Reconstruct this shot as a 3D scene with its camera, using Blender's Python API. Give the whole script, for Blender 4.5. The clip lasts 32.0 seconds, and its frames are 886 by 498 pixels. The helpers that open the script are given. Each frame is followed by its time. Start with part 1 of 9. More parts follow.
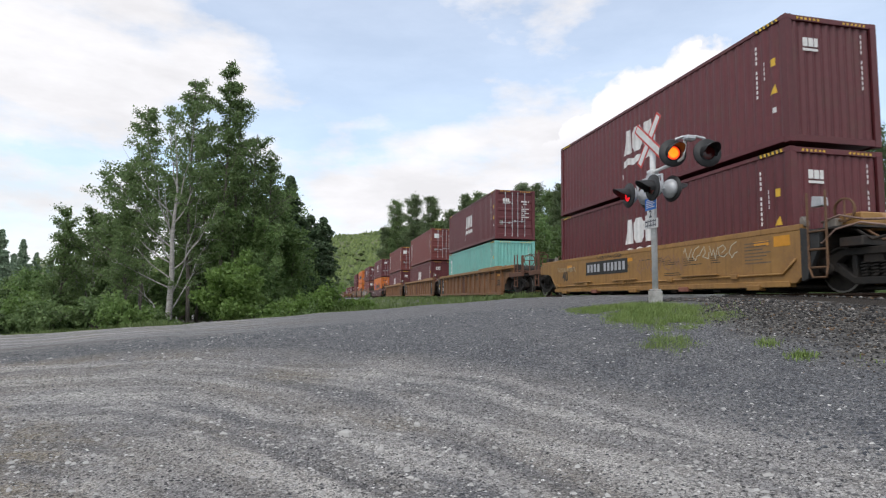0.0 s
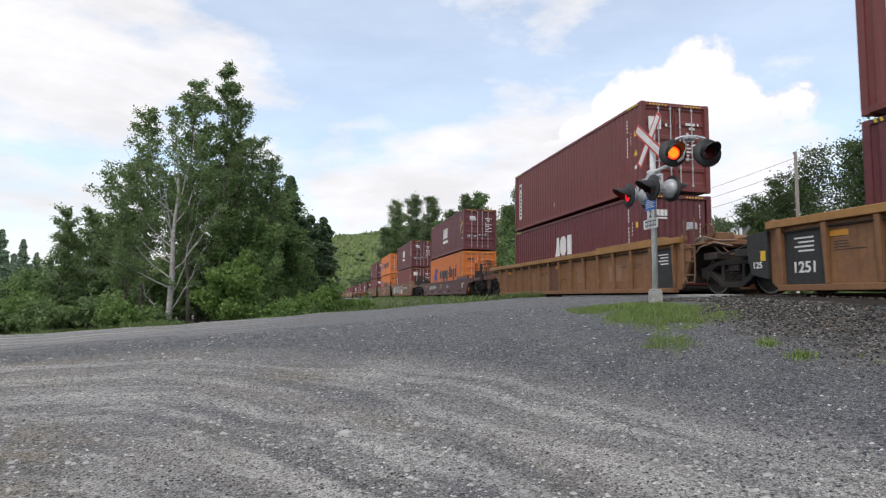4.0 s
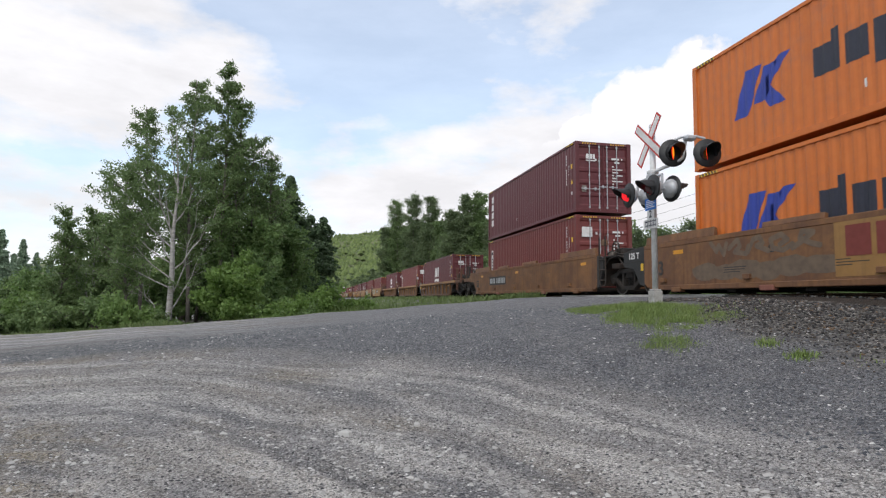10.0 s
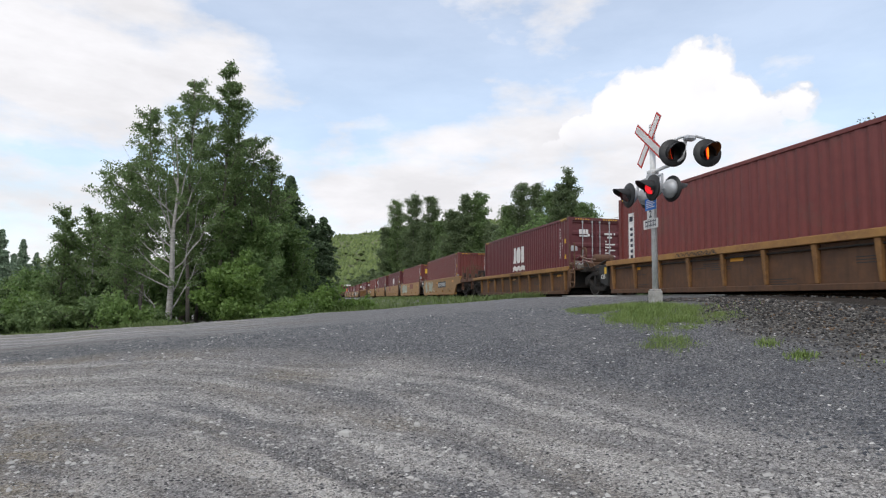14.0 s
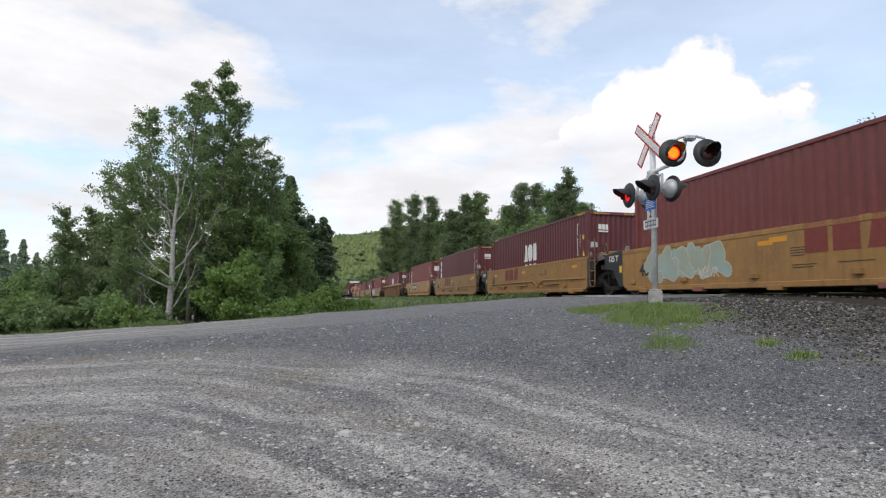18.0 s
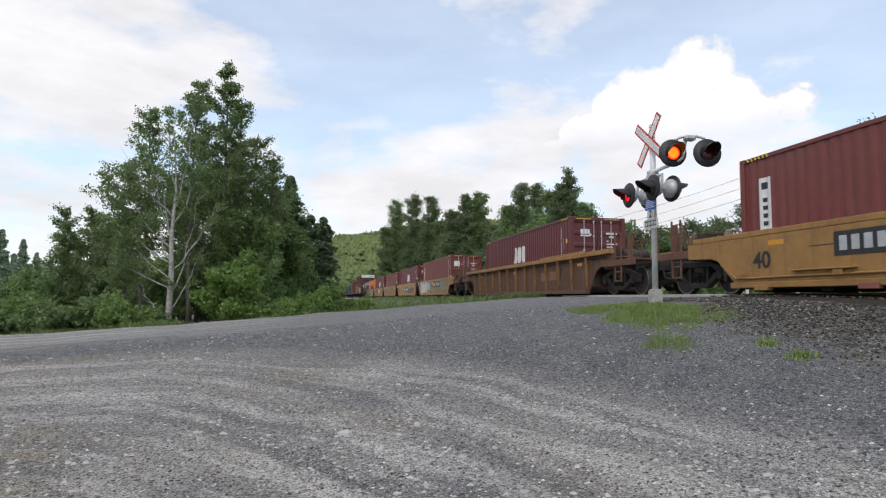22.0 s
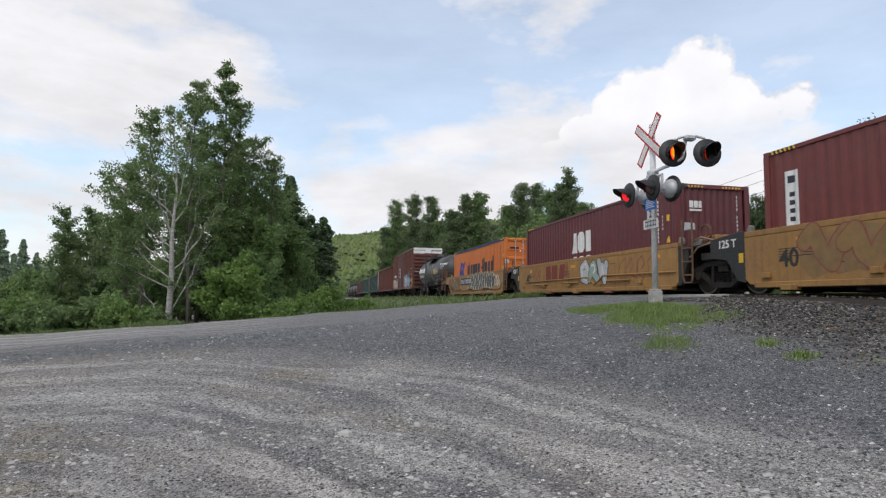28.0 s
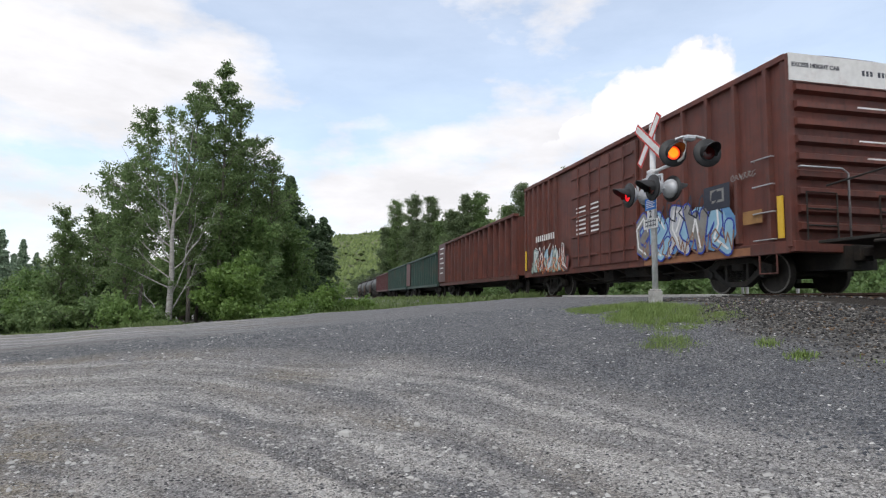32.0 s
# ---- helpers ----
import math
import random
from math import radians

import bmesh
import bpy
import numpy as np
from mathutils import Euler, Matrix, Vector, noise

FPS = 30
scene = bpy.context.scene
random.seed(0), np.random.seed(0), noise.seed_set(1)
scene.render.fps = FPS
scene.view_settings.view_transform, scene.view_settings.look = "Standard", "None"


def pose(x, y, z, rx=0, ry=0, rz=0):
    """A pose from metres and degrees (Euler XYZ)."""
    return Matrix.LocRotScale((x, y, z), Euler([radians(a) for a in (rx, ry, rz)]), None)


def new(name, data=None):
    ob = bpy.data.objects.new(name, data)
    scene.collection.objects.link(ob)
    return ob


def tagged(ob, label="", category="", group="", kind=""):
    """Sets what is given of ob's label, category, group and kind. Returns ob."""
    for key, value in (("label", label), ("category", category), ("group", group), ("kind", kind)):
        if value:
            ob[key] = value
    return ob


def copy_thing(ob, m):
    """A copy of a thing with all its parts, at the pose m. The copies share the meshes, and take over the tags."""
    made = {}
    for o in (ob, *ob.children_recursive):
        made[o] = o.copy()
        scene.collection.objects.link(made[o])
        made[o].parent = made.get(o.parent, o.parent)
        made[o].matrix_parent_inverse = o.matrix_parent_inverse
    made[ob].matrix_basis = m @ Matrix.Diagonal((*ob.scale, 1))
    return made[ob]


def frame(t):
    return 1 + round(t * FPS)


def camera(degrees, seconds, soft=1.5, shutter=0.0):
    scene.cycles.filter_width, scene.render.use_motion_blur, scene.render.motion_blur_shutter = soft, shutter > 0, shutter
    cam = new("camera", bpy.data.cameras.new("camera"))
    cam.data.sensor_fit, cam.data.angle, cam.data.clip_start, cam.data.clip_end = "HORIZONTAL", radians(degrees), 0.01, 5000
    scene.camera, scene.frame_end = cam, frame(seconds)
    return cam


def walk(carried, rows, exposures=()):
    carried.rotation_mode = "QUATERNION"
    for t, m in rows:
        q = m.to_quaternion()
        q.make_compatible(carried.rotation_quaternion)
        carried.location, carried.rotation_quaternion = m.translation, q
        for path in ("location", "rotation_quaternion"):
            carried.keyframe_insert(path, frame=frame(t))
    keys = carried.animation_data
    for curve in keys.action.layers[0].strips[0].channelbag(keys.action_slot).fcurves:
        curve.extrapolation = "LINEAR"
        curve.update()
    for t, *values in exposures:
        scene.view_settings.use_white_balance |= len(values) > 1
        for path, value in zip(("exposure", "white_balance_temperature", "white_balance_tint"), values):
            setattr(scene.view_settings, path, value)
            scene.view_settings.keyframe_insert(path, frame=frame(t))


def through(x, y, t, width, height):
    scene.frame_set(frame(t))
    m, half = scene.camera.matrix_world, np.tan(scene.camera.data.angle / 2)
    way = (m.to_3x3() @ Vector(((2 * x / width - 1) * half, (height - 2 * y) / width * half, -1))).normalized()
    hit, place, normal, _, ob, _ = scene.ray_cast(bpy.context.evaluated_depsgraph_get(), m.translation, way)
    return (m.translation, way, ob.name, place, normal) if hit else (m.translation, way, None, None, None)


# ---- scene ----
EYE_Z = 1.45
RAIL = 1.65          # top of rail
TRACK_X = 11.14      # centre line of the track, which runs along y
SECONDS = 32.0

cam = camera(74.67, SECONDS, soft=1.2, shutter=0.07)
CAM_POSE = pose(0, 0, EYE_Z, 0, 0, -12.01) @ pose(0, 0, 0, 90 + 4.889, 0, 0) @ pose(0, 0, 0, 0, 0, 0.623)
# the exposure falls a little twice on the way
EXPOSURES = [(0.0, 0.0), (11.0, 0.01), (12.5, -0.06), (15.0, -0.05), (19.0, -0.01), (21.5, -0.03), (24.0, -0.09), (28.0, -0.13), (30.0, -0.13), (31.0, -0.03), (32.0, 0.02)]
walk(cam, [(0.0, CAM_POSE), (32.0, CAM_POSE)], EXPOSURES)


# ---- light ----
SUN_ELEV, SUN_AZ = 52.0, 215.0     # degrees; azimuth clockwise from +y


def build_sky():
    world = bpy.data.worlds.new("sky")
    scene.world = world
    world.use_nodes = True
    nt = world.node_tree
    nt.nodes.clear()
    N, L = nt.nodes.new, nt.links.new
    out, bg = N("ShaderNodeOutputWorld"), N("ShaderNodeBackground")
    sky = N("ShaderNodeTexSky")
    sky.sky_type, sky.sun_disc = "NISHITA", False
    sky.sun_elevation, sky.sun_rotation = radians(SUN_ELEV), radians(SUN_AZ)
    sky.air_density, sky.dust_density, sky.ozone_density = 1.0, 1.2, 1.0
    tc = N("ShaderNodeTexCoord")
    sep = N("ShaderNodeSeparateXYZ")
    L(tc.outputs["Generated"], sep.inputs[0])

    def math_node(op, a, b=None, c=None, clamp=False):
        n = N("ShaderNodeMath")
        n.operation, n.use_clamp = op, clamp
        for i, v in enumerate((a, b, c)):
            if v is None:
                continue
            if isinstance(v, (int, float)):
                n.inputs[i].default_value = v
            else:
                L(v, n.inputs[i])
        return n.outputs[0]

    def noise_at(scale, detail, rough, stretch, shift):
        mp = N("ShaderNodeMapping")
        mp.inputs["Scale"].default_value = stretch
        mp.inputs["Location"].default_value = shift
        L(tc.outputs["Generated"], mp.inputs["Vector"])
        n = N("ShaderNodeTexNoise")
        n.inputs["Scale"].default_value, n.inputs["Detail"].default_value = scale, detail
        n.inputs["Roughness"].default_value = rough
        L(mp.outputs[0], n.inputs["Vector"])
        return n.outputs["Fac"]

    # a direction as azimuth (degrees right of +y) and elevation
    def blob(az, el, wide, high, soft):
        a, e = radians(az), radians(el)
        centre = Vector((math.sin(a) * math.cos(e), math.cos(a) * math.cos(e), math.sin(e)))
        right = Vector((math.cos(a), -math.sin(a), 0))
        up = right.cross(centre)
        up = up if up.z > 0 else -up

        def dot(vec):
            d = N("ShaderNodeVectorMath")
            d.operation = "DOT_PRODUCT"
            L(tc.outputs["Generated"], d.inputs[0])
            d.inputs[1].default_value = vec
            return d.outputs["Value"]
        x = math_node("MULTIPLY", dot(right), 1 / math.sin(radians(wide)))
        y = math_node("MULTIPLY", dot(up), 1 / math.sin(radians(high)))
        r = math_node("SQRT", math_node("ADD", math_node("POWER", math_node("ABSOLUTE", x), 2.0), math_node("POWER", math_node("ABSOLUTE", y), 2.0)))
        front = math_node("GREATER_THAN", dot(centre), 0.3)
        g = math_node("MULTIPLY_ADD", r, -1.0 / soft, 1.0 / soft)
        return math_node("MULTIPLY", math_node("MAXIMUM", g, -1.2), front)

    big = noise_at(2.6, 9.0, 0.56, (1, 1, 2.6), (0.3, 1.7, 0.2))
    fine = noise_at(9.0, 8.0, 0.6, (1, 1, 1.8), (4.1, 0.4, 2.0))
    edge = math_node("ADD", math_node("MULTIPLY", math_node("SUBTRACT", big, 0.5), 2.2),
                     math_node("MULTIPLY", math_node("SUBTRACT", fine, 0.5), 0.9))
    cover = math_node("ADD", edge, 0.62)
    heap = None
    for az, el, wide, high, soft, gain in CLOUDS:
        b = blob(az, el, wide, high, soft)
        if gain > 1.5:
            heap = b if heap is None else math_node("MAXIMUM", heap, b)
        elif gain > 0:
            cover = math_node("MAXIMUM", cover, math_node("ADD", math_node("MULTIPLY", b, gain), edge))
        else:
            cover = math_node("ADD", cover, math_node("MULTIPLY", math_node("MAXIMUM", b, 0.0), gain))
    # the heaped cloud: round lobes with a ragged, crisp upper edge and a soft foot
    lumps = noise_at(15.0, 8.0, 0.55, (1, 1, 1.1), (1.1, 5.0, 3.0))
    heap = math_node("ADD", heap, math_node("MULTIPLY", math_node("SUBTRACT", lumps, 0.5), 1.15))
    puff_edge = N("ShaderNodeMapRange")
    puff_edge.interpolation_type = "SMOOTHSTEP"
    puff_edge.inputs["From Min"].default_value, puff_edge.inputs["From Max"].default_value = 0.0, 0.34
    L(heap, puff_edge.inputs["Value"])
    foot = N("ShaderNodeMapRange")
    foot.interpolation_type = "SMOOTHSTEP"
    foot.inputs["From Min"].default_value, foot.inputs["From Max"].default_value = math.sin(radians(6.0)), math.sin(radians(17.5))
    L(sep.outputs["Z"], foot.inputs["Value"])
    puff_value = math_node("MULTIPLY", puff_edge.outputs[0], foot.outputs[0])
    ramp = N("ShaderNodeMapRange")
    ramp.interpolation_type = "SMOOTHSTEP"
    ramp.inputs["From Min"].default_value, ramp.inputs["From Max"].default_value = 0.0, 0.85
    L(cover, ramp.inputs["Value"])
    # thin veil everywhere
    veil = math_node("MAXIMUM", math_node("MAXIMUM", ramp.outputs[0], puff_value), 0.46)
    shade = noise_at(4.5, 7.0, 0.6, (1, 1, 3.2), (7.7, 2.2, 1.0))
    tone = N("ShaderNodeMapRange")
    tone.inputs["From Min"].default_value, tone.inputs["From Max"].default_value = 0.38, 0.66
    tone.inputs["To Min"].default_value, tone.inputs["To Max"].default_value = 0.84, 1.0
    L(shade, tone.inputs["Value"])
    white = N("ShaderNodeVectorMath")
    white.operation = "SCALE"
    white.inputs[0].default_value = (0.965, 0.957, 0.99)
    L(math_node("MAXIMUM", tone.outputs[0], math_node("MULTIPLY", puff_value, math_node("MULTIPLY_ADD", lumps, 0.22, 0.93))), white.inputs["Scale"])
    blue = N("ShaderNodeVectorMath")
    blue.operation = "MULTIPLY"
    L(sky.outputs[0], blue.inputs[0])
    blue.inputs[1].default_value = (0.205, 0.236, 0.238)
    mix = N("ShaderNodeMix")
    mix.data_type = "RGBA"
    L(veil, mix.inputs[0])
    L(blue.outputs[0], mix.inputs[6])
    L(white.outputs[0], mix.inputs[7])
    L(mix.outputs[2], bg.inputs["Color"])
    bg.inputs["Strength"].default_value = SKY_STRENGTH
    L(bg.outputs[0], out.inputs["Surface"])


SKY_STRENGTH = 1.07
# azimuth, elevation, half width, half height, softness, gain (negative: clear sky)
CLOUDS = [
    # lobes of the heaped cloud
    (35.8, 19.6, 4.2, 4.0, 1.0, 2.0),
    (32.2, 18.4, 4.4, 4.0, 1.0, 2.0),
    (28.9, 17.2, 3.8, 3.6, 1.0, 2.0),
    (26.0, 15.8, 3.2, 3.2, 1.1, 2.0),
    (23.6, 13.4, 3.6, 3.0, 1.6, 2.0),
    (21.5, 11.5, 4.0, 2.6, 2.0, 2.0),
    (38.6, 17.2, 3.6, 3.6, 1.0, 2.0),
    (41.4, 15.2, 3.4, 2.6, 1.3, 2.0),
    (43.4, 15.9, 2.6, 1.7, 1.8, 2.0),
    (41.3, 16.4, 5.0, 2.4, 1.7, 2.0),
    (43.7, 16.8, 3.2, 2.4, 1.8, 2.0),
    (44.6, 18.0, 1.6, 1.2, 2.2, 2.0),
    (34.0, 14.2, 10.0, 4.6, 1.0, 2.0),
    # broad white cloud and haze, then the clear gaps
    (31.0, 8.5, 18.0, 6.0, 0.9, 0.9),
    (-22.0, 17.0, 17.0, 11.0, 0.8, 1.05),
    (-6.0, 13.0, 12.0, 7.5, 0.9, 0.9),
    (6.0, 10.0, 20.0, 7.0, 0.8, 0.9),
    (12.0, 22.5, 17.0, 6.5, 0.9, -0.80),
    (-2.0, 27.0, 14.0, 5.5, 0.9, -0.8),
    (40.0, 25.0, 16.0, 5.0, 0.9, -0.9),
    (52.0, 16.0, 7.0, 12.0, 0.9, -0.8),
]
build_sky()

sun = new("sun", bpy.data.lights.new("sun", "SUN"))
sun.data.energy, sun.data.angle, sun.data.color = 1.35, radians(12), (1.0, 0.96, 0.9)
sun.rotation_euler = (radians(90 - SUN_ELEV), 0, radians(180 - SUN_AZ))


# ---- materials ----
def surface(name, a, b, scale=6.0, rough=0.7, metal=0.0, bump=0.15, bump_scale=40.0, stain=None, stain_amount=0.35,
            stain_scale=1.3, stretch=(1, 1, 1), vary=0.0, spec=0.5, streak=0.0):
    """A worn surface: two colours mixed by grain, a stain colour in larger patches, and fine relief."""
    m = bpy.data.materials.new(name)
    m.use_nodes = True
    nt = m.node_tree
    N, L = nt.nodes.new, nt.links.new
    bs = nt.nodes["Principled BSDF"]
    tc, info = N("ShaderNodeTexCoord"), N("ShaderNodeObjectInfo")
    add = N("ShaderNodeVectorMath")
    add.operation = "MULTIPLY_ADD"
    add.inputs[1].default_value = (37.0, 19.0, 23.0)
    comb = N("ShaderNodeCombineXYZ")
    for i in range(3):
        L(info.outputs["Random"], comb.inputs[i])
    L(comb.outputs[0], add.inputs[0])
    L(tc.outputs["Object"], add.inputs[2])
    mp = N("ShaderNodeMapping")
    mp.inputs["Scale"].default_value = stretch
    L(add.outputs[0], mp.inputs[0])

    def tex(s, detail=6.0, rgh=0.6):
        n = N("ShaderNodeTexNoise")
        n.inputs["Scale"].default_value, n.inputs["Detail"].default_value, n.inputs["Roughness"].default_value = s, detail, rgh
        L(mp.outputs[0], n.inputs["Vector"])
        return n.outputs["Fac"]

    def ramp(src, lo, hi):
        r = N("ShaderNodeMapRange")
        r.inputs["From Min"].default_value, r.inputs["From Max"].default_value = lo, hi
        L(src, r.inputs["Value"])
        return r.outputs[0]

    def mix(f, x, y):
        n = N("ShaderNodeMix")
        n.data_type = "RGBA"
        for sock, v in ((n.inputs[0], f), (n.inputs[6], x), (n.inputs[7], y)):
            if isinstance(v, tuple):
                sock.default_value = (*v, 1)
            elif isinstance(v, float):
                sock.default_value = v
            else:
                L(v, sock)
        return n.outputs[2]
    col = mix(ramp(tex(scale), 0.35, 0.65), a, b)
    if stain:
        st = ramp(tex(stain_scale, 8.0, 0.65), 0.62 - stain_amount * 0.4, 0.72)
        mul = N("ShaderNodeMath")
        mul.operation = "MULTIPLY"
        L(st, mul.inputs[0])
        L(ramp(tex(stain_scale * 9, 6.0, 0.7), 0.3, 0.6), mul.inputs[1])
        col = mix(mul.outputs[0], col, stain)
    if streak:
        mp2 = N("ShaderNodeMapping")
        mp2.inputs["Scale"].default_value = (5.0, 5.0, 0.25)
        L(add.outputs[0], mp2.inputs[0])
        n2 = N("ShaderNodeTexNoise")
        n2.inputs["Scale"].default_value, n2.inputs["Detail"].default_value = 1.6, 5.0
        L(mp2.outputs[0], n2.inputs["Vector"])
        dark = tuple(c * 0.55 for c in a)
        f = N("ShaderNodeMath")
        f.operation = "MULTIPLY"
        L(ramp(n2.outputs["Fac"], 0.52, 0.75), f.inputs[0])
        f.inputs[1].default_value = streak
        col = mix(f.outputs[0], col, dark)
    if vary:
        hs = N("ShaderNodeHueSaturation")
        val = N("ShaderNodeMapRange")
        val.inputs["To Min"].default_value, val.inputs["To Max"].default_value = 1 - vary, 1 + vary
        L(info.outputs["Random"], val.inputs["Value"])
        L(val.outputs[0], hs.inputs["Value"])
        L(col, hs.inputs["Color"])
        col = hs.outputs[0]
    L(col, bs.inputs["Base Color"])
    rr = N("ShaderNodeMapRange")
    rr.inputs["To Min"].default_value, rr.inputs["To Max"].default_value = max(0.05, rough - 0.12), min(1.0, rough + 0.12)
    L(tex(scale * 2.3), rr.inputs["Value"])
    L(rr.outputs[0], bs.inputs["Roughness"])
    bs.inputs["Metallic"].default_value = metal
    bs.inputs["Specular IOR Level"].default_value = spec
    if bump:
        bp = N("ShaderNodeBump")
        bp.inputs["Strength"].default_value, bp.inputs["Distance"].default_value = bump, 0.02
        L(tex(bump_scale, 5.0, 0.6), bp.inputs["Height"])
        L(bp.outputs[0], bs.inputs["Normal"])
    return m


def leafy(name, a, b, rough=0.5, through=0.42):
    """Leaves: colour varies from leaf to leaf, and some light comes through."""
    m = bpy.data.materials.new(name)
    m.use_nodes = True
    nt = m.node_tree
    N, L = nt.nodes.new, nt.links.new
    bs = nt.nodes["Principled BSDF"]
    geo = N("ShaderNodeNewGeometry")
    tc = N("ShaderNodeTexCoord")
    big = N("ShaderNodeTexNoise")
    big.inputs["Scale"].default_value, big.inputs["Detail"].default_value = 0.7, 4.0
    L(tc.outputs["Object"], big.inputs["Vector"])
    av = N("ShaderNodeMath")
    av.operation = "MULTIPLY_ADD"
    av.inputs[1].default_value = 0.6
    L(geo.outputs["Random Per Island"], av.inputs[0])
    sc = N("ShaderNodeMath")
    sc.operation = "MULTIPLY"
    sc.inputs[1].default_value = 0.5
    L(big.outputs["Fac"], sc.inputs[0])
    L(sc.outputs[0], av.inputs[2])
    mx = N("ShaderNodeMix")
    mx.data_type = "RGBA"
    mx.inputs[6].default_value, mx.inputs[7].default_value = (*a, 1), (*b, 1)
    L(av.outputs[0], mx.inputs[0])
    L(mx.outputs[2], bs.inputs["Base Color"])
    bs.inputs["Roughness"].default_value = rough
    bs.inputs["Specular IOR Level"].default_value = 0.35
    tr = N("ShaderNodeBsdfTranslucent")
    L(mx.outputs[2], tr.inputs["Color"])
    sh = N("ShaderNodeMixShader")
    sh.inputs[0].default_value = through
    L(bs.outputs[0], sh.inputs[1])
    L(tr.outputs[0], sh.inputs[2])
    L(sh.outputs[0], nt.nodes["Material Output"].inputs["Surface"])
    return m


def glow(name, colour, strength):
    m = bpy.data.materials.new(name)
    m.use_nodes = True
    bs = m.node_tree.nodes["Principled BSDF"]
    bs.inputs["Base Color"].default_value = (*colour, 1)
    bs.inputs["Emission Color"].default_value = (*colour, 1)
    bs.inputs["Emission Strength"].default_value = strength
    return m


M_MAROON = surface("maroon_paint", (0.106, 0.0205, 0.0245), (0.126, 0.026, 0.030), 5, 0.5, bump=0.06, stain=(0.10, 0.04, 0.03), stain_amount=0.2, vary=0.10, streak=0.35)
M_REDBROWN = surface("red_brown_paint", (0.152, 0.0315, 0.0285), (0.174, 0.040, 0.034), 5, 0.52, bump=0.06, stain=(0.14, 0.06, 0.045), stain_amount=0.2, vary=0.08, streak=0.35)
M_ORANGE = surface("orange_paint", (0.577, 0.144, 0.020), (0.614, 0.167, 0.028), 5, 0.48, bump=0.05, stain=(0.45, 0.14, 0.05), stain_amount=0.2, streak=0.3)
M_TEAL = surface("teal_paint", (0.176, 0.461, 0.406), (0.209, 0.505, 0.439), 5, 0.5, bump=0.05, stain=(0.2, 0.3, 0.26), stain_amount=0.2, streak=0.35)
M_YELLOW = surface("yellow_ochre_paint", (0.303, 0.160, 0.045), (0.353, 0.189, 0.057), 4, 0.55, bump=0.08, stain=(0.21, 0.11, 0.05), stain_amount=0.55, streak=0.6, vary=0.06)
M_TAN = surface("rusty_tan_paint", (0.202, 0.099, 0.046), (0.262, 0.129, 0.056), 4, 0.6, bump=0.1, stain=(0.16, 0.07, 0.035), stain_amount=0.6, streak=0.6)
M_RUST = surface("rusted_brown_steel", (0.092, 0.048, 0.031), (0.161, 0.078, 0.046), 5, 0.75, bump=0.15, stain=(0.07, 0.04, 0.03), stain_amount=0.6, streak=0.6, vary=0.15)
M_BROWN = surface("faded_brown_paint", (0.140, 0.062, 0.028), (0.255, 0.118, 0.042), 1.2, 0.65, bump=0.1, stain=(0.098, 0.050, 0.032), stain_amount=0.75, stain_scale=0.9, streak=0.6)
M_CARMAROON = surface("maroon_car_paint", (0.082, 0.026, 0.028), (0.10, 0.032, 0.034), 4, 0.55, bump=0.08, stain=(0.08, 0.04, 0.035), stain_amount=0.4, streak=0.4)
M_BLACK = surface("black_car_paint", (0.030, 0.030, 0.031), (0.046, 0.045, 0.045), 4, 0.48, bump=0.06, stain=(0.07, 0.062, 0.055), stain_amount=0.35, streak=0.4)
M_BOXRED = surface("oxide_red_boxcar_paint", (0.094, 0.027, 0.021), (0.158, 0.043, 0.027), 1.1, 0.65, bump=0.1, stain=(0.075, 0.040, 0.034), stain_amount=0.6, streak=0.7, vary=0.08)
M_GREEN = surface("dark_green_car_paint", (0.022, 0.055, 0.045), (0.03, 0.07, 0.058), 4, 0.6, bump=0.1, stain=(0.07, 0.06, 0.045), stain_amount=0.4, streak=0.5)
M_UNDER = surface("sooty_steel", (0.009, 0.008, 0.008), (0.019, 0.017, 0.014), 8, 0.8, bump=0.2, stain=(0.05, 0.034, 0.024), stain_amount=0.5)
M_WHEEL = surface("worn_wheel_steel", (0.022, 0.019, 0.017), (0.045, 0.038, 0.032), 8, 0.7, 0.2, bump=0.1)
M_TREAD = surface("polished_rail_steel", (0.30, 0.29, 0.28), (0.4, 0.38, 0.36), 10, 0.35, 0.9, bump=0.05)
M_RAILSIDE = surface("rusty_rail_steel", (0.06, 0.035, 0.025), (0.09, 0.05, 0.032), 12, 0.8, 0.2, bump=0.2)
M_GALV = surface("galvanised_steel", (0.42, 0.43, 0.44), (0.52, 0.53, 0.54), 14, 0.45, 0.55, bump=0.05, stain=(0.3, 0.3, 0.3), stain_amount=0.4)
M_ALU = surface("dull_aluminium_paint", (0.45, 0.46, 0.48), (0.53, 0.54, 0.56), 10, 0.5, 0.25, bump=0.04, stain=(0.36, 0.36, 0.36), stain_amount=0.3)
M_MAST = surface("bright_aluminium_paint", (0.60, 0.60, 0.60), (0.70, 0.70, 0.70), 10, 0.5, 0.1, bump=0.04, stain=(0.45, 0.44, 0.42), stain_amount=0.3)
M_WHITE = surface("white_lettering_paint", (0.66, 0.65, 0.63), (0.76, 0.75, 0.73), 7, 0.6, bump=0.0, stain=(0.5, 0.44, 0.42), stain_amount=0.3)
M_SIGNRED = surface("red_sign_sheeting", (0.50, 0.035, 0.03), (0.55, 0.045, 0.035), 8, 0.45, bump=0.0)
M_SIGNBLUE = surface("blue_sign_sheeting", (0.02, 0.15, 0.52), (0.03, 0.17, 0.56), 8, 0.4, bump=0.0)
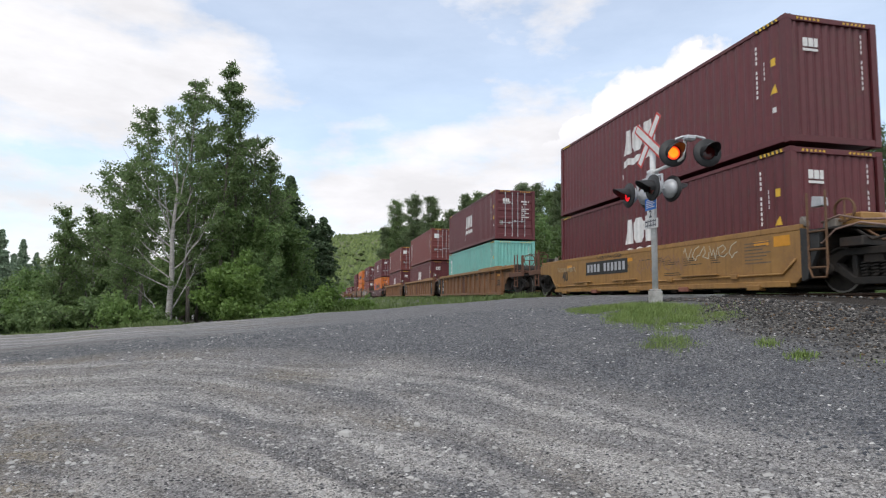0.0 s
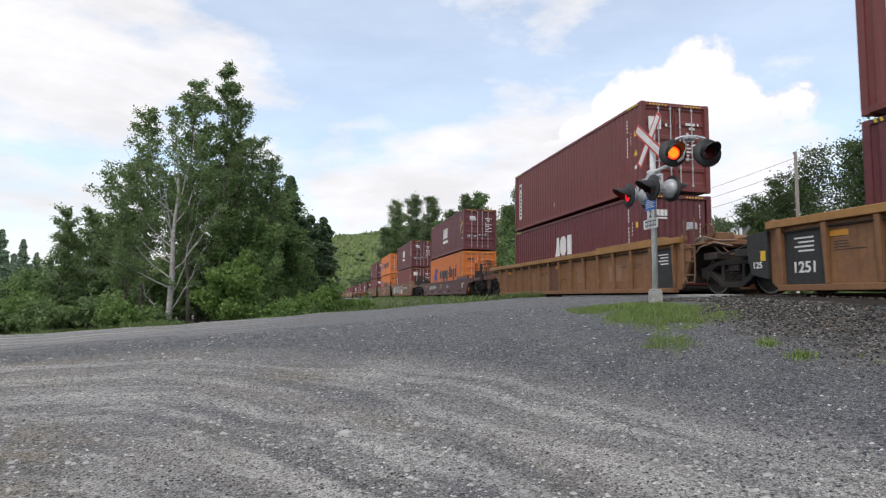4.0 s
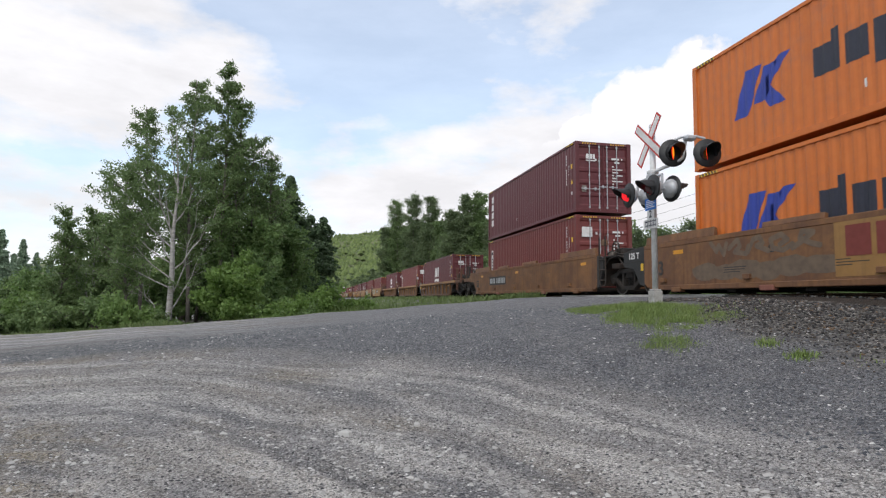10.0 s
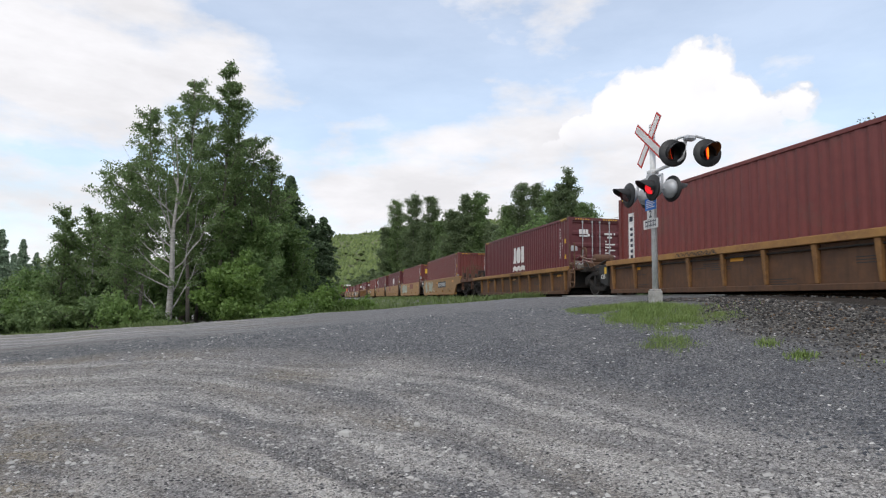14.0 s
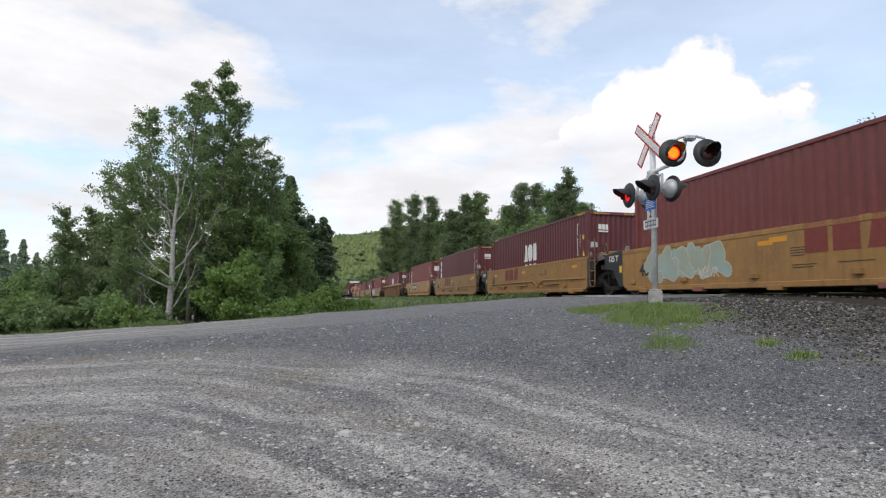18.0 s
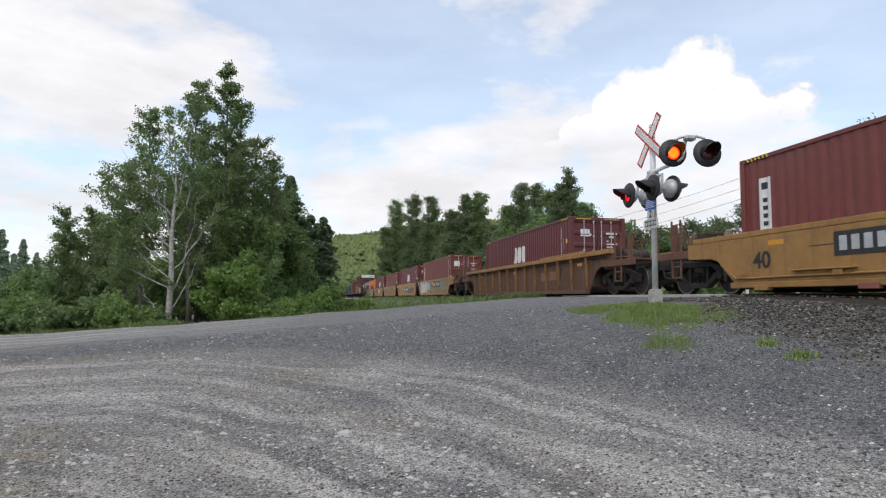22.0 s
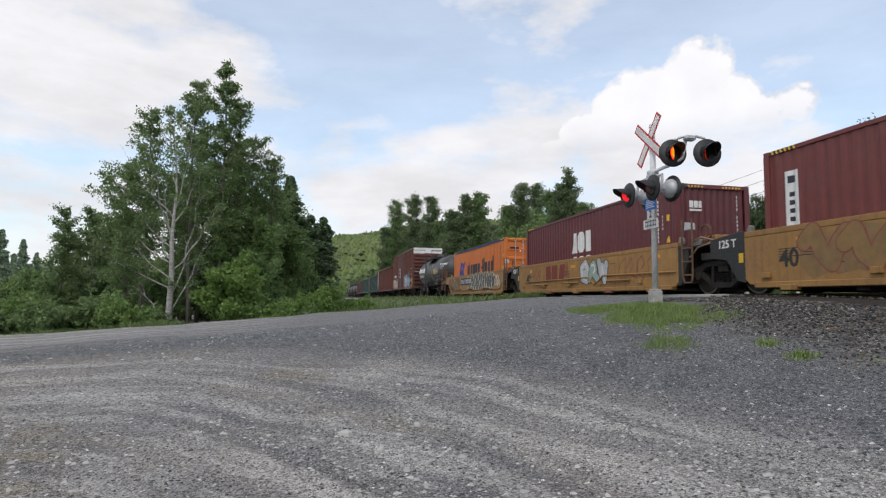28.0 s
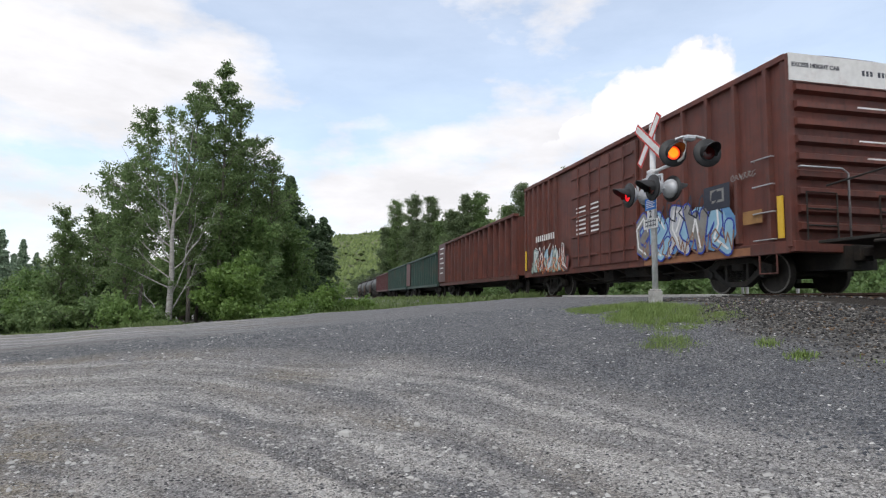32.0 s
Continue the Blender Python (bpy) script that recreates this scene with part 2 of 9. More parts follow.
M_BLUE = surface("blue_logo_paint", (0.02, 0.045, 0.30), (0.03, 0.055, 0.34), 8, 0.5, bump=0.0)
M_ROOFBLUE = surface("dark_blue_rail_paint", (0.014, 0.022, 0.085), (0.022, 0.032, 0.11), 8, 0.6, bump=0.0)
M_NAVY = surface("navy_lettering_paint", (0.018, 0.02, 0.035), (0.024, 0.026, 0.042), 8, 0.5, bump=0.0)
M_SIGNYEL = surface("yellow_marking", (0.68, 0.42, 0.03), (0.74, 0.46, 0.04), 8, 0.5, bump=0.0)
M_AMBER = surface("amber_reflector_sheeting", (0.62, 0.27, 0.02), (0.68, 0.3, 0.03), 8, 0.4, bump=0.0)
M_DARKPLATE = surface("dark_number_panel", (0.020, 0.020, 0.021), (0.032, 0.031, 0.030), 8, 0.6, bump=0.0)
M_LOGORED = surface("dark_red_logo_paint", (0.17, 0.03, 0.022), (0.2, 0.04, 0.03), 8, 0.6, bump=0.0)
M_CONCRETE = surface("grey_concrete", (0.38, 0.37, 0.35), (0.48, 0.47, 0.45), 12, 0.9, bump=0.25, stain=(0.2, 0.19, 0.17), stain_amount=0.5)
M_HOOD = surface("matt_black_enamel", (0.012, 0.012, 0.013), (0.02, 0.02, 0.021), 10, 0.55, bump=0.03)
M_WOOD = surface("creosoted_timber", (0.045, 0.035, 0.028), (0.075, 0.06, 0.048), 6, 0.9, bump=0.4, stretch=(1, 8, 8), vary=0.2)
M_POLE = surface("weathered_pole_wood", (0.19, 0.165, 0.14), (0.26, 0.23, 0.2), 6, 0.9, bump=0.3, stretch=(6, 6, 0.6))
M_BIRCH = surface("birch_bark", (0.34, 0.325, 0.30), (0.50, 0.48, 0.45), 5, 0.85, bump=0.25, stain=(0.06, 0.05, 0.045), stain_amount=0.75, stain_scale=2.2, stretch=(1, 1, 3))
M_BARK = surface("grey_brown_bark", (0.11, 0.095, 0.08), (0.17, 0.15, 0.13), 8, 0.9, bump=0.5, stretch=(3, 3, 0.8))
M_POPLAR_LEAF = leafy("poplar_leaves", (0.096, 0.156, 0.058), (0.226, 0.314, 0.126))
M_DARK_LEAF = leafy("dark_leaves", (0.093, 0.170, 0.056), (0.224, 0.325, 0.116))
M_BUSH_LEAF = leafy("bush_leaves", (0.100, 0.174, 0.042), (0.222, 0.327, 0.106), through=0.45)
M_NEEDLE = leafy("spruce_needles", (0.055, 0.092, 0.048), (0.110, 0.165, 0.078), through=0.1)
M_TALLGRASS = leafy("tall_grass_blades", (0.080, 0.135, 0.036), (0.205, 0.265, 0.095), through=0.3)
M_GRASS = leafy("grass_blades", (0.110, 0.190, 0.045), (0.290, 0.365, 0.120), through=0.3)
def rubble(name, tones, rough=0.92):
    """Loose stones: each its own tone, most of them dark, a few pale or rusty."""
    m = bpy.data.materials.new(name)
    m.use_nodes = True
    nt = m.node_tree
    bs = nt.nodes["Principled BSDF"]
    geo, ramp = nt.nodes.new("ShaderNodeNewGeometry"), nt.nodes.new("ShaderNodeValToRGB")
    ramp.color_ramp.interpolation = "CONSTANT"
    while len(ramp.color_ramp.elements) < len(tones):
        ramp.color_ramp.elements.new(0.5)
    for e, (at, c) in zip(ramp.color_ramp.elements, tones):
        e.position, e.color = at, (*c, 1)
    nt.links.new(geo.outputs["Random Per Island"], ramp.inputs[0])
    tc, no = nt.nodes.new("ShaderNodeTexCoord"), nt.nodes.new("ShaderNodeTexNoise")
    no.inputs["Scale"].default_value, no.inputs["Detail"].default_value = 60.0, 3.0
    nt.links.new(tc.outputs["Object"], no.inputs["Vector"])
    mx, rg = nt.nodes.new("ShaderNodeMix"), nt.nodes.new("ShaderNodeMapRange")
    mx.data_type, mx.blend_type = "RGBA", "MULTIPLY"
    mx.inputs[0].default_value = 1.0
    rg.inputs["To Min"].default_value, rg.inputs["To Max"].default_value = 0.6, 1.4
    nt.links.new(no.outputs["Fac"], rg.inputs["Value"])
    nt.links.new(ramp.outputs[0], mx.inputs[6])
    nt.links.new(rg.outputs[0], mx.inputs[7])
    nt.links.new(mx.outputs[2], bs.inputs["Base Color"])
    bs.inputs["Roughness"].default_value = rough
    bs.inputs["Specular IOR Level"].default_value = 0.3
    return m


M_BALLASTSTONE = rubble("ballast_stones", ((0.0, (0.030, 0.029, 0.030)), (0.22, (0.055, 0.052, 0.050)), (0.42, (0.085, 0.082, 0.080)), (0.58, (0.125, 0.118, 0.110)), (0.72, (0.075, 0.062, 0.052)), (0.83, (0.18, 0.17, 0.158)), (0.91, (0.15, 0.100, 0.062)), (0.955, (0.31, 0.29, 0.27))))
M_CREAM = surface("cream_spray_paint", (0.50, 0.47, 0.36), (0.58, 0.54, 0.42), 6, 0.6, bump=0.0, stain=(0.36, 0.3, 0.2), stain_amount=0.4)
M_SPRAYTEAL = surface("pale_teal_spray_paint", (0.24, 0.36, 0.34), (0.30, 0.42, 0.40), 6, 0.6, bump=0.0, stain=(0.34, 0.26, 0.12), stain_amount=0.5)
M_SPRAYBLUE = surface("sky_blue_spray_paint", (0.10, 0.24, 0.42), (0.14, 0.30, 0.48), 6, 0.6, bump=0.0)
M_SPRAYRUST = surface("dull_red_spray_paint", (0.24, 0.10, 0.05), (0.30, 0.13, 0.06), 6, 0.6, bump=0.0)
M_PATCH = surface("dull_grey_brown_patch", (0.12, 0.085, 0.06), (0.17, 0.12, 0.08), 5, 0.7, bump=0.0)

M_STEEL = surface("black_painted_steel", (0.014, 0.013, 0.012), (0.026, 0.023, 0.020), 7, 0.7, bump=0.12, stain=(0.062, 0.036, 0.022), stain_amount=0.55, streak=0.3)
M_RUSTY = surface("rusty_brown_bars", (0.125, 0.066, 0.034), (0.19, 0.098, 0.046), 9, 0.7, bump=0.1, stain=(0.07, 0.04, 0.025), stain_amount=0.5)
M_TANTOP = surface("worn_ochre_chord", (0.313, 0.161, 0.046), (0.368, 0.193, 0.060), 5, 0.6, bump=0.1, stain=(0.17, 0.08, 0.04), stain_amount=0.6, streak=0.3)
M_JACK = surface("faded_red_pad", (0.20, 0.07, 0.05), (0.25, 0.10, 0.07), 6, 0.7, bump=0.05)
# needles paled and greyed to paint in the haze over far spruces
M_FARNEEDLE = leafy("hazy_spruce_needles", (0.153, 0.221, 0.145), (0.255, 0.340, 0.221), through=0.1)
M_GUIDE = surface("grimy_grey_guide", (0.16, 0.14, 0.12), (0.24, 0.21, 0.18), 6, 0.7, bump=0.05)
M_STONE = rubble("loose_stones", ((0.0, (0.050, 0.050, 0.054)), (0.27, (0.122, 0.119, 0.122)), (0.50, (0.215, 0.205, 0.195)), (0.72, (0.33, 0.318, 0.30)), (0.84, (0.48, 0.465, 0.445)), (0.94, (0.66, 0.65, 0.635))))
M_FRESHSTONE = rubble("fresh_crushed_stone", ((0.0, (0.055, 0.060, 0.070)), (0.30, (0.095, 0.101, 0.113)), (0.60, (0.145, 0.150, 0.160)), (0.78, (0.225, 0.224, 0.222)), (0.90, (0.34, 0.334, 0.322)), (0.965, (0.55, 0.54, 0.525))))
M_SPRAYPINK = surface("dull_pink_spray_paint", (0.26, 0.13, 0.14), (0.33, 0.18, 0.18), 5, 0.6, bump=0.0, stain=(0.22, 0.12, 0.09), stain_amount=0.5)
M_PALESPRAY = surface("silver_grey_spray_paint", (0.25, 0.245, 0.235), (0.32, 0.315, 0.30), 4, 0.55, bump=0.0, stain=(0.18, 0.14, 0.10), stain_amount=0.5)
M_SPRAYBLUEGREY = surface("faded_blue_grey_paint", (0.12, 0.14, 0.17), (0.17, 0.185, 0.21), 5, 0.65, bump=0.0, stain=(0.18, 0.11, 0.06), stain_amount=0.6)
M_PALETEAL = surface("washed_out_teal_spray_paint", (0.27, 0.36, 0.33), (0.33, 0.41, 0.37), 3, 0.6, bump=0.0, stain=(0.36, 0.26, 0.10), stain_amount=0.6)
M_PATCHOLIVE = surface("dull_olive_brown_overspray", (0.19, 0.115, 0.05), (0.25, 0.15, 0.065), 4, 0.65, bump=0.0, stain=(0.30, 0.17, 0.05), stain_amount=0.5)
M_OLIVEGREY = surface("rubbed_olive_grey_paint", (0.185, 0.175, 0.105), (0.255, 0.235, 0.150), 3, 0.65, bump=0.0, stain=(0.22, 0.12, 0.05), stain_amount=0.5, streak=0.3)
M_RUSTSMEAR = surface("rust_smeared_paint", (0.200, 0.092, 0.040), (0.290, 0.145, 0.052), 2.5, 0.7, bump=0.08, stain=(0.12, 0.055, 0.032), stain_amount=0.7, streak=0.5)
M_SPRAYRED = surface("dark_red_spray_paint", (0.19, 0.045, 0.04), (0.25, 0.065, 0.055), 6, 0.6, bump=0.0, stain=(0.24, 0.11, 0.05), stain_amount=0.5)
M_GREYSPRAY = surface("grey_spray_paint", (0.20, 0.20, 0.19), (0.26, 0.255, 0.24), 4, 0.6, bump=0.0, stain=(0.16, 0.12, 0.08), stain_amount=0.5)
M_PALEBLUE = surface("pale_blue_spray_paint", (0.22, 0.40, 0.52), (0.28, 0.46, 0.58), 4, 0.6, bump=0.0)
M_RIM = surface("worn_bright_wheel_rim", (0.16, 0.15, 0.14), (0.24, 0.225, 0.21), 12, 0.4, 0.6, bump=0.03)
M_PALEBUSH_LEAF = leafy("pale_bush_leaves", (0.095, 0.168, 0.036), (0.225, 0.340, 0.095), through=0.45)
M_PATCHTAN = surface("faded_tan_patch", (0.25, 0.14, 0.085), (0.30, 0.17, 0.105), 4, 0.65, bump=0.05, stain=(0.20, 0.10, 0.05), stain_amount=0.6)
M_RUSTPANEL = surface("rusted_panel", (0.12, 0.055, 0.035), (0.16, 0.07, 0.04), 4, 0.75, bump=0.1, stain=(0.09, 0.045, 0.03), stain_amount=0.6)
M_RUSTTAN = surface("rusty_orange_brown_steel", (0.086, 0.042, 0.021), (0.134, 0.063, 0.029), 3, 0.7, bump=0.12, stain=(0.07, 0.038, 0.026), stain_amount=0.65, streak=0.6, vary=0.1)
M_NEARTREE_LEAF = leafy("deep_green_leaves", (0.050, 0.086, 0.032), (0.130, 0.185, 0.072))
# leaves of distant trees, with the haze of the air put into the colour
M_FARTREE_LEAF = leafy("haze_greyed_leaves", (0.090, 0.132, 0.066), (0.200, 0.258, 0.122))
M_HOSE = surface("faded_pinkish_pipe", (0.26, 0.17, 0.14), (0.32, 0.21, 0.17), 9, 0.6, bump=0.05, stain=(0.1, 0.06, 0.04), stain_amount=0.4)
M_RIB = surface("worn_ochre_ribs", (0.20, 0.095, 0.032), (0.29, 0.145, 0.045), 4, 0.65, bump=0.1, stain=(0.09, 0.045, 0.025), stain_amount=0.65, streak=0.4)
M_SIGNBACK = surface("dull_sign_back", (0.20, 0.205, 0.21), (0.27, 0.275, 0.28), 8, 0.55, 0.2, bump=0.03)


# ---- mesh helpers ----
class Geo:
    """Collects faces for one mesh."""

    def __init__(self):
        self.v, self.f = [], []

    def add(self, verts, faces):
        n = len(self.v)
        self.v += [tuple(p) for p in verts]
        self.f += [tuple(i + n for i in f) for f in faces]
        return self

    def box(self, x0, x1, y0, y1, z0, z1):
        v = [(x, y, z) for z in (z0, z1) for y in (y0, y1) for x in (x0, x1)]
        return self.add(v, [(0, 2, 3, 1), (4, 5, 7, 6), (0, 1, 5, 4), (2, 6, 7, 3), (0, 4, 6, 2), (1, 3, 7, 5)])

    def prism(self, poly, axis, a, b):
        """Extrudes a polygon along an axis from a to b. Axis x: points are (y, z); y: (x, z); z: (x, y)."""
        def at(p, d):
            return {"x": (d, p[0], p[1]), "y": (p[0], d, p[1]), "z": (p[0], p[1], d)}[axis]
        n = len(poly)
        v = [at(p, a) for p in poly] + [at(p, b) for p in poly]
        f = [tuple(range(n))[::-1], tuple(range(n, 2 * n))] + [(i, (i + 1) % n, n + (i + 1) % n, n + i) for i in range(n)]
        return self.add(v, f)

    def tube(self, pts, r, n=8, cap=True):
        """A round tube along points; r is one radius or one for each point."""
        pts = [Vector(p) for p in pts]
        rs = r if isinstance(r, (list, tuple)) else [r] * len(pts)
        base = len(self.v)
        side = None
        for i, p in enumerate(pts):
            d = (pts[min(i + 1, len(pts) - 1)] - pts[max(i - 1, 0)]).normalized()
            if side is None:
                side = d.orthogonal().normalized()
            side = (side - d * side.dot(d)).normalized()
            other = d.cross(side)
            for k in range(n):
                a = 2 * math.pi * k / n
                q = p + (side * math.cos(a) + other * math.sin(a)) * rs[i]
                self.v.append(tuple(q))
        for i in range(len(pts) - 1):
            for k in range(n):
                a, b = base + i * n + k, base + i * n + (k + 1) % n
                self.f.append((a, b, b + n, a + n))
        if cap:
            self.f.append(tuple(base + k for k in range(n))[::-1])
            self.f.append(tuple(base + (len(pts) - 1) * n + k for k in range(n)))
        return self

    def lathe(self, prof, n, centre=(0, 0, 0), axis="x", cap=True):
        """Turns a profile of (along, radius) round an axis through centre."""
        base = len(self.v)
        c = Vector(centre)
        for a, r in prof:
            for k in range(n):
                t = 2 * math.pi * k / n
                u, w = r * math.cos(t), r * math.sin(t)
                p = {"x": (a, u, w), "y": (w, a, u), "z": (u, w, a)}[axis]
                self.v.append(tuple(c + Vector(p)))
        for i in range(len(prof) - 1):
            for k in range(n):
                a, b = base + i * n + k, base + i * n + (k + 1) % n
                self.f.append((a, b, b + n, a + n))
        if cap:
            self.f.append(tuple(base + k for k in range(n))[::-1])
            self.f.append(tuple(base + (len(prof) - 1) * n + k for k in range(n)))
        return self

    def turned(self, m, start=0):
        self.v[start:] = [tuple(m @ Vector(p)) for p in self.v[start:]]
        return self

    def mesh(self, name, material, smooth=False, bevel=0.0):
        me = bpy.data.meshes.new(name)
        me.from_pydata(self.v, [], self.f)
        if bevel:
            bm = bmesh.new()
            bm.from_mesh(me)
            edges = [e for e in bm.edges if len(e.link_faces) == 2 and e.calc_face_angle(0) > 0.6]
            bmesh.ops.bevel(bm, geom=edges, offset=bevel, segments=1, affect="EDGES", clamp_overlap=True)
            bm.to_mesh(me)
            bm.free()
        me.materials.append(material)
        if smooth:
            me.shade_auto_smooth(angle=radians(40)) if hasattr(me, "shade_auto_smooth") else me.shade_smooth()
        me.update()
        return me


def part(name, geo, material, parent=None, label="", smooth=False, bevel=0.0, at=None):
    """One mesh object, from a Geo or a ready mesh, under a thing or a part."""
    me = geo if isinstance(geo, bpy.types.Mesh) else geo.mesh(name, material, smooth, bevel)
    ob = new(name, me)
    if parent:
        ob.parent = parent
    if at is not None:
        ob.matrix_basis = at
    if name in FINE_MARKS:
        ob["kind"] = "stuff"
    return tagged(ob, label) if label else ob


# rows of tiny painted marks that stay one piece each
FINE_MARKS = {"graffiti_fill", "graffiti_outline", "graffiti_line", "sprayed_line", "sprayed_ground", "code_mark", "end_mark", "hazard_stripes", "notice_lines", "data_lines", "number_marks", "strip_marks", "label_marks", "stencil_mark", "board_lines", "logo", "end_logo", "panel_lines"}


def thing(name, label, category, group="", kind="", at=None):
    ob = tagged(new(name), label, category, group, kind)
    if at is not None:
        ob.matrix_basis = at
    return ob


def fast_mesh(name, verts, faces, material, smooth=False):
    """A mesh from numpy arrays with faces of one size."""
    verts, faces = np.asarray(verts, np.float32), np.asarray(faces, np.int32)
    me = bpy.data.meshes.new(name)
    n, k = faces.shape
    me.vertices.add(len(verts))
    me.vertices.foreach_set("co", verts.ravel())
    me.loops.add(n * k)
    me.loops.foreach_set("vertex_index", faces.ravel())
    me.polygons.add(n)
    me.polygons.foreach_set("loop_start", np.arange(0, n * k, k, dtype=np.int32))
    me.polygons.foreach_set("loop_total", np.full(n, k, np.int32))
    if smooth:
        me.polygons.foreach_set("use_smooth", np.ones(n, bool))
    me.materials.append(material)
    me.update()
    me.validate()
    return me


def lettering(name, body, size, material, parent, at, depth=0.004):
    """Words in the built-in font, as a mesh; they stand in the local x-z plane of the pose."""
    cu = bpy.data.curves.new(name, "FONT")
    cu.body, cu.size, cu.extrude, cu.align_x, cu.align_y = body, size, depth, "CENTER", "CENTER"
    cu.offset = size * 0.02
    tmp = new(name, cu)
    dg = bpy.context.evaluated_depsgraph_get()
    me = bpy.data.meshes.new_from_object(tmp.evaluated_get(dg))
    bpy.data.objects.remove(tmp)
    me.materials.clear()
    me.materials.append(material)
    return part(name, me, material, parent, at=at)


# poses on a car's or box's side towards -x, and on its end towards -y
def on_side(x, y, z):
    """Text that faces -x, reading towards -y."""
    return Matrix.Translation((x, y, z)) @ Matrix(((0, 0, -1, 0), (-1, 0, 0, 0), (0, 1, 0, 0), (0, 0, 0, 1)))


def on_end(x, y, z):
    """Text that faces -y, reading towards +x."""
    return Matrix.Translation((x, y, z)) @ pose(0, 0, 0, 90, 0, 0)


# ---- ground ----
def curve_at(x, xs, zs):
    return np.interp(x, xs, zs)


def smooth_step(a):
    a = np.clip(a, 0, 1)
    return a * a * (3 - 2 * a)


ROAD_NEAR, ROAD_FAR = 12.6, 22.4


def height(x, y):
    """The ground's height: gravel lot, road ramp up to the crossing, track bed, and the lower field beyond."""
    x, y = np.asarray(x, float), np.asarray(y, float)
    lot = curve_at(x, [-80, -25, -10, 0, 3, 5, 6, 7, 8, 8.5, 8.8, 9.3, 13.0, 13.6, 15, 17, 30, 60],
                   [-2.0, -1.75, -1.55, -1.45, -1.22, -0.92, -0.70, -0.40, -0.10, -0.01, -0.03, -0.13, -0.13, 0.0, -0.7, -1.5, -1.7, -1.7])
    road = curve_at(x, [-80, -25, -10.44, -7.87, -5.16, -1.68, 0.78, 2.92, 4.6, 6.31, 8, 9.2, 13, 16, 20, 30, 60],
                    [-2.2, -1.75, -1.43, -1.25, -1.02, -0.76, -0.56, -0.37, -0.21, -0.07, 0.05, 0.12, 0.14, 0.08, -0.15, -0.6, -1.2])
    field = curve_at(x, [-80, -20, -8, 0, 4, 6, 7.4, 8.7, 9.4, 12.9, 13.6, 15, 17, 30, 60, 120, 400],
                     [-1.6, -1.6, -1.5, -1.3, -0.95, -0.55, -0.15, 0.0, -0.02, -0.02, 0.0, -0.7, -1.3, -1.3, -0.5, 2.0, 6.0])
    w = smooth_step((y - 3.5) / 7.0)
    z = lot * (1 - w) + road * w
    w2 = smooth_step((y - ROAD_FAR - 0.1) / 2.2)
    z = z * (1 - w2) + field * w2
    bump = np.sin(x * 1.7 + y * 0.6) * 0.012 + np.sin(x * 0.63 - y * 1.1 + 1.0) * 0.018 + np.sin(x * 3.1 + y * 2.3) * 0.006
    return z + EYE_Z + bump * smooth_step((9 - x) / 2) 


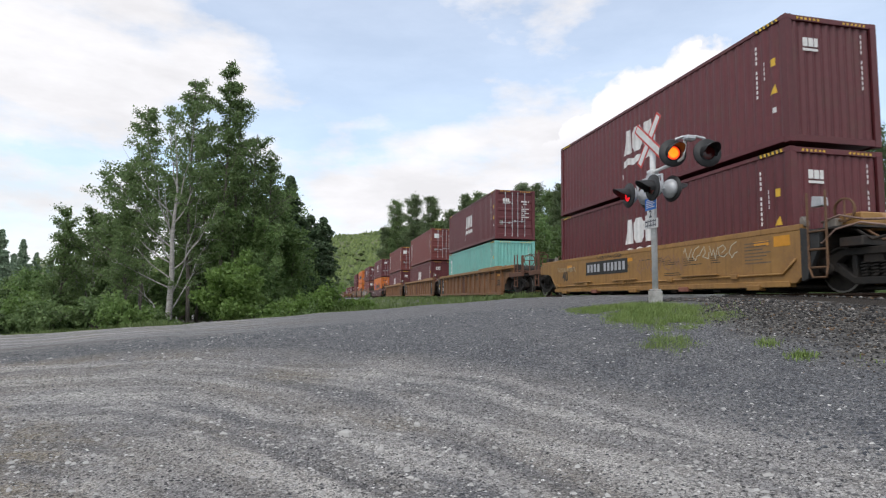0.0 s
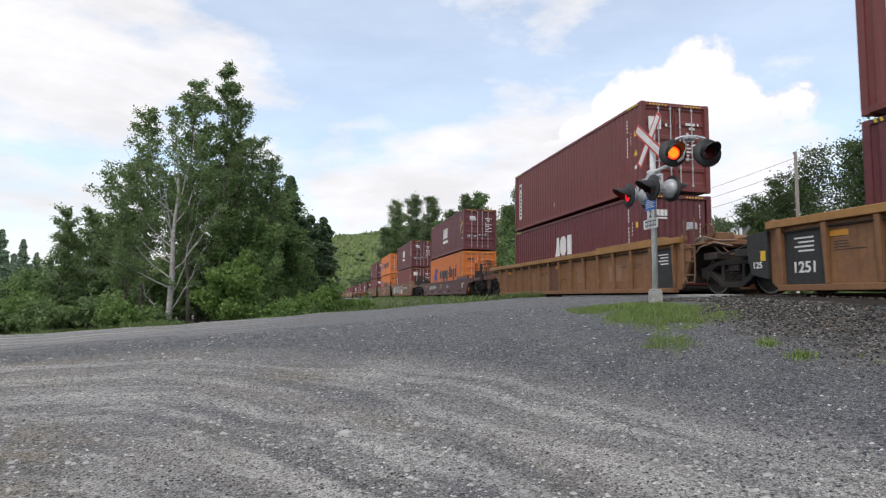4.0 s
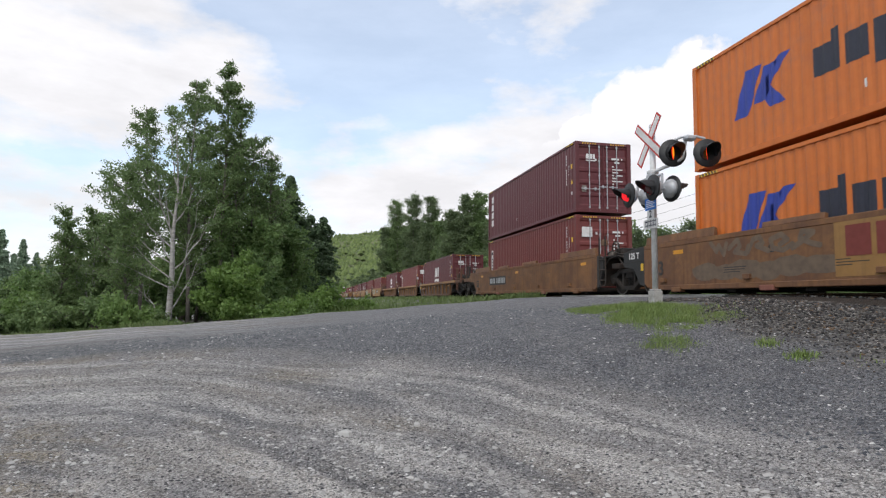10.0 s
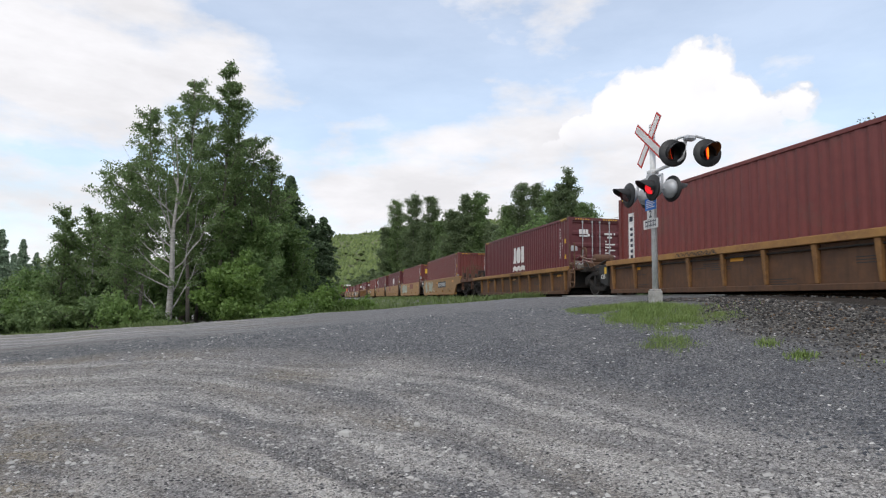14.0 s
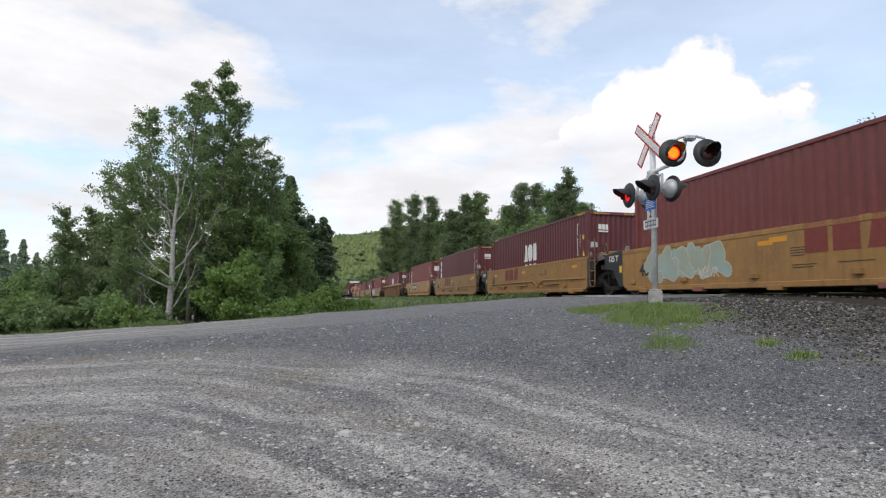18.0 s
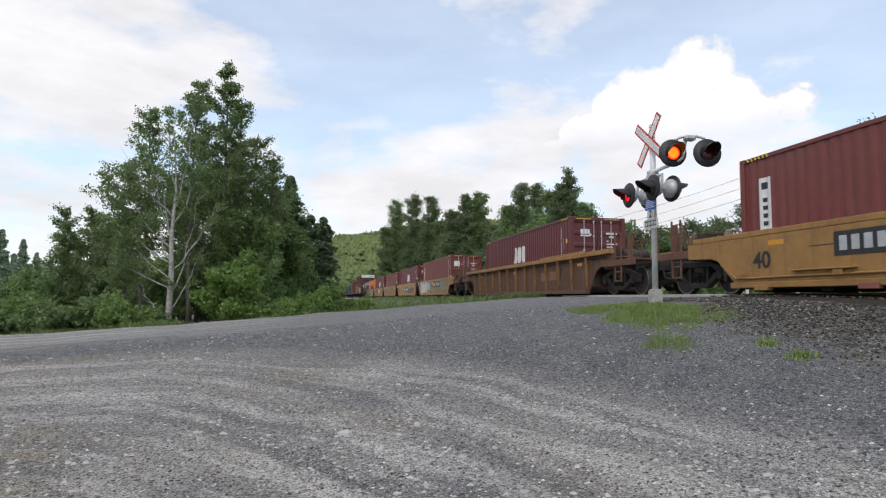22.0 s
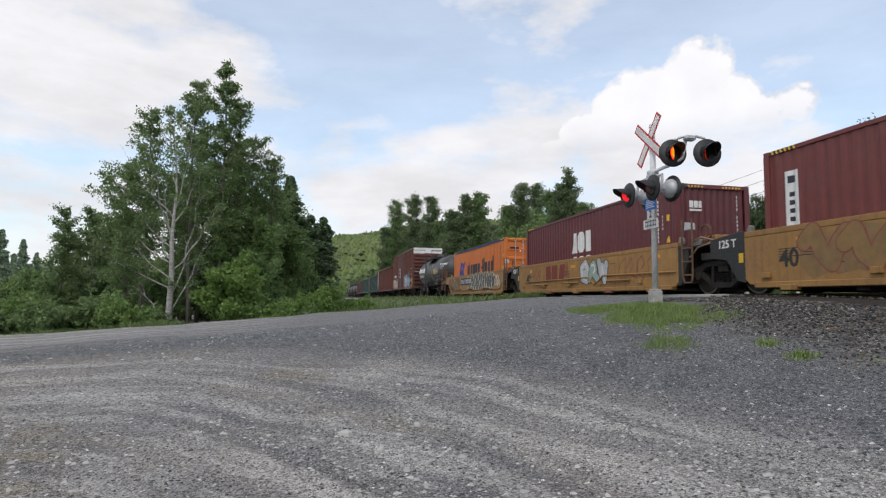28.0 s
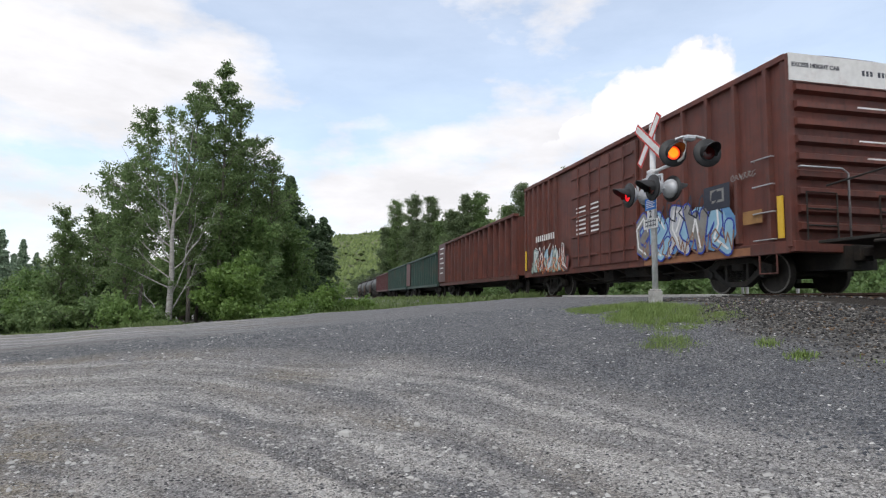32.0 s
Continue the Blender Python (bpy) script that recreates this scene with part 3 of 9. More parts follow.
def ground_material():
    m = bpy.data.materials.new("gravel_ground")
    m.use_nodes = True
    nt = m.node_tree
    N, L = nt.nodes.new, nt.links.new
    bs = nt.nodes["Principled BSDF"]
    tc = N("ShaderNodeTexCoord")
    sep = N("ShaderNodeSeparateXYZ")
    L(tc.outputs["Object"], sep.inputs[0])

    def tex(s, detail=6.0, rgh=0.6, stretch=None, turn=0.0):
        n = N("ShaderNodeTexNoise")
        n.inputs["Scale"].default_value, n.inputs["Detail"].default_value, n.inputs["Roughness"].default_value = s, detail, rgh
        mp = N("ShaderNodeMapping")
        mp.inputs["Scale"].default_value = stretch or (1, 1, 1)
        mp.inputs["Rotation"].default_value = (0, 0, radians(turn))
        L(tc.outputs["Object"], mp.inputs[0])
        L(mp.outputs[0], n.inputs["Vector"])
        return n.outputs["Fac"]

    def cells(s):
        n = N("ShaderNodeTexVoronoi")
        n.inputs["Scale"].default_value = s
        L(tc.outputs["Object"], n.inputs["Vector"])
        return n

    def ramp(src, lo, hi, a=0.0, b=1.0):
        r = N("ShaderNodeMapRange")
        for k, v in (("From Min", lo), ("From Max", hi), ("To Min", a), ("To Max", b)):
            r.inputs[k].default_value = v
        L(src, r.inputs["Value"])
        return r.outputs[0]

    def mth(op, a, b):
        n = N("ShaderNodeMath")
        n.operation, n.use_clamp = op, op in ("MULTIPLY", "ADD")
        for i, v in enumerate((a, b)):
            if isinstance(v, (int, float)):
                n.inputs[i].default_value = v
            else:
                L(v, n.inputs[i])
        return n.outputs[0]

    def mix(f, x, y):
        n = N("ShaderNodeMix")
        n.data_type = "RGBA"
        for sock, v in ((n.inputs[0], f), (n.inputs[6], x), (n.inputs[7], y)):
            if isinstance(v, tuple):
                sock.default_value = (*v, 1)
            elif isinstance(v, float):
                sock.default_value = v
            else:
                L(v, sock)
        return n.outputs[2]
    stones, pebbles, chips = cells(26.0), cells(62.0), cells(135.0)

    def channel(node, which):
        q = N("ShaderNodeSeparateColor")
        L(node.outputs["Color"], q.inputs[0])
        return q.outputs[which]
    tone, tone2, tone3 = channel(stones, 0), channel(pebbles, 0), channel(chips, 0)

    def plus(a, b):
        n = N("ShaderNodeMath")
        n.operation = "ADD"
        for i, v in enumerate((a, b)):
            if isinstance(v, (int, float)):
                n.inputs[i].default_value = v
            else:
                L(v, n.inputs[i])
        return n.outputs[0]
    # distance and bearing round the sweep that vehicles take from the road into the lot
    off = N("ShaderNodeVectorMath")
    off.operation = "SUBTRACT"
    off.inputs[1].default_value = LANE_CENTRE
    L(tc.outputs["Object"], off.inputs[0])
    flat = N("ShaderNodeVectorMath")
    flat.operation = "MULTIPLY"
    flat.inputs[1].default_value = (1, 1, 0)
    L(off.outputs[0], flat.inputs[0])
    lane_map = N("ShaderNodeVectorMath")
    lane_map.operation = "LENGTH"
    L(flat.outputs[0], lane_map.inputs[0])
    off_xyz = N("ShaderNodeSeparateXYZ")
    L(off.outputs[0], off_xyz.inputs[0])
    bearing = N("ShaderNodeMath")
    bearing.operation = "ARCTAN2"
    L(off_xyz.outputs["Y"], bearing.inputs[0])
    L(off_xyz.outputs["X"], bearing.inputs[1])
    rad = plus(lane_map.outputs["Value"], ramp(tex(0.30, 2.0), 0.2, 0.8, -0.40, 0.40))
    polar = N("ShaderNodeCombineXYZ")
    L(rad, polar.inputs[0])
    around = N("ShaderNodeMath")
    around.operation = "MULTIPLY"
    around.inputs[1].default_value = 0.9
    L(bearing.outputs[0], around.inputs[0])
    L(around.outputs[0], polar.inputs[1])

    def swept(scale, detail=4.0, rgh=0.55, shift=0.0):
        """Noise drawn out along the wheel tracks."""
        mp = N("ShaderNodeMapping")
        mp.inputs["Location"].default_value = (shift, shift * 0.7, shift)
        L(polar.outputs[0], mp.inputs[0])
        n = N("ShaderNodeTexNoise")
        n.inputs["Scale"].default_value, n.inputs["Detail"].default_value, n.inputs["Roughness"].default_value = scale, detail, rgh
        L(mp.outputs[0], n.inputs["Vector"])
        return n.outputs["Fac"]

    def stripes(src, scale, detail=3.0):
        n = N("ShaderNodeTexNoise")
        n.noise_dimensions = "1D"
        n.inputs["Scale"].default_value, n.inputs["Detail"].default_value = scale, detail
        L(src, n.inputs["W"])
        return n.outputs["Fac"]
    in_lot = ramp(sep.outputs["Y"], 15.5, 11.5)
    base = mix(ramp(tex(0.7, 5.0, 0.6), 0.3, 0.7), (0.172, 0.170, 0.174), (0.250, 0.240, 0.232))
    # tan dust left where wheels have ground the stone down
    dusty = mth("MULTIPLY", ramp(swept(1.1, 5.0, 0.6), 0.46, 0.66), ramp(tex(0.5, 5.0), 0.34, 0.60))
    col = mix(mth("MULTIPLY", dusty, 0.75), base, (0.290, 0.258, 0.214))
    olive = mth("MULTIPLY", ramp(tex(0.65, 6.0, 0.65), 0.50, 0.62), ramp(sep.outputs["X"], 2.5, -1.5))
    col = mix(mth("MULTIPLY", olive, 0.8), col, (0.200, 0.170, 0.122))
    # pale worn streaks and darker loose stone between them
    worn = mth("MULTIPLY", ramp(swept(2.6, 5.0, 0.6, 3.1), 0.46, 0.62), mth("MULTIPLY", ramp(rad, 9.3, 8.8), in_lot))
    col = mix(mth("MULTIPLY", worn, 0.68), col, (0.43, 0.413, 0.390))
    loose = mth("MULTIPLY", ramp(swept(2.3, 5.0, 0.6, 7.7), 0.52, 0.66), in_lot)
    col = mix(mth("MULTIPLY", loose, 0.65), col, (0.112, 0.114, 0.124))
    # dark bluish fresh stone outside the sweep
    fresh = mth("MULTIPLY", ramp(rad, 8.9, 9.7), in_lot)
    dark_stone = mix(ramp(tex(1.4, 5.0), 0.3, 0.7), (0.096, 0.100, 0.110), (0.148, 0.149, 0.155))
    col = mix(mth("MULTIPLY", fresh, 0.9), col, dark_stone)
    # worn streaks along the road
    yy = plus(sep.outputs["Y"], ramp(tex(0.25, 2.0), 0.2, 0.8, -0.5, 0.5))
    on_road = mth("MULTIPLY", ramp(sep.outputs["Y"], 12.0, 14.0), ramp(sep.outputs["X"], 3.5, -2.0))
    col = mix(mth("MULTIPLY", mth("MULTIPLY", ramp(stripes(yy, 1.7), 0.46, 0.58), on_road), 0.8), col, (0.40, 0.395, 0.39))
    col = mix(mth("MULTIPLY", mth("MULTIPLY", ramp(stripes(yy, 2.3), 0.46, 0.36), on_road), 0.5), col, (0.12, 0.12, 0.125))
    # less worn, darker stone towards the crossing
    unworn = mth("MULTIPLY", ramp(sep.outputs["Y"], 7.0, 11.0), ramp(sep.outputs["X"], -5.0, 1.0))
    col = mix(mth("MULTIPLY", unworn, 0.68), col, (0.145, 0.149, 0.158))
    # single stones: each its own tone, some dark, some pale, with shaded gaps between
    grit = N("ShaderNodeMix")
    grit.data_type, grit.blend_type = "RGBA", "MULTIPLY"
    grit.inputs[0].default_value = 1.0
    L(col, grit.inputs[6])
    g1 = plus(ramp(tone2, 0.0, 1.0, -0.04, 1.0), ramp(tone3, 0.0, 1.0, 0.02, 1.02))
    L(g1, grit.inputs[7])
    col = grit.outputs[2]
    whole = mth("MULTIPLY", ramp(tone, 0.74, 0.75), ramp(stones.outputs["Distance"], 0.44, 0.36))
    shade = mix(channel(stones, 1), (0.14, 0.142, 0.150), (0.40, 0.395, 0.385))
    col = mix(mth("MULTIPLY", whole, 0.75), col, shade)
    small = mth("MULTIPLY", ramp(channel(pebbles, 1), 0.90, 0.91), ramp(pebbles.outputs["Distance"], 0.45, 0.36))
    col = mix(mth("MULTIPLY", small, 0.75), col, (0.46, 0.455, 0.45))
    # earth under the plants beyond the road
    soil = mix(ramp(tex(3.0), 0.3, 0.7), (0.045, 0.055, 0.02), (0.08, 0.09, 0.035))
    edge = mth("ADD", sep.outputs["Y"], ramp(tex(1.2), 0.2, 0.8, -0.5, 0.5))
    col = mix(ramp(edge, ROAD_FAR + 0.1, ROAD_FAR + 0.6), col, soil)
    # brownish ballast near the track
    bal = mix(ramp(tone, 0.05, 0.95), (0.045, 0.043, 0.042), (0.20, 0.188, 0.172))
    xx = N("ShaderNodeMath")
    xx.operation = "ADD"
    L(sep.outputs["X"], xx.inputs[0])
    L(ramp(tex(0.9), 0.2, 0.8, -0.9, 0.9), xx.inputs[1])
    near = mth("MULTIPLY", ramp(xx.outputs[0], 5.3, 6.4), ramp(sep.outputs["Y"], 11.0, 9.0))
    col = mix(near, col, bal)
    # dark brown strip beside the rail
    rail_strip = mix(ramp(tone2, 0.1, 0.9), (0.026, 0.022, 0.019), (0.055, 0.046, 0.038))
    col = mix(mth("MULTIPLY", ramp(xx.outputs[0], 7.75, 8.1), ramp(sep.outputs["Y"], 13.0, 11.5)), col, rail_strip)
    # thin turf round the signal's foot
    def turf(cx, cy, rx, ry):
        d = N("ShaderNodeVectorMath")
        d.operation = "SUBTRACT"
        d.inputs[1].default_value = (cx, cy, 0)
        q = N("ShaderNodeVectorMath")
        q.operation = "MULTIPLY"
        q.inputs[1].default_value = (1 / rx, 1 / ry, 0)
        e = N("ShaderNodeVectorMath")
        e.operation = "LENGTH"
        L(tc.outputs["Object"], d.inputs[0])
        L(d.outputs[0], q.inputs[0])
        L(q.outputs[0], e.inputs[0])
        return ramp(plus(e.outputs["Value"], ramp(tex(3.2, 6.0, 0.7), 0.25, 0.75, -0.6, 0.6)), 1.05, 0.35)
    green = mix(ramp(tex(4.0, 5.0), 0.4, 0.62), (0.085, 0.105, 0.030), (0.115, 0.095, 0.045))
    for spot_at in TURF:
        col = mix(mth("MULTIPLY", turf(*spot_at), 0.42), col, green)
    L(col, bs.inputs["Base Color"])
    bs.inputs["Roughness"].default_value = 0.95
    bs.inputs["Specular IOR Level"].default_value = 0.25
    def relief(src, lo, hi, strength, deep, under=None):
        bn = N("ShaderNodeBump")
        bn.inputs["Strength"].default_value, bn.inputs["Distance"].default_value = strength, deep
        L(ramp(src, lo, hi, 1.0, 0.0), bn.inputs["Height"])
        if under is not None:
            L(under, bn.inputs["Normal"])
        return bn.outputs[0]
    nrm = relief(tex(11.0, 8.0, 0.7), 0.8, 0.2, 0.45, 0.05)
    nrm = relief(stones.outputs["Distance"], 0.1, 0.6, 0.5, 0.014, nrm)
    nrm = relief(pebbles.outputs["Distance"], 0.1, 0.6, 0.8, 0.009, nrm)
    nrm = relief(chips.outputs["Distance"], 0.1, 0.6, 0.7, 0.004, nrm)
    L(nrm, bs.inputs["Normal"])
    return m


TURF = ((5.62, 9.7, 0.98, 1.15), (5.2, 8.4, 0.66, 0.75), (4.62, 7.1, 0.36, 0.30), (6.1, 8.4, 0.5, 0.6))     # middle and radii of the grassy spots
LANE_CENTRE = (-4.6, 0.4, 0.0)
M_GROUND = ground_material()


def build_ground():
    # rings round the camera's place, fine towards the track and the road
    ang = np.concatenate([np.arange(-55, 80, 0.5), np.arange(80, 305, 4.0)])
    rad = [0.6]
    while rad[-1] < 3500:
        rad.append(rad[-1] * (1.018 if rad[-1] < 60 else 1.09))
    rad = np.array(rad)
    a, r = np.meshgrid(np.radians(ang), rad)
    x, y = r * np.sin(a), r * np.cos(a)
    z = height(x, y)
    n, k = x.shape
    v = np.stack([x, y, z], -1).reshape(-1, 3)
    i, j = np.meshgrid(np.arange(n - 1), np.arange(k), indexing="ij")
    j2 = (j + 1) % k
    f = np.stack([i * k + j, (i + 1) * k + j, (i + 1) * k + j2, i * k + j2], -1).reshape(-1, 4)
    v = np.vstack([v, [[0, 0, float(height(0, 0))]]])
    me = fast_mesh("ground", v, f[:, ::-1], M_GROUND, True)
    bm = bmesh.new()
    bm.from_mesh(me)
    bm.verts.ensure_lookup_table()
    hub = bm.verts[len(v) - 1]
    for q in range(k):
        bm.faces.new((hub, bm.verts[q], bm.verts[(q + 1) % k])).smooth = True
    bmesh.ops.recalc_face_normals(bm, faces=bm.faces)
    bm.to_mesh(me)
    bm.free()
    tagged(new("ground", me), "grey crushed gravel lot with pale tyre tracks", "ground", kind="structure")


build_ground()


def build_hill():
    """Far wooded hills: rounded ridges with an uneven canopy."""
    rng = np.random.default_rng(5)
    az = np.radians(np.arange(-60, 75, 0.2))
    rr = np.linspace(420, 1500, 60)
    a, r = np.meshgrid(az, rr)
    deg = np.degrees(a)
    rise = np.interp(deg, [-60, -25, -10, 0, 5, 10, 17, 24, 35, 60, 75], [2, 2, 3.6, 5.4, 6.3, 7.2, 7.7, 7.0, 5.0, 3.6, 3.0])
    t = (r - 420) / 480
    z = 900 * np.tan(np.radians(rise)) * np.clip(t, 0, 1.0) ** 0.8 - 4 * (1 - np.clip(t, 0, 1))
    z = z * np.where(t > 1.0, np.clip(1.6 - 0.6 * t, 0.2, 1), 1)
    x, y = r * np.sin(a), r * np.cos(a)
    knobs = rng.random((z.shape[0] // 2 + 2, z.shape[1] // 2 + 2)) ** 1.3
    i, j = np.meshgrid(np.arange(z.shape[0]) / 2, np.arange(z.shape[1]) / 2, indexing="ij")
    i0, j0 = i.astype(int), j.astype(int)
    fi, fj = i - i0, j - j0
    canopy = knobs[i0, j0] * (1 - fi) * (1 - fj) + knobs[i0 + 1, j0] * fi * (1 - fj) + knobs[i0, j0 + 1] * (1 - fi) * fj + knobs[i0 + 1, j0 + 1] * fi * fj
    z = z + canopy * 5.5 + rng.random(z.shape) * 1.5 + 2.5 * np.sin(x * 0.05) * np.sin(y * 0.043)
    n, k = x.shape
    i, j = np.meshgrid(np.arange(n - 1), np.arange(k - 1), indexing="ij")
    f = np.stack([i * k + j, i * k + j + 1, (i + 1) * k + j + 1, (i + 1) * k + j], -1).reshape(-1, 4)
    m = surface("far_forest", (0.028, 0.048, 0.016), (0.118, 0.158, 0.052), 0.10, 0.95, bump=0.0, stain=(0.19, 0.19, 0.095), stain_amount=0.5, stain_scale=0.012, stretch=(1, 1, 2.2))
    me = fast_mesh("wooded_hill", np.stack([x, y, z], -1).reshape(-1, 3), f, m)
    tagged(new("wooded_hill", me), "distant green wooded hills under the sky", "hill", kind="stuff")
    # single crowns on the slope that faces the crossing
    pick = np.argwhere((deg > -14) & (deg < 30) & (r < 930))
    pick = pick[rng.integers(0, len(pick), 17000)]
    cx = x[pick[:, 0], pick[:, 1]] + rng.uniform(-4, 4, len(pick))
    cy = y[pick[:, 0], pick[:, 1]] + rng.uniform(-9, 9, len(pick))
    cz = z[pick[:, 0], pick[:, 1]] - 1.6
    base = np.array([[1, 0, 0], [0.3, 0.95, 0], [-0.8, 0.6, 0], [-0.8, -0.6, 0], [0.3, -0.95, 0], [0.55, 0.3, 0.8], [-0.5, 0.35, 0.85], [0.0, -0.6, 0.8], [0, 0, 1.15]], float)
    tri = np.array([[0, 1, 5], [1, 2, 6], [1, 6, 5], [2, 3, 6], [3, 4, 7], [3, 7, 6], [4, 0, 7], [0, 5, 7], [5, 6, 8], [6, 7, 8], [7, 5, 8]])
    k = base[None] * rng.uniform(0.75, 1.2, (len(pick), 9, 1)) * rng.uniform(1.3, 3.1, (len(pick), 1, 1)) * np.array([1, 1, 1.35])
    v = (k + np.stack([cx, cy, cz], -1)[:, None]).reshape(-1, 3)
    f = (tri[None] + (np.arange(len(pick)) * 9)[:, None, None]).reshape(-1, 3)
    m2 = leafy("far_canopy", (0.050, 0.078, 0.024), (0.170, 0.220, 0.072), rough=0.9, through=0.0)
    tagged(new("hill_canopy", fast_mesh("hill_canopy", v, f, m2)), "green tree crowns on the distant hill", "trees", kind="stuff")


build_hill()


# ---- track ----
def build_track():
    y0, y1 = -60.0, 420.0
    rail = thing("rail", "rusty steel rail with a polished head", "rail", "rails of the track", "structure")
    prof = [(-0.075, -0.18), (0.075, -0.18), (0.075, -0.16), (0.012, -0.13), (0.012, -0.05), (0.036, -0.04), (0.036, 0.0), (-0.036, 0.0), (-0.036, -0.04), (-0.012, -0.05), (-0.012, -0.13), (-0.075, -0.16)]
    body = Geo().prism(prof, "y", y0, y1)
    part("rail_body", body, M_RAILSIDE, rail)
    part("rail_head", Geo().box(-0.03, 0.03, y0, y1, 0.0005, 0.003), M_TREAD, rail, "polished running surface")
    rail.matrix_basis = pose(TRACK_X - 0.755, 0, RAIL)
    copy_thing(rail, pose(TRACK_X + 0.755, 0, RAIL))
    ties = thing("track_ties", "dark creosoted timber ties in the ballast", "railway ties", "", "structure")
    me = Geo().box(-1.3, 1.3, -0.115, 0.115, -0.36, -0.182).mesh("tie", M_WOOD, bevel=0.012)
    for k in range(230):
        y = -22 + 0.56 * k
        if ROAD_NEAR - 0.4 < y < ROAD_FAR + 0.2:
            continue
        part("tie", me, M_WOOD, ties, at=pose(TRACK_X, y, RAIL + 0.0))
    # crossing surface between and beside the rails
    deck = thing("crossing_deck", "grey worn timber and asphalt crossing panels", "level crossing", "", "structure")
    for k, (xa, xb) in enumerate(((-1.35, -0.80), (-0.66, -0.24), (-0.21, 0.21), (0.24, 0.66), (0.80, 1.35))):
        part("crossing_panel", Geo().box(TRACK_X + xa, TRACK_X + xb, ROAD_NEAR, ROAD_FAR, RAIL - 0.18, RAIL - 0.012), M_CONCRETE, deck, bevel=0.01)


build_track()


# ---- the train ----
MOVERS = []          # (thing, x, y at the start, z): all roll along the track together
BOX_L, BOX_W, BOX_H = 12.192, 2.438, 2.896
PITCH, DEPTH = 0.278, 0.024


def run(t):
    """How far the train has rolled after t seconds."""
    return 0.02 + 13.87 * t - 0.0238 * t * t


def corr(y):
    """Depth of the corrugation at y along a container's side: 0 on the outer flats."""
    k = (y - 0.12) % PITCH
    if k < 0.072:
        return 0.0
    if k < 0.140:
        return DEPTH * (k - 0.072) / 0.068
    if k < 0.210:
        return DEPTH
    return DEPTH * (1 - (k - 0.210) / 0.068)


def breaks(a, b):
    out, k = [a], math.floor((a - 0.12) / PITCH)
    while 0.12 + k * PITCH < b:
        for d in (0, 0.072, 0.140, 0.210):
            q = 0.12 + k * PITCH + d
            if a + 1e-4 < q < b - 1e-4:
                out.append(q)
        k += 1
    return out + [b]


def painted(polys, lift=0.004, x_face=-1.196, ridged=True):
    """Flat paint in convex shapes of (y, z) that follows the corrugated side which faces -x."""
    g = Geo()
    for poly in polys:
        ys = [p[0] for p in poly]
        a, b = min(ys), max(ys)

        def span(y):
            zs = []
            for i in range(len(poly)):
                p, q = poly[i], poly[(i + 1) % len(poly)]
                lo, hi = min(p[0], q[0]), max(p[0], q[0])
                if lo - 1e-6 <= y <= hi + 1e-6:
                    if hi - lo < 1e-6:
                        zs += [p[1], q[1]]
                    else:
                        zs.append(p[1] + (q[1] - p[1]) * (y - p[0]) / (q[0] - p[0]))
            return min(zs), max(zs)
        cuts = sorted(set((breaks(a, b) if ridged else [a, b]) + ys))
        cuts = [c for c in cuts if a - 1e-6 <= c <= b + 1e-6]
        verts, faces = [], []
        for c in cuts:
            lo, hi = span(c)
            x = x_face + (corr(c) if ridged else 0.0) - lift
            verts += [(x, c, lo), (x, c, hi)]
        for i in range(len(cuts) - 1):
            faces.append((2 * i, 2 * i + 1, 2 * i + 3, 2 * i + 2))
        g.add(verts, faces)
    return g


def rect(y0, y1, z0, z1, lean=0.0):
    return [(y0, z0), (y1, z0), (y1 + lean, z1), (y0 + lean, z1)]


def end_rects(rects, y, lift=0.004):
    """Flat paint on an end that faces -y: rectangles of (x0, x1, z0, z1)."""
    g = Geo()
    for x0, x1, z0, z1 in rects:
        g.add([(x0, y - lift, z0), (x1, y - lift, z0), (x1, y - lift, z1), (x0, y - lift, z1)], [(0, 1, 2, 3)])
    return g


_box_meshes = {}


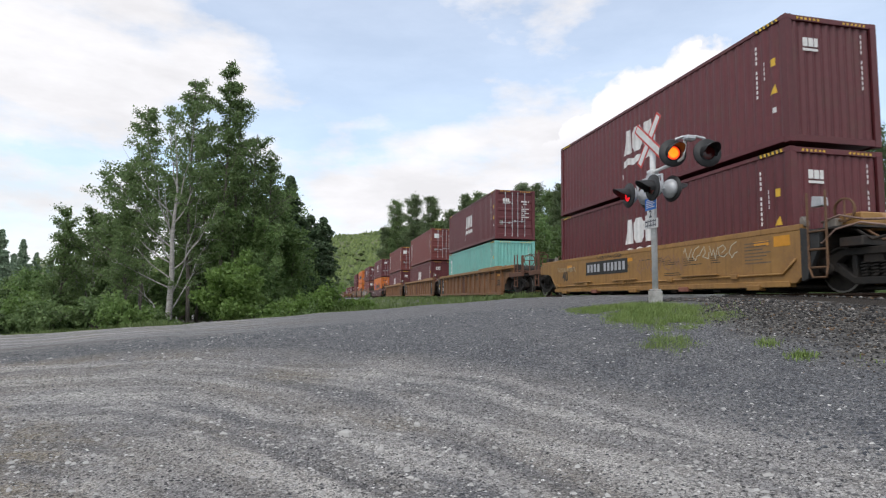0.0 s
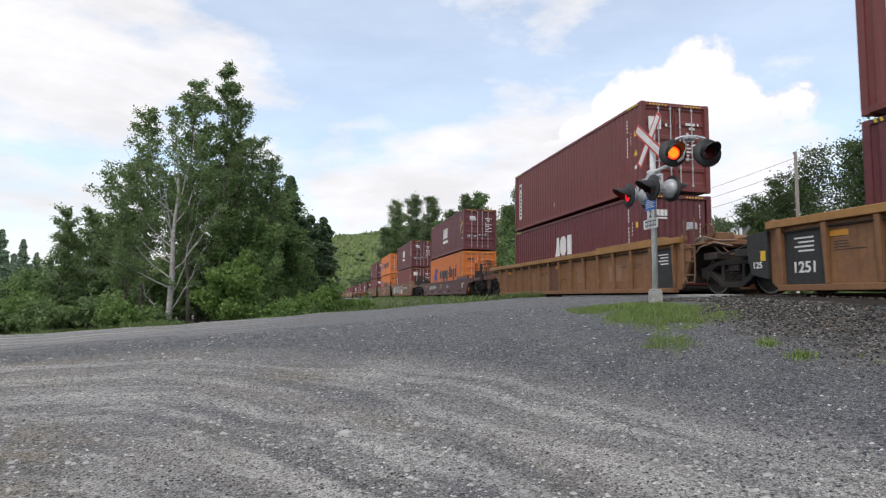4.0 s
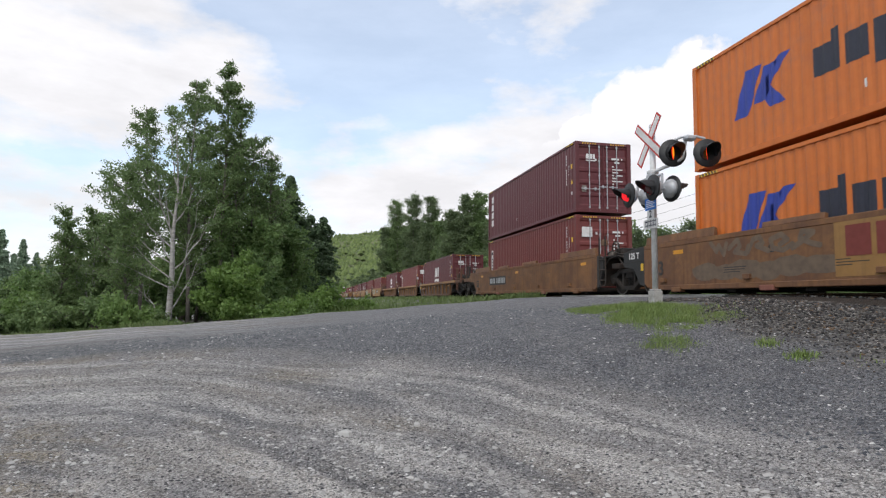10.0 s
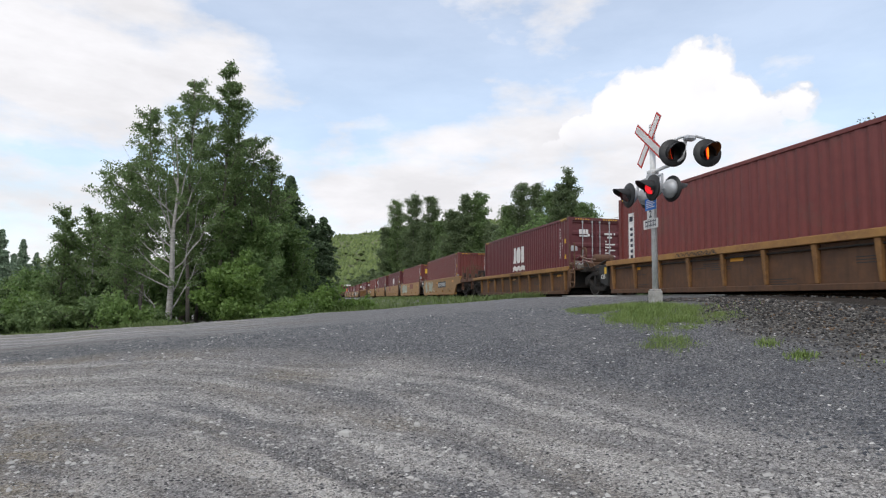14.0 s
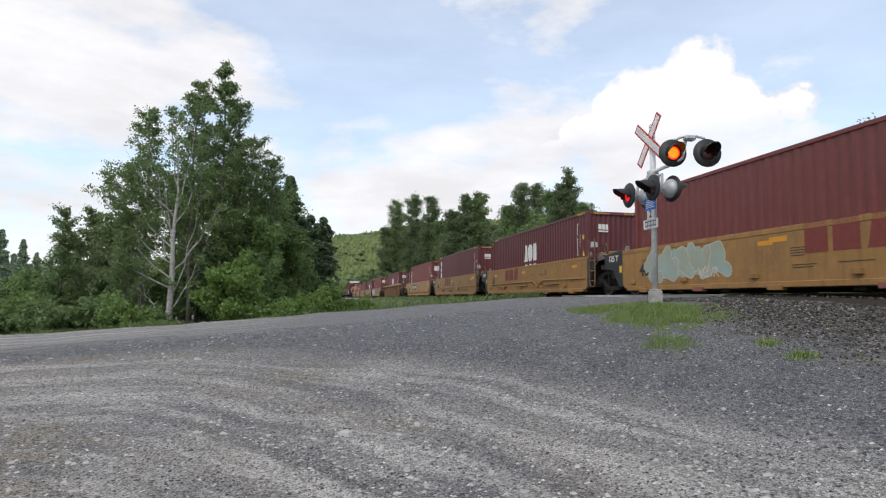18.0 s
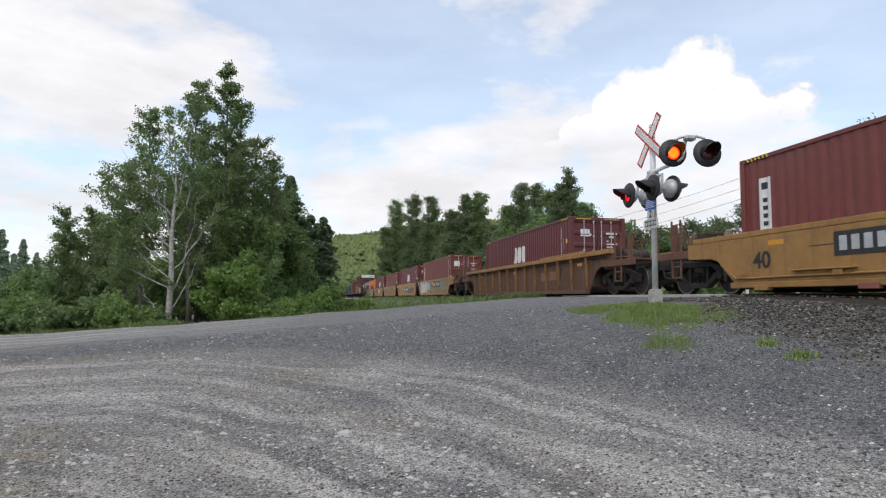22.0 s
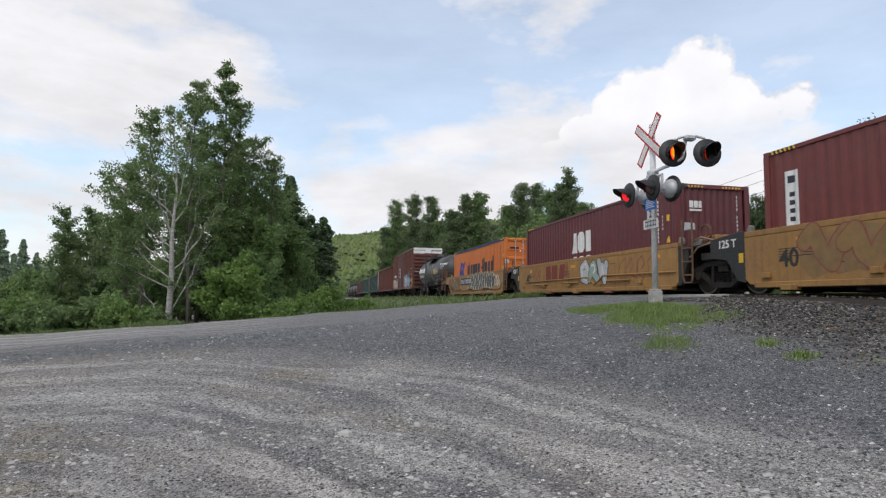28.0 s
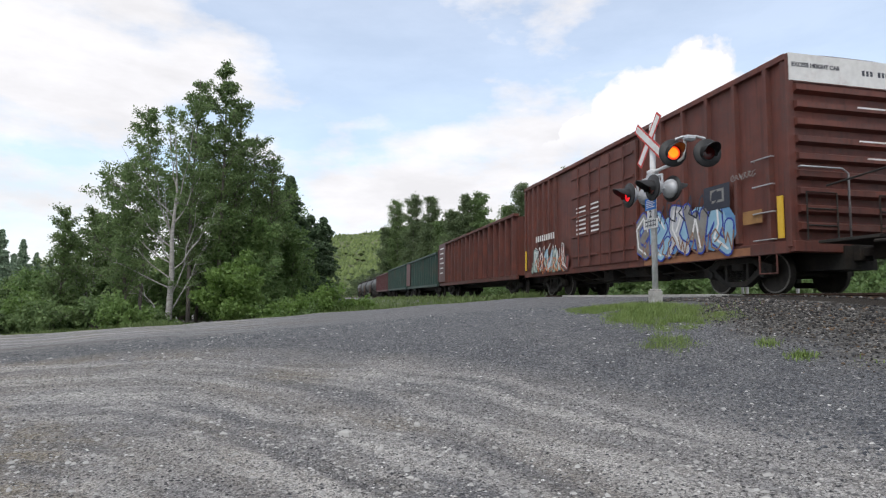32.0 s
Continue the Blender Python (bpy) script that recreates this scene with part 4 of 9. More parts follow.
def container(colour, lead_end, logo, label):
    """A 40 ft high box; the lead end (towards -y) is 'doors' or 'plain'."""
    m = {"maroon": M_MAROON, "red": M_REDBROWN, "orange": M_ORANGE, "teal": M_TEAL}[colour]
    c = thing("container", label, "shipping container", "containers on the train")

    def shared(key, build, bevel=0.0):
        k = (key, colour)
        if k not in _box_meshes:
            _box_meshes[k] = build().mesh(key, m, bevel=bevel)
        return _box_meshes[k]

    def wall_mesh():
        g = Geo()
        ys = breaks(0.10, BOX_L - 0.10)
        v, f = [], []
        for y in ys:
            x = -1.196 + corr(y)
            v += [(x, y, 0.15), (x, y, BOX_H - 0.10), (x + 0.004, y, 0.15), (x + 0.004, y, BOX_H - 0.10)]
        for i in range(len(ys) - 1):
            a = 4 * i
            f += [(a, a + 1, a + 5, a + 4), (a + 2, a + 6, a + 7, a + 3)]
        return g.add(v, f)

    def end_mesh():
        g = Geo()
        v, f = [], []
        xs = [-1.06 + 0.053 * k for k in range(41)]
        for i, x in enumerate(xs):
            y = 0.045 if (i // 2) % 2 else 0.085
            v += [(x, y, 0.16), (x, y, BOX_H - 0.11)]
        for i in range(len(xs) - 1):
            f.append((2 * i, 2 * i + 2, 2 * i + 3, 2 * i + 1))
        return g.add(v, f)

    def door_mesh():
        g = Geo()
        v, f = [], []
        zs = [0.17]
        for k in range(5):
            z = 0.30 + k * 0.50
            zs += [z, z + 0.06, z + 0.34, z + 0.40]
        zs = [z for z in zs if z < BOX_H - 0.16] + [BOX_H - 0.13]
        deep = 0.055
        ys = [deep]
        for i in range(1, len(zs) - 1):
            k = (i - 1) % 4
            ys.append(deep if k in (0, 3) else deep + 0.03)
        ys.append(deep)
        for z, y in zip(zs, ys):
            v += [(0.02, y, z), (1.06, y, z)]
        for i in range(len(zs) - 1):
            f.append((2 * i, 2 * i + 1, 2 * i + 3, 2 * i + 2))
        g.add(v, f)
        g.box(0.012, 0.05, 0.045, 0.075, 0.16, BOX_H - 0.12)
        g.box(1.03, 1.07, 0.045, 0.075, 0.16, BOX_H - 0.12)
        return g
    wall = shared("side_wall", wall_mesh)
    part("side_wall", wall, m, c)
    part("side_wall", wall, m, c, at=Matrix.Translation((0, BOX_L, 0)) @ pose(0, 0, 0, 0, 0, 180))
    endm = shared("end_wall", end_mesh)
    part("end_wall", endm, m, c, at=Matrix.Translation((0, BOX_L, 0)) @ pose(0, 0, 0, 0, 0, 180))
    if lead_end == "plain":
        part("end_wall", endm, m, c)
    else:
        dm = shared("door", door_mesh)
        part("door", dm, m, c)
        part("door", dm, m, c, at=Matrix.Translation((-1.082, 0, 0)))
        rod = shared_rod()
        for x in (-0.60, -0.17, 0.17, 0.60):
            r = part("lock_rod", rod, M_GALV, c, "galvanised lock rod", at=Matrix.Translation((x, 0.028, 0)))
            part("handle", shared_handle(), M_GALV, r, at=Matrix.Translation((0, 0, 0.95 + 0.1 * (x > 0))))
    part("roof", shared("roof", lambda: Geo().box(-1.17, 1.17, 0.05, BOX_L - 0.05, BOX_H - 0.05, BOX_H - 0.02)), m, c)
    part("floor", shared("floor", lambda: Geo().box(-1.15, 1.15, 0.1, BOX_L - 0.1, 0.06, 0.15)), m, c)
    post = shared("corner_post", lambda: Geo().prism([(-1.219, 0.0), (-1.06, 0.0), (-1.06, 0.06), (-1.15, 0.06), (-1.15, 0.16), (-1.219, 0.16)], "z", 0.11, BOX_H - 0.11))
    half = Matrix.Translation((0, BOX_L, 0)) @ pose(0, 0, 0, 0, 0, 180)
    mirror = shared("corner_post_right", lambda: Geo().prism([(1.219, 0.16), (1.15, 0.16), (1.15, 0.06), (1.06, 0.06), (1.06, 0.0), (1.219, 0.0)], "z", 0.11, BOX_H - 0.11))
    for me in (post, mirror):
        part("corner_post", me, m, c)
        part("corner_post", me, m, c, at=half)
    top = M_ROOFBLUE if logo == "emblem_blue_roof" else m
    if top is m:
        rail_me = shared("top_rail", lambda: Geo().box(-1.215, -1.155, 0.16, BOX_L - 0.16, BOX_H - 0.10, BOX_H - 0.006), 0.008)
    else:
        rail_me = Geo().box(-1.215, -1.155, 0.16, BOX_L - 0.16, BOX_H - 0.14, BOX_H - 0.01).mesh("top_rail", M_ROOFBLUE)
    low_me = shared("bottom_rail", lambda: Geo().box(-1.215, -1.165, 0.16, BOX_L - 0.16, 0.03, 0.165), 0.008)
    for nm, me in (("top_rail", rail_me), ("bottom_rail", low_me)):
        part(nm, me, m, c)
        part(nm, me, m, c, at=half)
    header = shared("header", lambda: Geo().box(-1.06, 1.06, 0.01, 0.07, BOX_H - 0.13, BOX_H - 0.01), 0.006)
    sill = shared("sill", lambda: Geo().box(-1.06, 1.06, 0.01, 0.07, 0.02, 0.17), 0.006)
    for nm, me in (("header", header), ("sill", sill)):
        part(nm, me, m, c)
        part(nm, me, m, c, at=half)
    cast = shared("corner_casting", lambda: Geo().box(-0.089, 0.089, -0.081, 0.081, 0, 0.118), 0.012)
    for x in (-1.134, 1.134):
        for y in (0.078, BOX_L - 0.078):
            for z in (0, BOX_H - 0.118):
                part("corner_casting", cast, m, c, at=Matrix.Translation((x, y, z)))
    # hazard stripes on the ends' headers
    part("hazard_stripes", end_rects([(s * 0.62 + k * 0.11 - 0.3, s * 0.62 + k * 0.11 - 0.245, BOX_H - 0.10, BOX_H - 0.05) for s in (-1, 1) for k in range(6)], 0.01), M_SIGNYEL, c, "yellow height stripes")
    # codes near the lead end: bars of their size
    code = [rect(0.912, 0.948, 2.42 - 0.118 * k, 2.50 - 0.118 * k) for k in range(12) if k not in (4, 11)] + [rect(0.672, 0.70, 1.95 - 0.115 * k, 2.03 - 0.115 * k) for k in range(4)]
    white = M_WHITE if colour != "orange" else M_NAVY
    part("code_mark", painted(code), white, c, "small code marks")
    part("height_mark", painted([rect(0.36, 0.50, 1.84, 2.02)]), M_SIGNYEL, c, "yellow height mark")
    part("warning_mark", painted([[(0.34, 1.20), (0.56, 1.20), (0.38, 1.40)]]), M_SIGNYEL, c, "yellow warning triangle")
    part("data_patch", painted([rect(0.37, 0.49, 0.76, 0.88)]), M_WHITE, c, "small white patch")
    if lead_end == "doors":
        bars = [(0.38, 0.72, 2.20, 2.28), (0.80, 0.86, 2.20, 2.28), (0.5, 0.72, 2.06, 2.13)] + [(0.40, 0.48 + 0.2 * ((k * 7) % 3) / 2, 1.9 - 0.12 * k, 1.95 - 0.12 * k) for k in range(7)]
        bars += [(0.62, 0.86, 1.9 - 0.12 * k, 1.95 - 0.12 * k) for k in (1, 3, 5)]
    else:
        bars = [(0.80, 0.835, 2.52 - 0.12 * k, 2.60 - 0.12 * k) for k in range(11) if k != 4]
    part("end_mark", end_rects(bars, 0.04), white, c, "small code marks")
    # striped edges of the top rails beside the corners, and the consolidated data plate
    for y0 in (0.22, BOX_L - 0.92):
        part("hazard_stripes", painted([rect(y0 + 0.12 * k, y0 + 0.055 + 0.12 * k, BOX_H - 0.092, BOX_H - 0.014, 0.03) for k in range(6)], 0.004, -1.215, False), M_SIGNYEL, c, "yellow height stripes")
        part("hazard_stripes", painted([rect(y0 + 0.06 + 0.12 * k, y0 + 0.115 + 0.12 * k, BOX_H - 0.092, BOX_H - 0.014, 0.03) for k in range(6)], 0.004, -1.215, False), M_HOOD, c, "black height stripes")
    if lead_end == "doors":
        part("data_plate", end_rects([(-0.93, -0.74, 0.84, 1.10)], 0.04), M_GUIDE, c, "dull metal data plate")
        part("round_seal", end_rects([(-0.36, -0.28, 2.12, 2.22)], 0.04), M_WHITE, c, "small white seal")
    part("notch", painted([rect(7.08, 7.13, 0.55, 0.72)]), M_WHITE, c, "tiny white mark")
    # marks of the lines, as plain shapes
    if logo in ("blocks", "blocks_small", "column"):
        if logo == "column":
            shapes = []
            for k in range(4):
                z = 2.15 - 0.46 * k
                shapes += [rect(11.22, 11.62, z, z + 0.36)]
        else:
            y0 = 5.8
            shapes = [[(y0 + 1.25, 1.35), (y0 + 0.72, 1.35), (y0 + 0.80, 2.15), (y0 + 1.05, 2.15)],
                      [(y0 + 0.70, 1.5), (y0 + 0.60, 1.35), (y0 + 0.22, 1.35), (y0 + 0.12, 1.5), (y0 + 0.12, 2.0), (y0 + 0.22, 2.15), (y0 + 0.6, 2.15), (y0 + 0.70, 2.0)],
                      rect(y0 - 0.42, y0 + 0.04, 1.35, 2.15)]
            for k in range(6):
                a = y0 + 1.25 - 0.29 * k
                z = 1.05 + 0.07 * (k % 2)
                shapes.append([(a - 0.29, 1.05 + 0.07 * ((k + 1) % 2) - 0.12), (a, z - 0.12), (a, z + 0.10), (a - 0.29, 1.05 + 0.07 * ((k + 1) % 2) + 0.10)])
        part("logo", painted(shapes), M_WHITE, c, "white line mark")
        ex = -0.55 if lead_end == "doors" else -0.55
        part("end_logo", end_rects([(ex - 0.2, ex - 0.07, 2.2, 2.4), (ex - 0.05, ex + 0.08, 2.2, 2.4), (ex + 0.1, ex + 0.2, 2.2, 2.4), (ex - 0.2, ex + 0.2, 2.10, 2.16)], 0.04), M_WHITE, c, "small white line mark")
    if logo in ("strip", "strip_label"):
        part("label_strip", painted([rect(11.25, 11.62, 0.55, 2.35)]), M_WHITE, c, "tall white label strip")
        part("strip_marks", painted([rect(11.34, 11.53, 2.08, 2.24)] + [rect(11.37, 11.50, 1.78 - 0.18 * k, 1.88 - 0.18 * k) for k in range(7)], 0.007), M_NAVY, c, "dark marks on the strip")
        if lead_end == "doors":
            part("door_label", end_rects([(-0.95, -0.5, 2.02, 2.42)], 0.04), M_WHITE, c, "white label on the door")
            part("label_marks", end_rects([(-0.82, -0.64, 2.24, 2.36), (-0.88, -0.58, 2.12, 2.18)], 0.043), M_NAVY, c)
    if logo in ("emblem", "emblem_blue_roof"):
        # emblem: leaning blue strokes; name: dark bars of the letters' size
        e = 9.85
        shapes = [[(e + 0.80, 0.95), (e + 0.30, 0.95), (e - 0.15, 2.05), (e + 0.37, 2.05)], [(e + 0.15, 1.15), (e - 0.26, 1.15), (e - 0.62, 1.95), (e - 0.23, 1.95)],
                  [(e - 0.35, 0.95), (e - 0.85, 0.95), (e - 0.35, 1.5), (e - 0.05, 1.5)], [(e - 0.43, 1.5), (e - 0.13, 1.5), (e - 0.65, 2.05), (e - 1.0, 2.05)]]
        part("logo", painted(shapes), M_BLUE, c, "blue emblem")
        y = 8.25
        for w_, z0, z1 in ((0.62, 0, 0.86), (0.5, 0, 0.62), (0.52, -0.22, 0.62), (0.5, 0, 0.62), (0.52, -0.22, 0.62), (0.34, 0.26, 0.38), (0.16, 0, 0.86), (0.16, 0, 0.9), (0.54, 0, 0.62), (0.5, -0.22, 0.62), (0.54, 0, 0.9)):
            z = 1.15
            word = []
            tall = z1 > 0.7 and w_ > 0.4
            word.append(rect(y - w_, y, z + z0, z + (0.62 if tall else z1)))
            if tall:
                word.append(rect(y - w_, y - w_ + 0.2, z + 0.62, z + z1))
            y -= w_ + 0.11
            part("name_mark", painted(word), M_NAVY, c, "dark painted bar shape")
        part("end_mark", end_rects([(-0.92, -0.40, 2.28, 2.38)], 0.04), M_NAVY, c)
    if logo == "side_label":
        part("label_strip", painted([rect(11.2, 11.7, 0.4, 2.4)]), M_WHITE, c, "tall white label")
        part("strip_marks", painted([rect(11.32, 11.58, 1.9 - 0.34 * k, 2.15 - 0.34 * k) for k in range(5)], 0.007), M_TEAL, c)
    if logo == "yellow_patch":
        part("end_label", end_rects([(-0.78, -0.46, 2.0, 2.44)], 0.04), M_SIGNYEL, c, "yellow weight label")
        part("label_marks", end_rects([(-0.72, -0.52, 2.12, 2.17), (-0.72, -0.52, 2.25, 2.32)], 0.043), M_NAVY, c)
    return c


_rods = {}


def shared_rod():
    if "rod" not in _rods:
        g = Geo().tube([(0, 0, 0.08), (0, 0, BOX_H - 0.07)], 0.019, 8)
        for z in (0.2, 0.75, 1.5, 2.1, 2.68):
            g.box(-0.035, 0.035, -0.01, 0.03, z, z + 0.06)
        _rods["rod"] = g.mesh("lock_rod", M_GALV)
    return _rods["rod"]


def shared_handle():
    if "handle" not in _rods:
        _rods["handle"] = Geo().box(-0.36, 0.03, -0.03, -0.005, 0, 0.035).box(-0.22, -0.14, -0.02, 0.03, -0.04, 0.08).mesh("handle", M_GALV, bevel=0.006)
    return _rods["handle"]


def wheelset_mesh():
    if "axle" not in _rods:
        g = Geo()
        for s in (-1, 1):
            x = 0.755 * s
            prof = [(-0.07, 0.10), (-0.07, 0.34), (-0.062, 0.40), (-0.062, 0.465), (0.035, 0.47), (0.05, 0.49), (0.075, 0.495), (0.085, 0.47), (0.06, 0.40), (0.015, 0.33), (0.015, 0.14), (0.07, 0.11)]
            if s > 0:
                prof = [(-a, r) for a, r in prof][::-1]
            g.lathe(prof, 22, (x, 0, 0))
        g.lathe([(-1.08, 0.07), (-1.08, 0.085), (-0.82, 0.09), (0.82, 0.09), (1.08, 0.085), (1.08, 0.07)], 12)
        _rods["axle"] = g.mesh("wheelset", M_WHEEL, smooth=True)
    return _rods["axle"]


def side_frame_mesh():
    if "frame" not in _rods:
        g = Geo()
        g.prism([(-1.18, 0.42), (-0.80, 0.42), (-0.74, 0.6), (-0.55, 0.72), (0.55, 0.72), (0.74, 0.6), (0.80, 0.42), (1.18, 0.42), (1.18, 0.66), (0.5, 0.86), (-0.5, 0.86), (-1.18, 0.66)], "x", -1.12, -0.94)
        g.prism([(-0.74, 0.6), (-0.80, 0.44), (-0.36, 0.16), (0.36, 0.16), (0.80, 0.44), (0.74, 0.6), (0.36, 0.30), (-0.36, 0.30)], "x", -1.12, -0.94)
        g.prism([(-0.42, 0.28), (-0.32, 0.28), (-0.32, 0.74), (-0.42, 0.74)], "x", -1.10, -0.94)
        g.prism([(0.32, 0.28), (0.42, 0.28), (0.42, 0.74), (0.32, 0.74)], "x", -1.10, -0.94)
        for s in (-1, 1):
            g.lathe([(-1.16, 0.0), (-1.16, 0.11), (-0.94, 0.13), (-0.94, 0.0)], 14, (0, 0.915 * s, 0.48))
        _rods["frame"] = g.mesh("side_frame", M_UNDER, bevel=0.012)
    return _rods["frame"]


def rim_mesh():
    if "rim" not in _rods:
        g = Geo()
        g.lathe([(-0.755 + a, r) for a, r in ((-0.068, 0.425), (-0.068, 0.464), (-0.060, 0.468), (-0.060, 0.425))], 32, cap=False)
        _rods["rim"] = g.mesh("wheel_rim", M_RIM, smooth=False)
    return _rods["rim"]


def spring_mesh():
    if "spring" not in _rods:
        g = Geo()
        for y in (0.0,):
            pts = [(-1.03 + 0.065 * math.cos(a), y + 0.065 * math.sin(a), 0.30 + 0.30 * a / 31.4) for a in [k * 31.4 / 28 for k in range(29)]]
            g.tube(pts, 0.017, 5)
        _rods["spring"] = g.mesh("spring", M_UNDER)
    return _rods["spring"]


def truck(parent, y):
    """A four-wheel truck under a car, at y along it."""
    if "bolster" not in _rods:
        _rods["bolster"] = Geo().box(-1.08, 1.08, -0.2, 0.2, 0.56, 0.80).box(-0.7, 0.7, -0.55, 0.55, 0.38, 0.5).mesh("truck", M_UNDER, bevel=0.02)
    tr = part("truck", _rods["bolster"], M_UNDER, parent, "sooty cast steel truck", at=pose(0, y, 0))
    half = pose(0, 0, 0, 0, 0, 180)
    part("side_frame", side_frame_mesh(), M_UNDER, tr)
    part("side_frame", side_frame_mesh(), M_UNDER, tr, at=half)
    for d in (-0.2, 0.0, 0.2):
        part("spring", spring_mesh(), M_UNDER, tr, at=pose(0, d, 0))
    for s in (-1, 1):
        part("wheelset", wheelset_mesh(), M_WHEEL, tr, "worn steel wheels on an axle", at=pose(0, 0.915 * s, 0.47))
        for turn in (0, 180):
            part("wheel_rim", rim_mesh(), M_RIM, tr, "bright worn wheel rim", at=pose(0, 0.915 * s, 0.47, 0, 0, turn))
    return tr


def ladder(parent, x, y, z0, z1, wide, material, along="y"):
    g = Geo()
    for s in (0, wide):
        p = (x, y + s) if along == "y" else (x + s, y)
        g.tube([(p[0], p[1], z0), (p[0], p[1], z1)], 0.022, 6)
    z = z0 + 0.12
    while z < z1:
        q = (x, y + wide) if along == "y" else (x + wide, y)
        g.tube([(x, y, z), (q[0], q[1], z)], 0.017, 6)
        z += 0.32
    return part("ladder", g, material, parent)


def blob(rng, y, z, ry, rz, n=8):
    """A convex uneven paint patch."""
    return [(y + ry * math.cos(2 * math.pi * k / n) * rng.uniform(0.75, 1.0), z + rz * math.sin(2 * math.pi * k / n) * rng.uniform(0.75, 1.0)) for k in range(n)]


def hull(pts):
    pts = sorted(set(pts))
    def half(ps):
        h = []
        for p in ps:
            while len(h) > 1 and (h[-1][0] - h[-2][0]) * (p[1] - h[-2][1]) - (h[-1][1] - h[-2][1]) * (p[0] - h[-2][0]) <= 0:
                h.pop()
            h.append(p)
        return h
    a, b = half(pts), half(pts[::-1])
    return a[:-1] + b[:-1]


def capsule(a, b, w):
    """A thick stroke with rounded ends, as a convex outline."""
    dy, dz = b[0] - a[0], b[1] - a[1]
    n = math.hypot(dy, dz) or 1
    t = math.atan2(dz, dy)
    out = []
    for c, t0 in ((b, t - math.pi / 2), (a, t + math.pi / 2)):
        out += [(c[0] + w * math.cos(t0 + k * math.pi / 5), c[1] + w * math.sin(t0 + k * math.pi / 5)) for k in range(6)]
    return hull(out)


# loose stroke paths in a unit box, from which sprayed pieces are put together
STROKES = (
    ((0.05, 0.10), (0.30, 0.85), (0.55, 0.95), (0.70, 0.60), (0.45, 0.45), (0.95, 0.05)),
    ((0.0, 0.70), (0.25, 1.0), (0.40, 0.40), (0.60, 0.15), (0.80, 0.60), (1.0, 0.90)),
    ((0.95, 0.30), (0.60, 0.02), (0.15, 0.20), (0.10, 0.75), (0.50, 0.98), (0.80, 0.65), (0.45, 0.40)),
    ((0.05, 0.45), (0.50, 0.98), (0.60, 0.55), (0.35, 0.25), (0.90, 0.02), (0.98, 0.50)),
    ((0.10, 0.95), (0.35, 0.30), (0.50, 0.75), (0.72, 0.02), (0.92, 0.80)),
    ((0.02, 0.05), (0.45, 0.50), (0.80, 0.90), (0.40, 1.0), (0.30, 0.60), (0.70, 0.20), (1.0, 0.10)),
    ((0.85, 1.0), (0.40, 0.80), (0.15, 0.35), (0.45, 0.02), (0.70, 0.30), (0.98, 0.35)),
)


def layered(polys, lift, x, step=0.00012):
    """Flat paint in which each stroke lies a hair above the one before it."""
    g = Geo()
    for k, poly in enumerate(polys):
        q = painted([poly], lift + step * k, x, False)
        g.add(q.v, q.f)
    return g


def glyphs(y_left, y_right, z0, z1, n, seed, lean=0.0):
    """Stroke paths of n sprayed shapes, side by side."""
    rng = random.Random(seed)
    wide = (y_left - y_right) / n
    for k in range(n):
        path = STROKES[rng.randrange(len(STROKES))]
        top, low = z1 - rng.uniform(0, 0.10) * (z1 - z0), z0 + rng.uniform(0, 0.08) * (z1 - z0)
        a = y_left - wide * (k - 0.08)
        yield [(a - wide * 1.06 * (u + rng.uniform(-0.04, 0.04)) - lean * v, low + (top - low) * min(1.0, max(0.0, v + rng.uniform(-0.03, 0.03)))) for u, v in path]


def piece(parent, x, y_left, y_right, z0, z1, n, fill, line, seed, w=0.09, rim=0.03, inner=None, lean=0.0):
    """A sprayed piece: fat strokes in a fill colour with an outline, and a thin inner line."""
    for k, path in enumerate(glyphs(y_left, y_right, z0 + w, z1 - w, n, seed, lean)):
        runs = list(zip(path[:-1], path[1:]))
        up = 0.004 + 0.0045 * (k % 2)
        fat = fill[k % len(fill)] if isinstance(fill, tuple) else fill
        part("graffiti_outline", layered([capsule(p, q, w + rim) for p, q in runs], up, x), line, parent, "sprayed outline")
        part("graffiti_fill", layered([capsule(p, q, w) for p, q in runs], up + 0.0016, x), fat, parent, "sprayed fill")
        if inner:
            part("graffiti_line", layered([capsule(p, q, w * 0.22) for p, q in runs[1:-1]], up + 0.0032, x), inner, parent, "thin sprayed line")


def tag_line(parent, x, y_left, y_right, z0, z1, n, material, seed, w=0.014, lean=0.0):
    """A quick tag in thin strokes."""
    for path in glyphs(y_left, y_right, z0, z1, n, seed, lean):
        part("sprayed_line", layered([capsule(p, q, w) for p, q in zip(path[:-1], path[1:])], 0.0055, x), material, parent, "thin sprayed line")


def sprayed_ground(parent, x, y_left, y_right, z0, z1, material, seed, n=9):
    """Uneven overlapping patches of one sprayed colour."""
    rng = random.Random(seed)
    polys = []
    for k in range(n):
        y = y_left - (k + 0.5) * (y_left - y_right) / n
        ry, rz = (y_left - y_right) / n * rng.uniform(0.75, 1.05), (z1 - z0) * rng.uniform(0.42, 0.5)
        polys.append(hull(blob(rng, y, (z0 + z1) / 2 + rng.uniform(-0.04, 0.04), ry, rz, 14)))
    part("sprayed_ground", layered(polys, 0.0022, x, 0.00008), material, parent, "patch of sprayed colour")


def bars_text(parent, x, y, z, n, h, material, w=None, gap=None, name="number_mark"):
    """A row of plain bars in place of a number, reading towards -y."""
    w = w or h * 0.5
    gap = gap or h * 0.22
    for k in range(n):
        a = y - k * (w + gap)
        part(name, painted([rect(a - w, a, z, z + h)], 0.006, x, False), material, parent)


